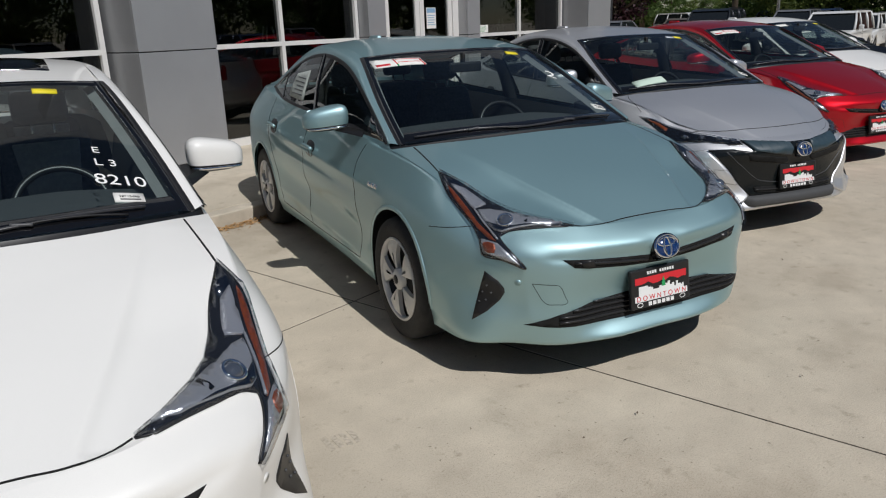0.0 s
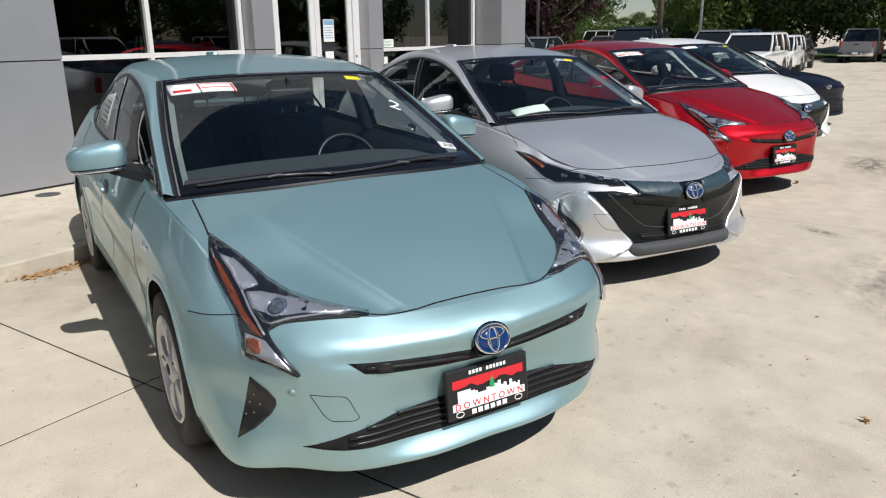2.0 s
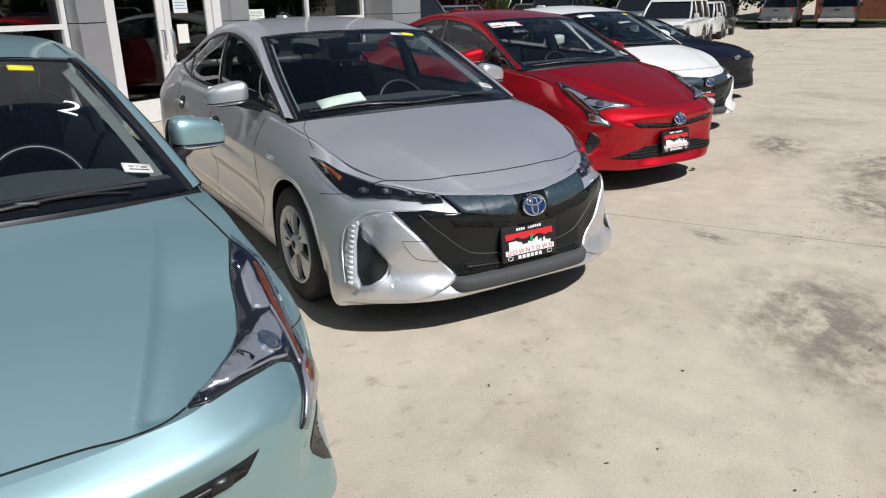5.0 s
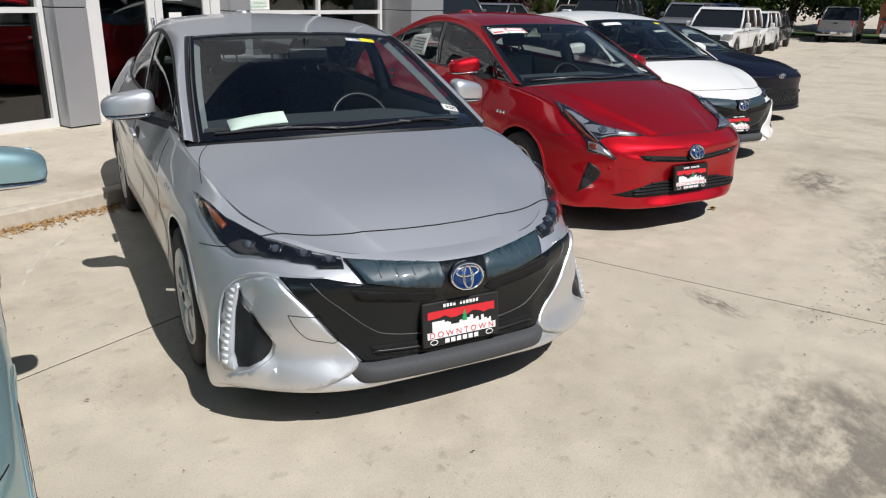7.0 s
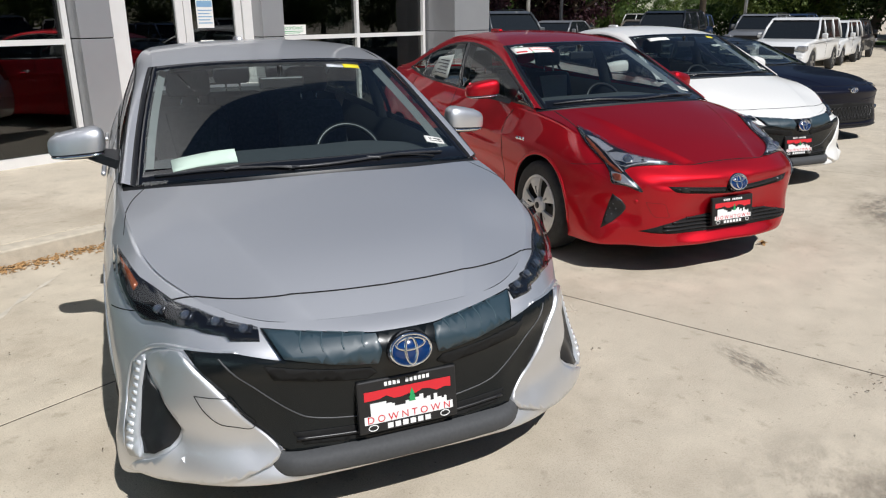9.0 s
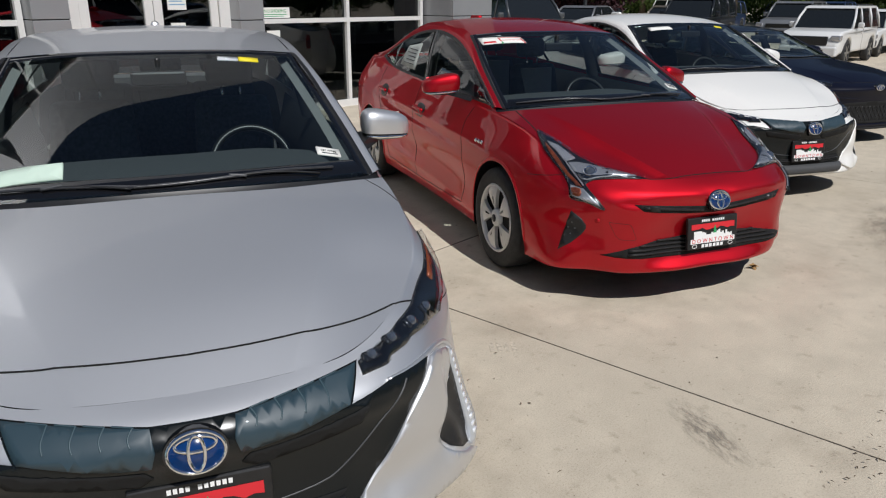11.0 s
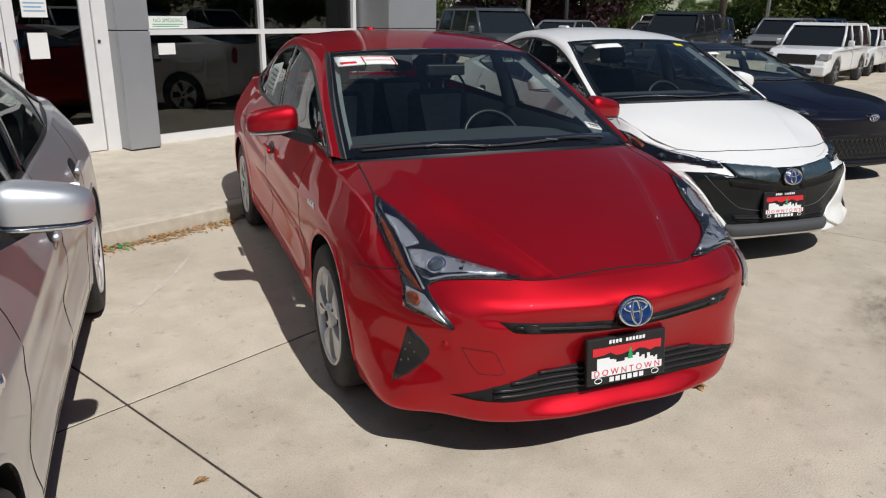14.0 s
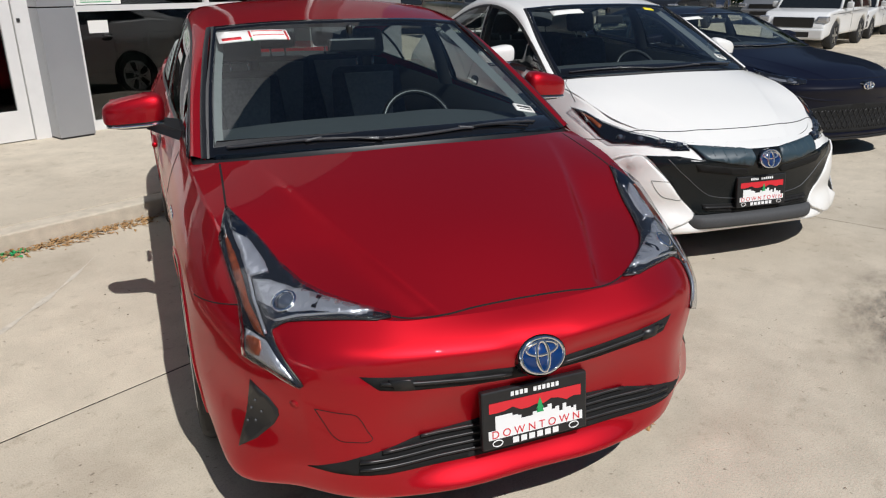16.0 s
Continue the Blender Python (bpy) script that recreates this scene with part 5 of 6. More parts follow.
# walkway: a kerb piece and slabs that rise gently to the wall
for n in range(6):
    x0 = -10.95 + 4.885 * n
    for name, y0, y1, z0, z1 in (("kerb", KERB_Y, KERB_Y + 0.16, KERB_H, KERB_H), ("slab", KERB_Y + 0.165, 9.6, KERB_H + 0.002, KERB_H + 0.035)):
        bm = boxes((x0 + 0.003, x0 + 4.882, y0, y1, -0.06, KERB_H), bevel=0.012 if name == "kerb" else 0.005)
        for v in bm.verts:
            if v.co.z > 0:
                v.co.z += z0 - KERB_H + (z1 - z0) * (v.co.y - y0) / (y1 - y0)
        part(name, bm, M["kerb"] if name == "kerb" else M["slab"], walkway)


def wall_with(name, rows, mat, label, category):
    return tagged(part(name, boxes(*rows), mat), label, category, kind="structure")


# piers of grey metal panels, each a core with panel plates over it
def pier(name, x0, x1, front, joint=1.37, back=9.6, top=6.6):
    p = new(name)
    tagged(p, "grey metal-clad pier with a dark panel joint", "pier", kind="structure")
    part("core", boxes((x0 + 0.01, x1 - 0.01, front + 0.01, back, 0.1, top)), M["panel_gap"], p)
    for z0, z1 in ((0.165, joint - 0.006), (joint + 0.006, 2.58), (2.592, 3.79), (3.802, top)):
        for box_of in ((x0, x1, front, front + 0.03, z0, z1), (x0, x0 + 0.03, front + 0.032, back - 0.3, z0, z1), (x1 - 0.03, x1, front + 0.032, back - 0.3, z0, z1)):
            part("panel", boxes(box_of, bevel=0.004), M["panel"], p)
    return p


pier("pier_1", 4.97, 5.91, PIER_Y)
pier("pier_2", 8.71, 9.07, 8.97, 1.40)
pier("pier_3", 11.02, 11.36, 8.95, 1.36)
pier("pier_4", 14.50, 15.44, PIER_Y, 1.37)


def window(name, x0, x1, uprights, rail_z, top=5.6):
    w = new(name)
    tagged(w, "dark shop window in a white aluminium frame", "window", kind="structure")
    f = 0.055
    part("window_frame", boxes((x0, x1, WALL_Y - 0.03, WALL_Y + 0.08, 0.14, 0.245), (x0, x1, WALL_Y - 0.03, WALL_Y + 0.08, top - f, top),
                               (x0, x0 + f, WALL_Y - 0.03, WALL_Y + 0.08, 0.245, top - f), (x1 - f, x1, WALL_Y - 0.03, WALL_Y + 0.08, 0.245, top - f)), M["alu"], w)
    xs = [x0 + f, *uprights, x1 - f]
    for u in uprights:
        part("mullion", boxes((u - 0.028, u + 0.028, WALL_Y - 0.027, WALL_Y + 0.07, 0.245, top - f)), M["alu"], w)
    part("transom", boxes(*[(a + 0.028 * (a in uprights), b - 0.028 * (b in uprights), WALL_Y - 0.024, WALL_Y + 0.07, rail_z - 0.028, rail_z + 0.028) for a, b in zip(xs, xs[1:])]), M["alu"], w)
    for a, b in zip(xs, xs[1:]):
        for z0, z1 in ((0.245, rail_z - 0.028), (rail_z + 0.028, top - f)):
            part("pane", boxes((a, b, WALL_Y + 0.02, WALL_Y + 0.026, z0, z1)), M["window"], w)
    return w


window("window_1", -2.2, 4.92, [0.2, 2.6], 1.38)
window("window_2", 5.95, 8.70, [7.31], 1.37)
window("window_3", 11.42, 14.45, [12.92], 1.335)

door = new("door_1")
tagged(door, "closed double glass door in a white aluminium frame", "door", kind="structure")
part("door_frame", boxes((9.08, 9.24, WALL_Y - 0.05, WALL_Y + 0.1, 0.15, 2.5), (10.88, 11.02, WALL_Y - 0.05, WALL_Y + 0.1, 0.15, 2.5), (9.24, 10.88, WALL_Y - 0.05, WALL_Y + 0.1, 2.28, 2.5)), M["alu"], door)
for x0, x1 in ((9.25, 10.055), (10.065, 10.87)):
    leaf = part("door_leaf", boxes((x0, x0 + 0.10, WALL_Y - 0.03, WALL_Y + 0.03, 0.16, 2.27), (x1 - 0.10, x1, WALL_Y - 0.03, WALL_Y + 0.03, 0.16, 2.27),
                                   (x0 + 0.10, x1 - 0.10, WALL_Y - 0.03, WALL_Y + 0.03, 0.16, 0.44), (x0 + 0.10, x1 - 0.10, WALL_Y - 0.03, WALL_Y + 0.03, 2.15, 2.27)), M["alu"], door)
    part("pane", boxes((x0 + 0.10, x1 - 0.10, WALL_Y - 0.004, WALL_Y + 0.004, 0.44, 2.15)), M["window"], leaf)

wall_with("wall_front", [(-14.5, 15.4, WALL_Y - 0.02, 9.5, 5.62, 8.4), (9.07, 11.02, WALL_Y, 9.5, 2.5, 5.62), (-14.5, -2.2, WALL_Y - 0.02, 9.5, 0.1, 5.62)], M["panel"], "grey metal-clad wall above the shop windows", "wall")
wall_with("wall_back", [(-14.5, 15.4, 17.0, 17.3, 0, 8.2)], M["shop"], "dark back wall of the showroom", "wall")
wall_with("wall_side", [(15.1, 15.4, 9.5, 17.0, 0, 8.2), (-14.5, -14.2, 9.5, 17.0, 0, 8.2)], M["panel"], "grey side wall of the showroom", "wall")
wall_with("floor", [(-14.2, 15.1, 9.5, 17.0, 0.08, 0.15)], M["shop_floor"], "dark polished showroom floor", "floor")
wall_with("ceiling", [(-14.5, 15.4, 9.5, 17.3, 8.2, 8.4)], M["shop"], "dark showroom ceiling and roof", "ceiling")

def settle(bm):
    for v in bm.verts:
        v.co.z += ground_height(v.co.x)
    return bm


# concrete parking slabs: one piece each, with dirt in the joints between them
for i in range(14):
    x = 3.70 + 4.885 * (i - 3)
    part("joint", settle(boxes((x - 0.008, x + 0.008, -10.35, KERB_Y, -0.09, -0.003))), M["joint"], pavement)
    if i < 13:
        for y in (4.30, -0.58, -5.46):
            part("joint", settle(boxes((x + 0.008, x + 4.877, y - 0.008, y + 0.008, -0.09, -0.003))), M["joint"], pavement)
for i in range(13):
    for j, (y0, y1) in enumerate(((4.30, KERB_Y - 0.004), (-0.58, 4.30), (-5.46, -0.58), (-10.35, -5.46))):
        x0 = 3.70 + 4.885 * (i - 3)
        bm = boxes((x0 + 0.005, x0 + 4.880, y0 + 0.005, y1 - 0.005, -0.1, 0.0), bevel=0.004)
        settle(bm)
        part("slab", bm, M["slab"], pavement)


# ---- on and behind the shop front ----
def paper_on_glass(name, x0, x1, z0, z1, mat, label, y=None):
    y = WALL_Y - 0.012 if y is None else y
    ob = part(name, boxes((x0, x1, y - 0.003, y, z0, z1)), mat)
    return tagged(ob, label, "sign")


sign = paper_on_glass("no_smoking_sign", 11.50, 11.95, 1.372, 1.50, M["paper"], "white no smoking sticker with green letters on the glass", WALL_Y + 0.018)
words("lettering", "NO SMOKING", 0.055, M["green_print"], sign, pose(11.725, WALL_Y + 0.0143, 1.455, 90, 0, 0), "green letters")
for k in range(2):
    part("print_bar", boxes((11.54, 11.90 - 0.05 * k, WALL_Y + 0.0138, WALL_Y + 0.0149, 1.412 - 0.022 * k, 1.420 - 0.022 * k)), M["green_print"], sign)
poster = paper_on_glass("door_notice", 10.24, 10.47, 1.48, 1.80, M["paper"], "white notice with a blue heading taped to the door glass")
part("heading", boxes((10.25, 10.46, WALL_Y - 0.0165, WALL_Y - 0.0152, 1.72, 1.79)), M["blue_print"], poster, "blue printed heading")
for k in range(5):
    part("print_bar", boxes((10.26, 10.45 - 0.03 * (k % 2), WALL_Y - 0.0162, WALL_Y - 0.0152, 1.675 - 0.036 * k, 1.688 - 0.036 * k)), M["blue_print"], poster)
paper_on_glass("paper_sheet", 10.26, 10.44, 1.10, 1.34, M["paper"], "plain white sheet taped to the door glass")
paper_on_glass("hours_card", 11.58, 11.78, 1.10, 1.22, M["paper"], "small pale card on the inside of the window", WALL_Y + 0.018)

for x, s in ((9.985, -1), (10.135, 1)):
    y = WALL_Y - 0.03
    tube("door_pull", [(x, y, 0.98), (x, y - 0.055, 0.985), (x, y - 0.06, 1.0), (x, y - 0.06, 1.26), (x, y - 0.055, 1.275), (x, y, 1.28)], 0.011, M["chrome"], door)
part("closer_box", boxes((9.60, 9.85, WALL_Y - 0.08, WALL_Y - 0.03, 2.17, 2.24), bevel=0.008), M["alu"], door)
part("lock", boxes((10.90, 10.93, WALL_Y - 0.062, WALL_Y - 0.05, 1.24, 1.27), bevel=0.004), M["panel_gap"], door)

# the utility cover in the walkway, beside the first pier
bm = bmesh.new()
bmesh.ops.create_cone(bm, cap_ends=True, segments=32, radius1=0.115, radius2=0.11, depth=0.012, matrix=Matrix.Translation((5.42, 8.34, 0.1375)))
cover = part("utility_cover", bm, M["grey_plastic"])
tagged(cover, "small round metal utility cover set in the walkway", "cover")


def office_chair(at, label="black visitor chair with a thin metal frame"):
    c = thing("office_chair", label, "chair", "chairs behind the window", at)
    part("seat", boxes((-0.23, 0.23, -0.23, 0.23, 0.43, 0.48), bevel=0.02), M["seat"], c)
    part("backrest", boxes((-0.22, 0.22, 0.20, 0.24, 0.58, 0.88), bevel=0.015), M["seat"], c)
    for s in (1, -1):
        tube("leg", [(s * 0.24, -0.22, 0.012), (s * 0.24, -0.22, 0.64), (s * 0.24, -0.18, 0.66), (s * 0.24, 0.16, 0.66), (s * 0.23, 0.22, 0.84)], 0.012, M["chrome"], c)
        tube("leg", [(s * 0.24, 0.24, 0.012), (s * 0.24, 0.20, 0.66)], 0.012, M["chrome"], c)
    return c


chair = office_chair(pose(12.0, 10.15, 0.15, 0, 0, 160))
copy_thing(chair, pose(12.75, 10.3, 0.15, 0, 0, 200))
copy_thing(chair, pose(12.3, 11.7, 0.15, 0, 0, 10))
desk = thing("desk", "pale office desk with papers on it", "desk", "", pose(12.4, 10.95, 0.15))
part("desktop", boxes((-0.85, 0.85, -0.38, 0.38, 0.71, 0.74), bevel=0.006), M["trim_light"], desk)
for sx in (-1, 1):
    part("side_panel", boxes((sx * 0.78 - 0.015, sx * 0.78 + 0.015, -0.34, 0.34, 0.0, 0.71)), M["trim_light"], desk)
part("front_panel", boxes((-0.765, 0.765, -0.30, -0.28, 0.25, 0.71)), M["trim_light"], desk)
for k, (x, y, a) in enumerate(((12.1, 10.85, 10), (12.6, 11.0, -20), (12.9, 10.85, 35))):
    bm = boxes((-0.105, 0.105, -0.15, 0.15, 0, 0.006 + 0.01 * k))
    bm.transform(pose(x, y, 0.89, 0, 0, a))
    tagged(part("paper_stack", bm, M["paper"]), "small stack of white papers on the desk", "papers")

# ---- litter on the ground ----
M["mulch"] = material("dry_mulch", (0.34, 0.20, 0.085), 0.95, vary=0.5, scale=40.0)
rnd = random.Random(21)


def litter(name, label, spots, mat, lo, hi):
    """Loose bits lying on the ground: each spot is x0, x1, y, width, count."""
    verts, faces = [], []
    for x0, x1, y, wide, count in spots:
        for _ in range(count):
            px, d = rnd.uniform(x0, x1), abs(rnd.gauss(0, 0.5)) * wide
            c = Vector((px, y - d, rnd.uniform(0.002, 0.022) * max(0.15, 1 - d / wide)))
            a, s = rnd.uniform(0, 6.283), rnd.uniform(lo, hi)
            u = Vector((math.cos(a), math.sin(a), rnd.uniform(-0.25, 0.25))) * s
            w = Vector((-math.sin(a), math.cos(a), rnd.uniform(-0.3, 0.3))) * s * rnd.uniform(0.2, 0.5)
            lift = Vector((0, 0, s * 0.25))
            b = len(verts)
            verts += [c - u, c + w + lift, c + u, c - w + lift, c + Vector((0, 0, s * 0.45))]
            faces += [(b, b + 1, b + 4), (b + 1, b + 2, b + 4), (b + 2, b + 3, b + 4), (b + 3, b, b + 4), (b + 3, b + 2, b + 1, b)]
    ob = link_mesh(name, verts, faces, mat, smooth=False)
    return tagged(ob, label, "litter", kind="stuff")


litter("dry_litter", "dry brown leaves and mulch along the foot of the kerb", ((4.15, 4.75, 6.40, 0.10, 260), (6.35, 7.5, 6.40, 0.14, 620), (9.3, 10.5, 6.40, 0.13, 560), (3.3, 12.0, 6.40, 0.06, 500)), M["mulch"], 0.008, 0.026)
litter("green_scrap", "small green plant scrap at the kerb", ((9.52, 9.66, 6.36, 0.06, 26),), M["green_print"], 0.012, 0.028)
litter("grit", "dark grit and leaf crumbs scattered over the concrete", ((3.0, 18.0, 6.2, 8.0, 520), (8.3, 10.2, 1.6, 0.9, 160)), M["bark_crumb"], 0.004, 0.012)
for x, y, size in ((10.34, 2.57, 0.05), (5.13, 1.44, 0.032), (6.1, 0.6, 0.03), (8.5, 3.6, 0.028), (11.7, 1.2, 0.03), (7.6, 4.6, 0.022)):
    litter("dry_leaf", "single curled dry leaf on the concrete", ((x - 0.01, x + 0.01, y, 0.01, 3),), M["mulch"], size * 0.6, size)
# pale curved tyre scrapes beside the cars, and faint worn marks
for pts in (((8.86, 4.98), (9.05, 5.20), (9.3, 5.40), (9.6, 5.65), (9.9, 5.95)), ((6.2, 5.30), (6.4, 5.58), (6.65, 5.80), (6.95, 6.02))):
    line = spline([(x, y, 0) for x, y in pts], 30)
    vs, n = [], len(line)
    for k, p in enumerate(line):
        t = Vector(line[min(k + 1, n - 1)] - line[max(k - 1, 0)]).normalized()
        w = Vector((-t.y, t.x, 0)) * (0.014 + 0.010 * math.sin(0.9 * k)) * math.sin(math.pi * (k + 0.5) / n)
        vs += [Vector(p) + w + Vector((0, 0, 0.002)), Vector(p) - w + Vector((0, 0, 0.002))]
    ob = link_mesh("scrape_mark", vs, [(2 * j, 2 * j + 1, 2 * j + 3, 2 * j + 2) for j in range(n - 1)], M["scrape"])
    tagged(ob, "pale curved scrape mark on the concrete", "mark", kind="structure")
for x, y, a in ((8.395, 3.095, -45), (2.60, 3.245, -20)):
    for k in range(4):
        bm = boxes((-0.065 + 0.036 * k, -0.065 + 0.036 * k + 0.022, -0.05, 0.05, 0.0, 0.0015))
        bm.transform(pose(x, y, 0.0, 0, 0, a))
        tagged(part("worn_mark", bm, M["worn"]), "faint worn mark on the concrete", "mark", kind="structure")


def easel(at):
    """A display stand: three thin white legs with a dark board."""
    e = thing("display_stand", "thin white display stand with a dark board", "stand", "", at)
    for x0, y0, x1, y1 in ((-0.32, -0.10, -0.06, 0.05), (0.32, -0.10, 0.06, 0.05), (0.0, 0.38, 0.0, 0.08)):
        tube("leg", [(x0, y0, 0.012), (x1, y1, 1.45)], 0.014, M["alu"], e)
    bm = boxes((-0.36, 0.36, -0.03, -0.005, 0.55, 1.15), bevel=0.004)
    part("board", bm, M["seat"], e)
    return e


stand_ob = easel(pose(13.35, 9.85, 0.15, 0, 0, 12))
copy_thing(stand_ob, pose(7.9, 10.2, 0.15, 0, 0, -20))


def stain_material(name, colour, scale):
    """A worn stain: dark where its own blotches lie, clear between them and towards its rim."""
    m = bpy.data.materials.new(name)
    m.use_nodes = True
    nt = m.node_tree
    p = nt.nodes["Principled BSDF"]
    p.inputs["Base Color"].default_value = (*colour, 1)
    p.inputs["Roughness"].default_value = 0.9
    co = nt.nodes.new("ShaderNodeTexCoord").outputs["Object"]
    n = nt.nodes.new("ShaderNodeTexNoise")
    n.inputs["Scale"].default_value, n.inputs["Detail"].default_value, n.inputs["Roughness"].default_value = scale, 9.0, 0.72
    g = nt.nodes.new("ShaderNodeTexGradient")
    g.gradient_type = "SPHERICAL"
    nt.links.new(co, n.inputs["Vector"])
    nt.links.new(co, g.inputs["Vector"])
    both = nt.nodes.new("ShaderNodeMath")
    both.operation = "MULTIPLY"
    r = nt.nodes.new("ShaderNodeMapRange")
    r.inputs["From Min"].default_value, r.inputs["From Max"].default_value = 0.42, 0.75
    nt.links.new(n.outputs["Fac"], r.inputs["Value"])
    nt.links.new(r.outputs["Result"], both.inputs[0])
    nt.links.new(g.outputs["Fac"], both.inputs[1])
    more = nt.nodes.new("ShaderNodeMath")
    more.operation, more.use_clamp = "MULTIPLY", True
    more.inputs[1].default_value = 1.7
    nt.links.new(both.outputs["Value"], more.inputs[0])
    nt.links.new(more.outputs["Value"], p.inputs["Alpha"])
    return m


M["tyre_stain"] = stain_material("tyre_stain", (0.25, 0.22, 0.18), 3.0)
for x, y, sx, sy, a in ((7.1, 1.25, 1.0, 0.65, 15), (8.33, 2.05, 0.10, 0.28, -35), (11.2, 0.9, 1.3, 0.7, -10), (9.6, 1.0, 0.9, 0.5, 30), (12.0, 2.0, 0.8, 0.35, 10), (4.9, 0.4, 0.8, 0.4, -20)):
    n = 24
    vs = [(0, 0, 0)] + [(math.cos(2 * math.pi * k / n), math.sin(2 * math.pi * k / n), 0) for k in range(n)]
    ob = link_mesh("tyre_stain", vs, [(0, k + 1, (k + 1) % n + 1) for k in range(n)], M["tyre_stain"])
    ob.matrix_basis = pose(x, y, 0.0018, 0, 0, a) @ Matrix.Diagonal((sx, sy, 1, 1))
    tagged(ob, "dark tyre and oil stain on the concrete", "stain", kind="structure")


# ---- the row of cars ----
def stand(x, y, turn):
    return pose(x, y, 0, 0, 0, turn)


white_car = hatchback("white", "white hatchback with a dark glass roof panel and chalked windscreen", stand(1.18, 2.73, -20.9), front_classic, "seat_light")
teal_car = hatchback("teal", "teal metallic hatchback with a dealer plate on its nose", stand(3.875, 2.50, -24.2), front_classic, "seat")
silver_car = hatchback("silver", "silver plug-in hatchback with a black front mask", stand(6.50, 2.60, -28.6), front_plug_in, "seat")
red_car = hatchback("red", "red metallic hatchback with a price sheet on its windscreen", stand(9.622, 2.585, -27.4), front_classic, "seat_light")
pearl_car = hatchback("white", "white plug-in hatchback with a black front mask", stand(12.32, 2.85, -31), front_plug_in, "seat")
coupe("navy", "dark navy coupe with a long low nose and a mesh grille", stand(15.62, 3.05, -31))

# papers, tags and chalk on the windscreens
BODY.decal("roof_glass", [(-.42, 2.15, 1.4), (.42, 2.15, 1.4), (.42, 2.62, 1.4), (-.42, 2.62, 1.4)], DOWN, M["gloss_black"], white_car, 0.003, 0.006, 0.08)
for host in (teal_car, red_car):
    tag_on(BODY, host, "price_sheet", -.572, -.282, 1.962, 2.046, M["paper"], skew=-0.095, label="white price sheet with red print")
    for name, x0, x1, y0, y1 in (("red_print", -.557, -.477, .010, .030), ("red_print", -.442, -.434, .024, .080), ("green_print", -.442, -.434, .003, .020), ("red_print", -.295, -.287, .006, .080),
                                 ("red_print", -.427, -.299, .038, .043), ("red_print", -.427, -.299, .076, .080)):
        y = 1.962 - 0.095 * (x0 + .572) / .29
        tag_on(BODY, host, name, x0, x1, y + y0, y + y1, M[name], 0.0042, skew=-0.095 * (x1 - x0) / .29)
for host in (white_car, teal_car, silver_car, pearl_car):
    tag_on(BODY, host, "yellow_tag", .335, .42, 1.958, 1.990, M["yellow_print"], skew=0.008)
tag_on(BODY, silver_car, "clear_tag", .245, .332, 1.954, 1.982, M["lens_white"], skew=0.004)
M["sticker"] = material("window_sticker", (0.40, 0.43, 0.40), 0.6, vary=0.1, scale=30.0)
for host in (teal_car, red_car):
    sheet_ob = BODY.decal("window_sticker", [(-.70, 2.72, 1.065), (-.70, 3.10, 1.085), (-.66, 3.06, 1.235), (-.66, 2.74, 1.27)], Vector((1, 0, 0)), M["sticker"], host, 0.002, 0.001, 0.08, label="pale printed sheet in the rear door window")
    for k in range(5):
        BODY.decal("print_bar", [(-.70, 2.78, 1.10 + .027 * k), (-.70, 3.02 - .03 * (k % 3), 1.105 + .027 * k), (-.70, 3.02 - .03 * (k % 3), 1.112 + .027 * k), (-.70, 2.78, 1.107 + .027 * k)], Vector((1, 0, 0)), M["grey_plastic"], sheet_ob, 0.0035, 0.001, 0.2)
tag_on(BODY, silver_car, "dash_paper", -.58, -.33, 1.325, 1.395, M["paper_green"], 0.0045, skew=-0.05, label="pale green sheet behind the glass")
tag_on(BODY, pearl_car, "dash_paper", -.45, -.22, 1.93, 1.99, M["paper"], 0.003, skew=-0.03, label="small white sheet at the top of the glass")
for host, number, x, y in ((white_car, "28715490", .545, 1.355), (teal_car, "28717250", .59, 1.405), (silver_car, "28719780", .59, 1.405), (red_car, "", .59, 1.405), (pearl_car, "", .59, 1.405)):
    tag = tag_on(BODY, host, "stock_tag", x - .047, x + .047, y - .024, y + .016, M["paper"], skew=0.018, label="white stock number tag")
    if number:
        words("stock_number", number, 0.0165, M["dark_print"], host, screen_at(BODY, x, y + .006, 11))
    else:
        tag_on(BODY, host, "print_bar", x - .035, x + .035, y - .002, y + .008, M["dark_print"], 0.0042, skew=0.014)
    tag_on(BODY, host, "print_bar", x - .030, x + .034, y - .014, y - .009, M["grey_plastic"], 0.0042, skew=0.013)
for text, x, y, size in (("E", .485, 1.585, .055), ("L 3", .505, 1.52, .06), ("8210", .535, 1.435, .085)):
    words("chalk_mark", text, size, M["chalk"], white_car, screen_at(BODY, x, y, 8))
words("chalk_mark", "2", .15, M["chalk"], teal_car, screen_at(BODY, .47, 1.70, -20))


# ---- other vehicles, trees, poles and buildings round the lot ----
M["far_glass"] = material("tinted_far_glass", (0.014, 0.017, 0.020), 0.06, spec=0.5)
M["bark"] = material("bark", (0.11, 0.085, 0.06), 0.95, vary=0.3, scale=6.0, bump=0.8, bump_scale=18.0)
M["pole"] = material("galvanised_pole", (0.42, 0.42, 0.41), 0.5, 0.4, vary=0.1, scale=4.0)
M["brick"] = material("red_brick", (0.30, 0.10, 0.06), 0.9, vary=0.25, scale=5.0, stain=0.15)
M["stucco"] = material("pale_stucco", (0.62, 0.60, 0.55), 0.9, vary=0.08, scale=1.5, stain=0.1)
M["lawn"] = material("lawn", (0.07, 0.12, 0.03), 0.95, vary=0.35, scale=9.0)
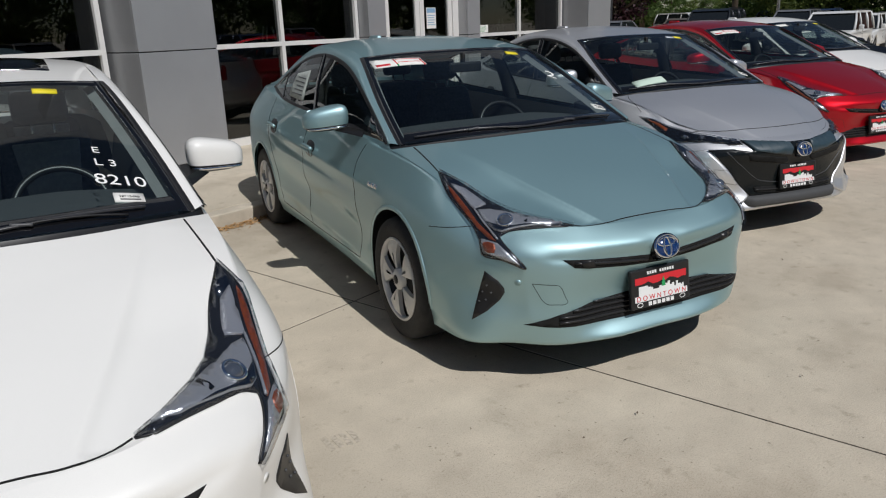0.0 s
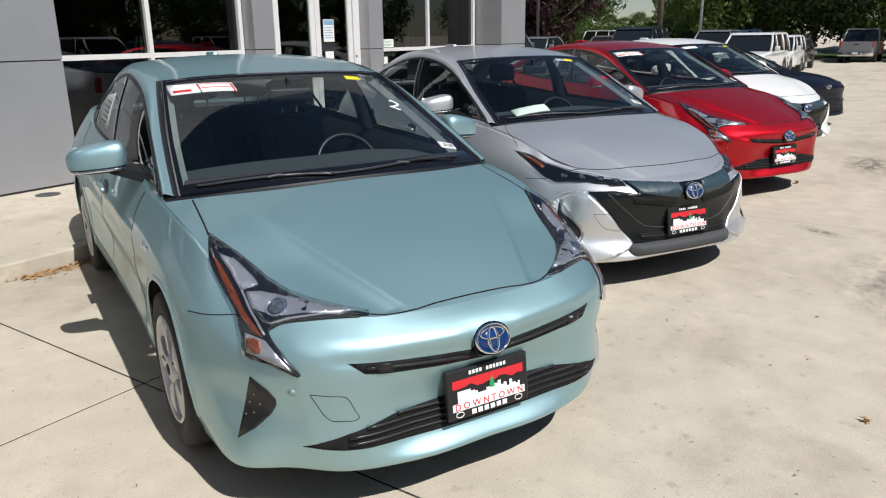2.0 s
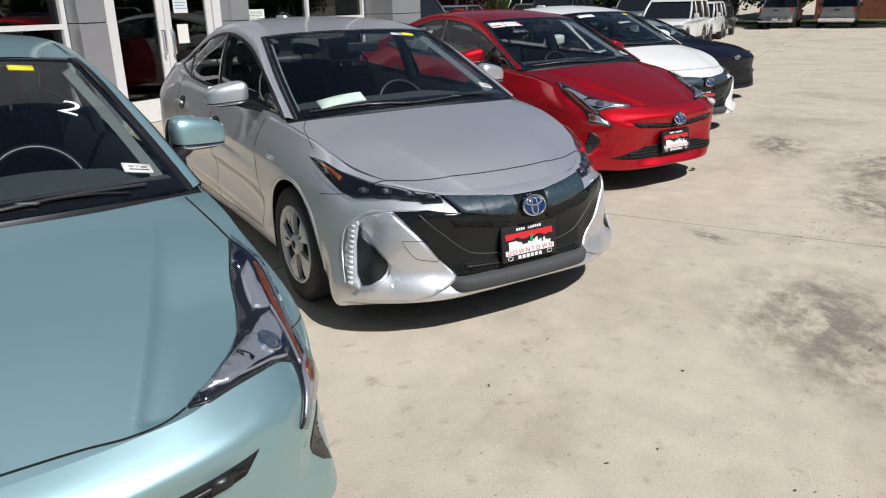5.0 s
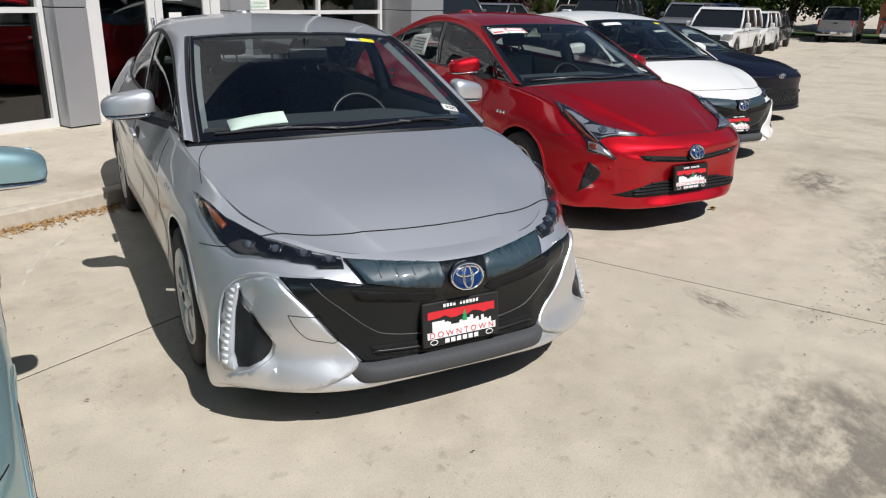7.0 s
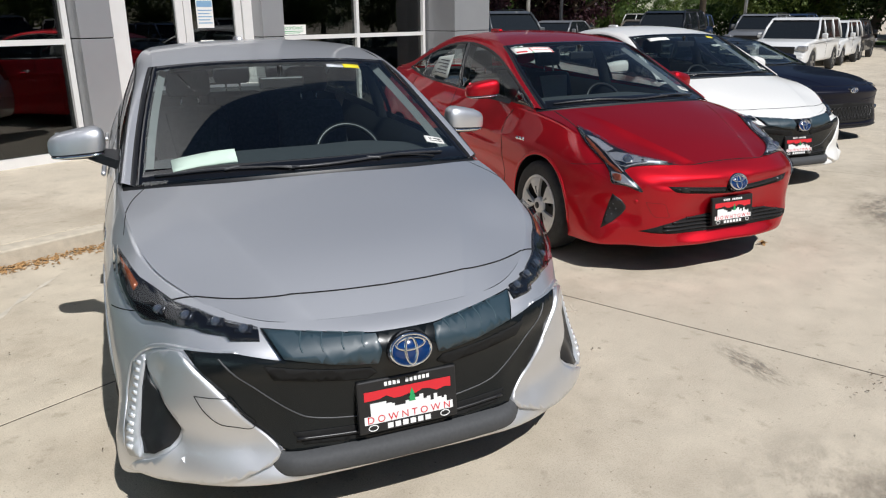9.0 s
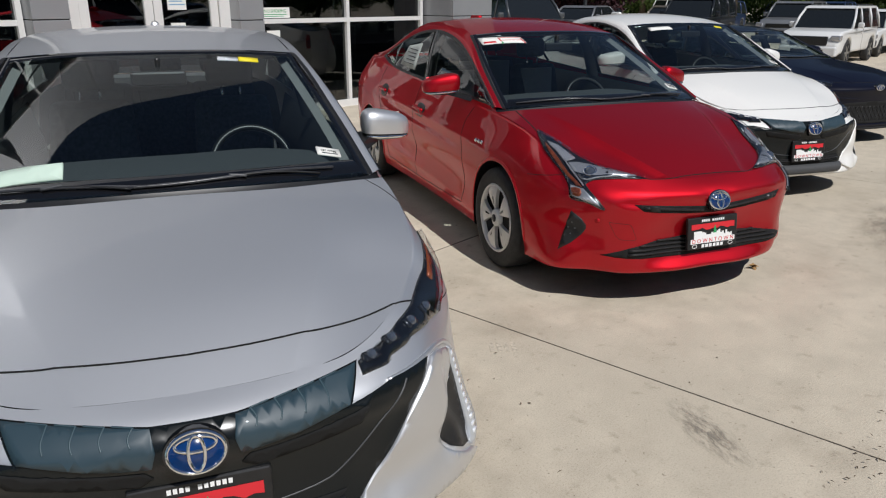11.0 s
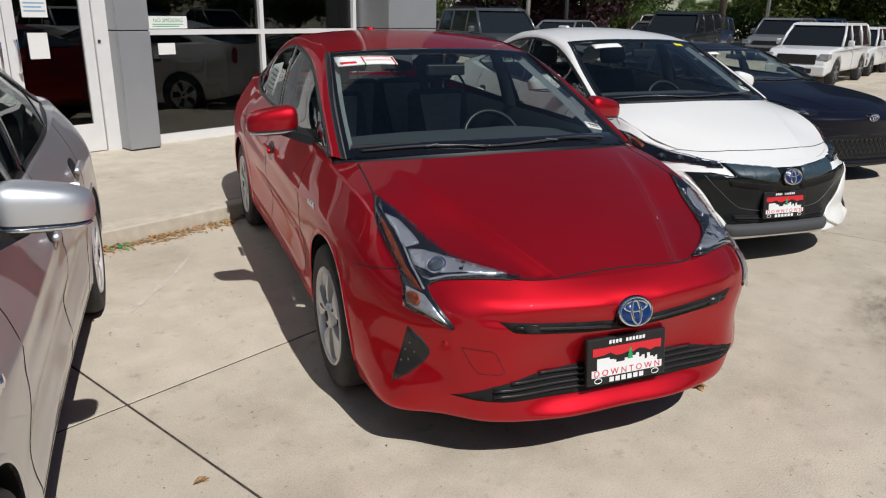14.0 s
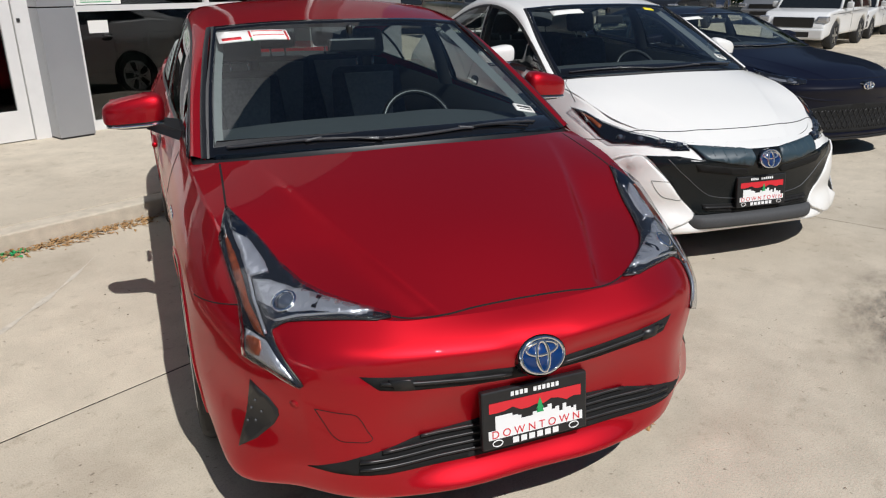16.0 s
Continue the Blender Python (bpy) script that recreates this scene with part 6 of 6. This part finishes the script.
for key, col in (("grey", (0.085, 0.09, 0.095)), ("dark", (0.02, 0.022, 0.026)), ("far_white", (0.72, 0.72, 0.71)), ("blue", (0.03, 0.06, 0.14)), ("truck", (0.22, 0.225, 0.235)), ("bronze", (0.16, 0.14, 0.11))):
    PAINT[key] = paint_material(key + "_far_paint", col, 0.35 if key != "far_white" else 0.0, 0.35)


def lot(x, y, turn):
    """A place on the far part of the lot, which lies a little lower."""
    return pose(x, y, ground_height(x, y) - 0.05, 0, 0, turn)


def leaf_material(name, a, b):
    m = material(name, a, 0.6, vary=0.0, scale=3.0, second=b)
    nt = m.node_tree
    p = nt.nodes["Principled BSDF"]
    geo = nt.nodes.new("ShaderNodeNewGeometry")
    mix = nt.nodes.new("ShaderNodeMix")
    mix.data_type = "RGBA"
    mix.inputs[6].default_value, mix.inputs[7].default_value = (*a, 1), (*b, 1)
    nt.links.new(geo.outputs["Random Per Island"], mix.inputs["Factor"])
    nt.links.new(mix.outputs[2], p.inputs["Base Color"])
    through_leaf = nt.nodes.new("ShaderNodeBsdfTranslucent")
    both = nt.nodes.new("ShaderNodeMixShader")
    both.inputs["Fac"].default_value = 0.40
    nt.links.new(mix.outputs[2], through_leaf.inputs["Color"])
    nt.links.new(p.outputs["BSDF"], both.inputs[1])
    nt.links.new(through_leaf.outputs["BSDF"], both.inputs[2])
    nt.links.new(both.outputs["Shader"], nt.nodes["Material Output"].inputs["Surface"])
    return m


LEAF = {
    "green": leaf_material("green_leaf", (0.045, 0.085, 0.018), (0.11, 0.17, 0.035)),
    "light": leaf_material("light_leaf", (0.09, 0.14, 0.025), (0.17, 0.22, 0.05)),
    "plum": leaf_material("plum_leaf", (0.022, 0.008, 0.012), (0.06, 0.018, 0.024)),
    "dark": leaf_material("dark_leaf", (0.018, 0.040, 0.010), (0.05, 0.085, 0.02)),
    "pine": leaf_material("pine_needle", (0.02, 0.045, 0.028), (0.05, 0.085, 0.055)),
}


def tree(at, height, spread, leaf, label, seed, shape="round", clumps=70, per=200, size=0.15, low=0.16):
    """A tapered trunk with limbs, and a crown of many small leaves in uneven clumps."""
    rnd = random.Random(seed)
    t = thing("tree", label, "tree", "trees round the lot", at)
    trunk_top = height * (0.48 if shape != "cone" else 0.9)
    lean = rnd.uniform(-0.3, 0.3)
    pts = [Vector((lean * (k / 6) ** 2, 0.2 * math.sin(k + seed), trunk_top * k / 6)) for k in range(7)]
    r = height * 0.026
    tube("trunk", pts, r, M["bark"], t, sides=10, taper=[1.25, 1.0, 0.9, 0.8, 0.72, 0.66, 0.55 if shape != "cone" else 0.15])
    centres = []
    for k in range(clumps):
        if shape == "cone":
            h = rnd.random() ** 0.8
            a, rr = rnd.uniform(0, 6.283), spread * (1 - h) * rnd.uniform(0.5, 1.0)
            centres.append(Vector((rr * math.cos(a), rr * math.sin(a), height * (0.10 + 0.9 * h))))
        else:
            a, u = rnd.uniform(0, 6.283), rnd.uniform(-1, 1)
            rr = spread * math.sqrt(max(0.05, 1 - u * u)) * rnd.uniform(0.45, 1.05)
            centres.append(Vector((rr * math.cos(a), rr * math.sin(a), height * (0.5 + low / 2) + u * height * (0.5 - low / 2) * rnd.uniform(0.85, 1.05))))
    if shape != "cone":
        for k, c in enumerate(centres[:9]):
            a = pts[-2 - (k % 3)]
            mid = a.lerp(c, 0.5) + Vector((0, 0, -0.2))
            tube("limb", [a, mid, c], r * 0.45, M["bark"], t, sides=6, taper=[1, 0.7, 0.25])
    verts, faces = [], []
    for c in centres:
        rad = spread * rnd.uniform(0.20, 0.36) * (0.7 if shape == "cone" else 1)
        for _ in range(per):
            d = Vector((rnd.gauss(0, 1), rnd.gauss(0, 1), rnd.gauss(0, 0.75)))
            d = d.normalized() * rad * rnd.random() ** 0.4
            p = c + d
            n = (d.normalized() + Vector((rnd.uniform(-.8, .8), rnd.uniform(-.8, .8), rnd.uniform(-.2, .9)))).normalized()
            u = n.orthogonal().normalized()
            u = u * math.cos(k := rnd.uniform(0, 6.283)) + n.cross(u) * math.sin(k)
            w = n.cross(u)
            s = size * rnd.uniform(0.6, 1.25)
            b = len(verts)
            verts += [p - u * s, p + w * s * 0.45, p + u * s, p - w * s * 0.45]
            faces.append((b, b + 1, b + 2, b + 3))
    link_mesh("crown", verts, faces, LEAF[leaf], t, smooth=False)
    return t


def prism(profile, half, belt=None, tuck=0.0, bevel=0.04, nose=0.0, length=1.0):
    """A side outline drawn out to both sides, narrowed above the belt and towards the ends, with soft edges."""
    bm = bmesh.new()
    ring = [bm.verts.new((-half, y, z)) for y, z in profile]
    f = bm.faces.new(ring)
    made = bmesh.ops.extrude_face_region(bm, geom=[f])
    for v in made["geom"]:
        if isinstance(v, bmesh.types.BMVert):
            v.co.x = half
    bmesh.ops.recalc_face_normals(bm, faces=bm.faces[:])
    for v in bm.verts:
        if belt is not None and v.co.z > belt:
            v.co.x *= 1 - tuck * (v.co.z - belt)
        e = min(v.co.y, length - v.co.y) / (0.12 * length)
        if nose and e < 1:
            v.co.x *= 1 - nose * (1 - e)
    bmesh.ops.bevel(bm, geom=bm.edges[:], offset=bevel, segments=2, affect="EDGES", profile=0.6)
    return bm


def far_wheel(host, x, y, r, s):
    n = 24
    verts, faces = [], []
    prof = [(r * 0.60, 0.10), (r * 0.66, 0.115), (r * 0.9, 0.115), (r, 0.085), (r, -0.1)]
    for k in range(n):
        a = 2 * math.pi * k / n
        verts += [(o, q * math.cos(a), q * math.sin(a)) for q, o in prof]
    m = len(prof)
    for k in range(n):
        for j in range(m - 1):
            faces.append((k * m + j, k * m + j + 1, ((k + 1) % n) * m + j + 1, ((k + 1) % n) * m + j))
    w = link_mesh("tyre", verts, faces, M["rubber"], host)
    w.location, w.scale = (x, y, r), (s, 1, 1)
    bm = bmesh.new()
    for k in range(6):
        a = k * math.pi / 3
        m4 = Matrix.Rotation(a, 4, "X")
        bmesh.ops.create_cube(bm, size=1.0, matrix=m4 @ Matrix.LocRotScale((0.095, r * 0.32, 0), None, (0.03, r * 0.6, r * 0.17)))
    part("rim", bm, M["rim"], w)
    bm = bmesh.new()
    bmesh.ops.create_circle(bm, cap_ends=True, segments=20, radius=r * 0.62, matrix=Matrix.Translation((0.055, 0, 0)) @ Matrix.Rotation(math.pi / 2, 4, "Y"))
    part("rim_well", bm, M["rim_dark"], w)


def vehicle(kind, paint, label, at):
    """A plain road vehicle, nose at y = 0: an SUV, a crossover, a van or a pickup."""
    car = thing("truck" if kind == "pickup" else kind, label, "pickup truck" if kind == "pickup" else "car", "vehicles in the lot", at)
    p = PAINT[paint]
    L, W, H, belt, hood, r = {"suv": (4.8, 0.95, 1.80, 1.10, 1.12, 0.39), "crossover": (4.6, 0.92, 1.66, 1.02, 1.0, 0.35), "van": (5.1, 0.98, 1.75, 1.05, 1.0, 0.35), "pickup": (5.8, 1.0, 1.93, 1.18, 1.18, 0.41), "sedan": (4.8, 0.90, 1.45, 0.92, 0.90, 0.33)}[kind]
    w0, w1 = L * 0.19, L * 0.79
    cowl, roof0 = L * 0.27, L * 0.40
    roof1 = {"suv": L * 0.93, "crossover": L * 0.90, "van": L * 0.94, "pickup": L * 0.60, "sedan": L * 0.70}[kind]
    tail = {"pickup": L * 0.66, "sedan": L * 0.86}.get(kind, L * 0.985)
    ar = r + 0.06

    def arch(c):
        return [(c + ar * math.cos(a), r + ar * math.sin(a)) for a in np.linspace(math.pi, 0, 7)]
    low = 0.30 if kind != "sedan" else 0.2
    outline = [(0.06, low)] + arch(w0) + arch(w1) + [(L - 0.05, low + 0.05), (L, low + 0.35), (L - 0.02, belt + 0.02), (L * 0.6, belt + 0.02), (cowl, belt), (cowl - 0.1, hood), (0.35, hood - 0.08), (0.10, hood - 0.22), (0.0, 0.62)]
    part("body", prism(outline, W, None, 0, 0.075, 0.12, L), p, car, smooth=True)
    glass = [(cowl - 0.02, belt), (roof0, H - 0.05), (roof1 - 0.05, H - 0.05), (tail, belt)]
    part("cabin_glass", prism(glass, W * 0.95, belt, 0.22, 0.03), M["far_glass"], car)
    roof = [(roof0 - 0.12, H - 0.085), (roof0 + 0.15, H), (roof1 - 0.2, H), (roof1 + 0.03, H - 0.085)]
    part("roof", prism(roof, W * 0.83, None, 0, 0.03), p, car)
    for s in (1, -1):
        for y0, y1 in ((cowl, roof0 - 0.02), (L * 0.50, L * 0.50), *(((L * 0.74, L * 0.73), (tail - 0.08, roof1 - 0.06)) if kind not in ("pickup", "sedan") else ((tail - 0.04, roof1),))):
            tube("pillar", [(s * W * 0.935, y0, belt), (s * W * 0.89, (y0 + y1) / 2, (belt + H) / 2), (s * W * 0.80, y1, H - 0.06)], 0.03 if y0 == L * 0.50 else 0.042, p, car, sides=6)
        for c in (w0, w1):
            far_wheel(car, s * (W - 0.13), c, r, s)
        part("headlight", boxes((s * W * 0.84 - 0.17, s * W * 0.84 + 0.11, 0.02, 0.30, hood - 0.34, hood - 0.19), bevel=0.03), M["lamp_silver"], car)
        part("tail_lamp", boxes((s * W * 0.80 - 0.07, s * W * 0.80 + 0.06, L - 0.10, L + 0.006, belt - 0.28, belt + 0.05), bevel=0.02), M["tail"], car)
        part("mirror", boxes((s * (W + 0.10) - 0.09, s * (W + 0.10) + 0.09, cowl + 0.25, cowl + 0.36, belt + 0.02, belt + 0.20), bevel=0.04), p, car)
        part("door_gap", boxes((s * W - 0.002, s * W + 0.003, L * 0.50 - 0.006, L * 0.50 + 0.006, 0.45, belt)), M["gap"], car)
        part("door_handle", boxes((s * W - 0.005, s * W + 0.03, L * 0.46, L * 0.49, belt - 0.14, belt - 0.10), bevel=0.01), p, car)
    part("grille", boxes((-W * 0.58, W * 0.58, -0.01, 0.12, 0.62, hood - 0.22), bevel=0.03), M["black"], car)
    part("front_bumper", boxes((-W * 0.90, W * 0.90, -0.05, 0.20, low, 0.60), bevel=0.05), M["grey_plastic"] if kind == "pickup" else p, car)
    part("lower_intake", boxes((-W * 0.52, W * 0.52, -0.055, 0.10, low + 0.06, 0.52), bevel=0.02), M["black"], car)
    part("rear_bumper", boxes((-W * 0.92, W * 0.92, L - 0.12, L + 0.08, low + 0.12, low + 0.34), bevel=0.04), M["chrome"] if kind == "pickup" else M["grey_plastic"], car)
    part("plate_bar", boxes((-0.15, 0.15, L + 0.081, L + 0.086, low + 0.2, low + 0.31)), M["white_print"], car)
    if kind == "pickup":
        part("bed_inside", boxes((-W * 0.86, W * 0.86, tail + 0.06, L - 0.1, belt - 0.02, belt + 0.026)), M["gap"], car)
        part("tailgate", boxes((-W * 0.80, W * 0.80, L - 0.03, L + 0.015, 0.72, belt), bevel=0.015), p, car)
        part("tailgate_handle", boxes((-0.12, 0.12, L + 0.015, L + 0.03, belt - 0.16, belt - 0.09), bevel=0.005), M["black"], car)
    elif kind in ("suv", "crossover"):
        for s in (1, -1):
            tube("roof_rack", [(s * W * 0.72, roof0 + 0.2, H - 0.02), (s * W * 0.72, roof0 + 0.3, H + 0.04), (s * W * 0.72, roof1 - 0.4, H + 0.04), (s * W * 0.72, roof1 - 0.3, H - 0.02)], 0.016, M["black"], car, sides=6)
    return car


vehicle("suv", "far_white", "white four-wheel-drive wagon with a black grille and roof rack", lot(31.2, 8.15, -91))
vehicle("crossover", "far_white", "cream white crossover parked behind the white wagon", lot(36.4, 8.2, -90))
vehicle("crossover", "dark", "dark grey crossover seen from behind with red tail lamps", lot(45.3, 8.4, 91))
grey_wagon = vehicle("suv", "grey", "dark grey wagon with a green sunshade in its windscreen", lot(24.6, 13.2, -28))
truck = vehicle("pickup", "truck", "grey pickup truck with a chrome rear bumper", lot(56.6, 6.25, 90))
copy_thing(truck, lot(56.9, 3.15, 90))
jeep = vehicle("suv", "dark", "black boxy wagon parked in the back row", lot(31.8, 12.9, -85))
van = vehicle("van", "far_white", "white passenger van parked at the back of the lot", lot(52, 19, -20))
sedan = vehicle("sedan", "bronze", "bronze sedan parked at the back of the lot", lot(37.0, 16.2, -84))
blue_suv = vehicle("crossover", "blue", "dark blue crossover parked at the back of the lot", lot(44.0, 16.8, -86))
vehicle("crossover", "truck", "silver grey crossover parked in the back row", lot(38.6, 11.4, -88))
silver_sedan = vehicle("sedan", "truck", "silver grey sedan parked at the back of the lot", lot(31.5, 17.6, -84))
for k, (ob, x, y, a) in enumerate(((sedan, 27.0, 18.6, -40), (silver_sedan, 33.0, 21.5, -80), (van, 44.0, 25.0, -28), (blue_suv, 38.5, 23.0, -28), (sedan, 50.0, 24.5, -28), (silver_sedan, 56.5, 20.5, -28),
                                   (jeep, 58.0, 12.5, -60), (blue_suv, 62.0, 16.5, -40), (blue_suv, 45.5, 11.8, -88), (van, 61.0, 23.0, -28), (sedan, 51.0, 12.3, -88))):
    copy_thing(ob, lot(x, y, a))
# the rows across the lane, which the shop windows mirror
for k, (ob, x, y, a) in enumerate(((jeep, -6.5, -11.5, 180), (sedan, -3.2, -11.8, 180), (van, 0.2, -11.6, 180), (blue_suv, 3.6, -11.7, 180), (silver_sedan, 7.0, -11.6, 180), (grey_wagon, 10.3, -11.8, 180),
                                   (sedan, 13.6, -11.5, 180), (jeep, 17.0, -11.7, 180), (van, 20.6, -11.6, 180), (blue_suv, 24.0, -11.8, 180), (truck, 27.4, -11.6, 180))):
    copy_thing(ob, lot(x, y, a))


def stage(x, y):
    return pose(x, y, ground_height(x, y) - 0.06, 0, 0, 57 * x % 360)


plum = tree(stage(43.3, 24.6), 7.5, 3.0, "plum", "dark red plum tree at the edge of the lot", 3)
green = tree(stage(58.5, 27.5), 9.0, 3.8, "green", "leafy green tree at the edge of the lot", 4)
light = tree(stage(55.0, 15.2), 8.0, 3.2, "light", "light green tree with an airy crown", 5, per=150)
pine = tree(stage(63.1, 15.6), 10.5, 2.6, "pine", "dark blue-green conifer at the edge of the lot", 6, shape="cone", clumps=60)
big = tree(stage(57.5, 9.6), 11.5, 5.6, "dark", "large shade tree with a thick trunk", 8, clumps=120, per=260, size=0.16, low=0.17)
for ob, x, y in ((plum, 44.0, 22.6), (plum, 40.5, 27.0), (green, 66, 30), (light, 61, 17.2), (light, 58, 13.0), (green, 75, 36), (green, 84, 25.5), (light, 78, 22), (green, 92, 47), (light, 95, 30), (green, 70, 42), (green, 88, 20),
                 (light, 67, 19), (green, 60, 38), (light, 50, 36), (green, 44, 40), (green, 72, 9), (light, 66, 6.5), (green, 100, 22), (green, 30, 45), (light, 22, 44),
                 (green, -12, -34), (light, -4, -37), (green, 5, -33), (green, 13, -38), (light, 21, -34), (green, 30, -36), (green, 40, -32), (light, 52, -28), (green, 62, -20), (green, -22, -28), (light, -30, -14), (green, -33, 2)):
    copy_thing(ob, stage(x, y))
# added tree, out of view, placed so its shadow covers the pickups
copy_thing(big, stage(55.5, -1.6))
for k in range(16):
    copy_thing((green, light)[k % 2], stage(-26 + 5.3 * k, -25 - 2.5 * (k % 3)))
for k in range(9):
    copy_thing((light, green)[k % 2], stage(104 + 3 * (k % 4), 36 + 3.4 * k) @ Matrix.Diagonal((0.5, 0.5, 0.45, 1)))


def hedge(points, height, thick, count, seed, label):
    """A long hedge of many leaves between the given corners."""
    rnd = random.Random(seed)
    verts, faces = [], []
    for _ in range(count):
        k = rnd.randrange(len(points) - 1)
        f = rnd.random()
        x = points[k][0] * (1 - f) + points[k + 1][0] * f + rnd.gauss(0, thick * 0.4)
        y = points[k][1] * (1 - f) + points[k + 1][1] * f + rnd.gauss(0, thick * 0.4)
        top = height * (0.75 + 0.25 * math.sin(0.9 * x + 1.3 * y) * math.sin(0.37 * y))
        p = Vector((x, y, ground_height(x, y) - 0.05 + top * rnd.random() ** 0.7))
        n = Vector((rnd.uniform(-1, 1), rnd.uniform(-1, 1), rnd.uniform(-0.2, 1))).normalized()
        u = n.orthogonal().normalized()
        w = n.cross(u)
        s = rnd.uniform(0.09, 0.19)
        b = len(verts)
        verts += [p - u * s, p + w * s * 0.5, p + u * s, p - w * s * 0.5]
        faces.append((b, b + 1, b + 2, b + 3))
    return tagged(link_mesh("hedge", verts, faces, LEAF["green"], smooth=False), label, "hedge", kind="stuff")


hedge(((66, 12), (68, 20), (64, 30), (54, 40), (40, 44), (24, 46)), 2.6, 2.0, 40000, 31, "dense green hedge along the far edge of the lot")


def pole(at, height, label, mat, r=0.07, arm=True):
    t = thing("lamp_post" if arm else "utility_pole", label, "pole", "", at)
    tube("post", [(0, 0, 0), (0, 0, height * 0.5), (0, 0, height)], r, mat, t, sides=12, taper=[1.1, 1.0, 0.75])
    if arm:
        part("base", boxes((-0.22, 0.22, -0.22, 0.22, 0, 0.5), bevel=0.03), M["kerb"], t)
        tube("arm", [(0, 0, height - 0.1), (0.5, 0, height + 0.1), (1.1, 0, height + 0.1)], r * 0.5, mat, t, sides=8)
        part("lamp_head", boxes((0.8, 1.4, -0.15, 0.15, height + 0.02, height + 0.16), bevel=0.03), M["grey_plastic"], t)
    return t


pole(stage(30.6, 17.4), 8.0, "tall grey steel lamp post", M["pole"])
pole(stage(34.4, 18.1), 8.0, "tall dark steel lamp post", M["grey_plastic"])
pole(stage(43.0, 12.9), 8.5, "tall grey steel lamp post", M["pole"])
pole(stage(46.6, 16.3), 11.0, "brown wooden utility pole", M["bark"], 0.16, False)


def building(name, label, x0, x1, y0, y1, h, mat, face, rows, cols):
    """A plain block with a parapet and recessed windows on one face."""
    b = thing(name, label, "building")
    part("wall", boxes((x0, x1, y0, y1, -0.6, h)), mat, b)
    part("parapet", boxes((x0 - 0.15, x1 + 0.15, y0 - 0.15, y1 + 0.15, h, h + 0.35)), M["stucco"], b)
    for r in range(rows):
        for c in range(cols):
            z = 1.1 + r * 3.2
            if face == "-x":
                yy = y0 + (y1 - y0) * (c + 0.5) / cols
                w = part("window", boxes((x0 - 0.05, x0 + 0.02, yy - 0.8, yy + 0.8, z, z + 1.5)), M["far_glass"], b)
                part("frame", boxes((x0 - 0.08, x0 - 0.05, yy - 0.86, yy + 0.86, z - 0.08, z), (x0 - 0.08, x0 - 0.05, yy - 0.04, yy + 0.04, z, z + 1.5)), M["alu"], w)
            else:
                xx = x0 + (x1 - x0) * (c + 0.5) / cols
                w = part("window", boxes((xx - 0.8, xx + 0.8, y0 - 0.05, y0 + 0.02, z, z + 1.5)), M["far_glass"], b)
                part("frame", boxes((xx - 0.86, xx + 0.86, y0 - 0.08, y0 - 0.05, z - 0.08, z), (xx - 0.04, xx + 0.04, y0 - 0.08, y0 - 0.05, z, z + 1.5)), M["alu"], w)
    return b


building("brick_building", "red brick building behind the pickup trucks", 66, 84, -16, 5.2, 8.0, M["brick"], "-x", 2, 5)
building("white_building", "low white building behind the plum trees", 60, 80, 50, 60, 4.0, M["stucco"], "-y", 1, 5)
lawn = part("lawn", boxes((59.5, 66, -8, 30, -0.5, -0.20), bevel=0.02), M["lawn"])
tagged(lawn, "strip of green lawn behind a kerb", "lawn", kind="structure")
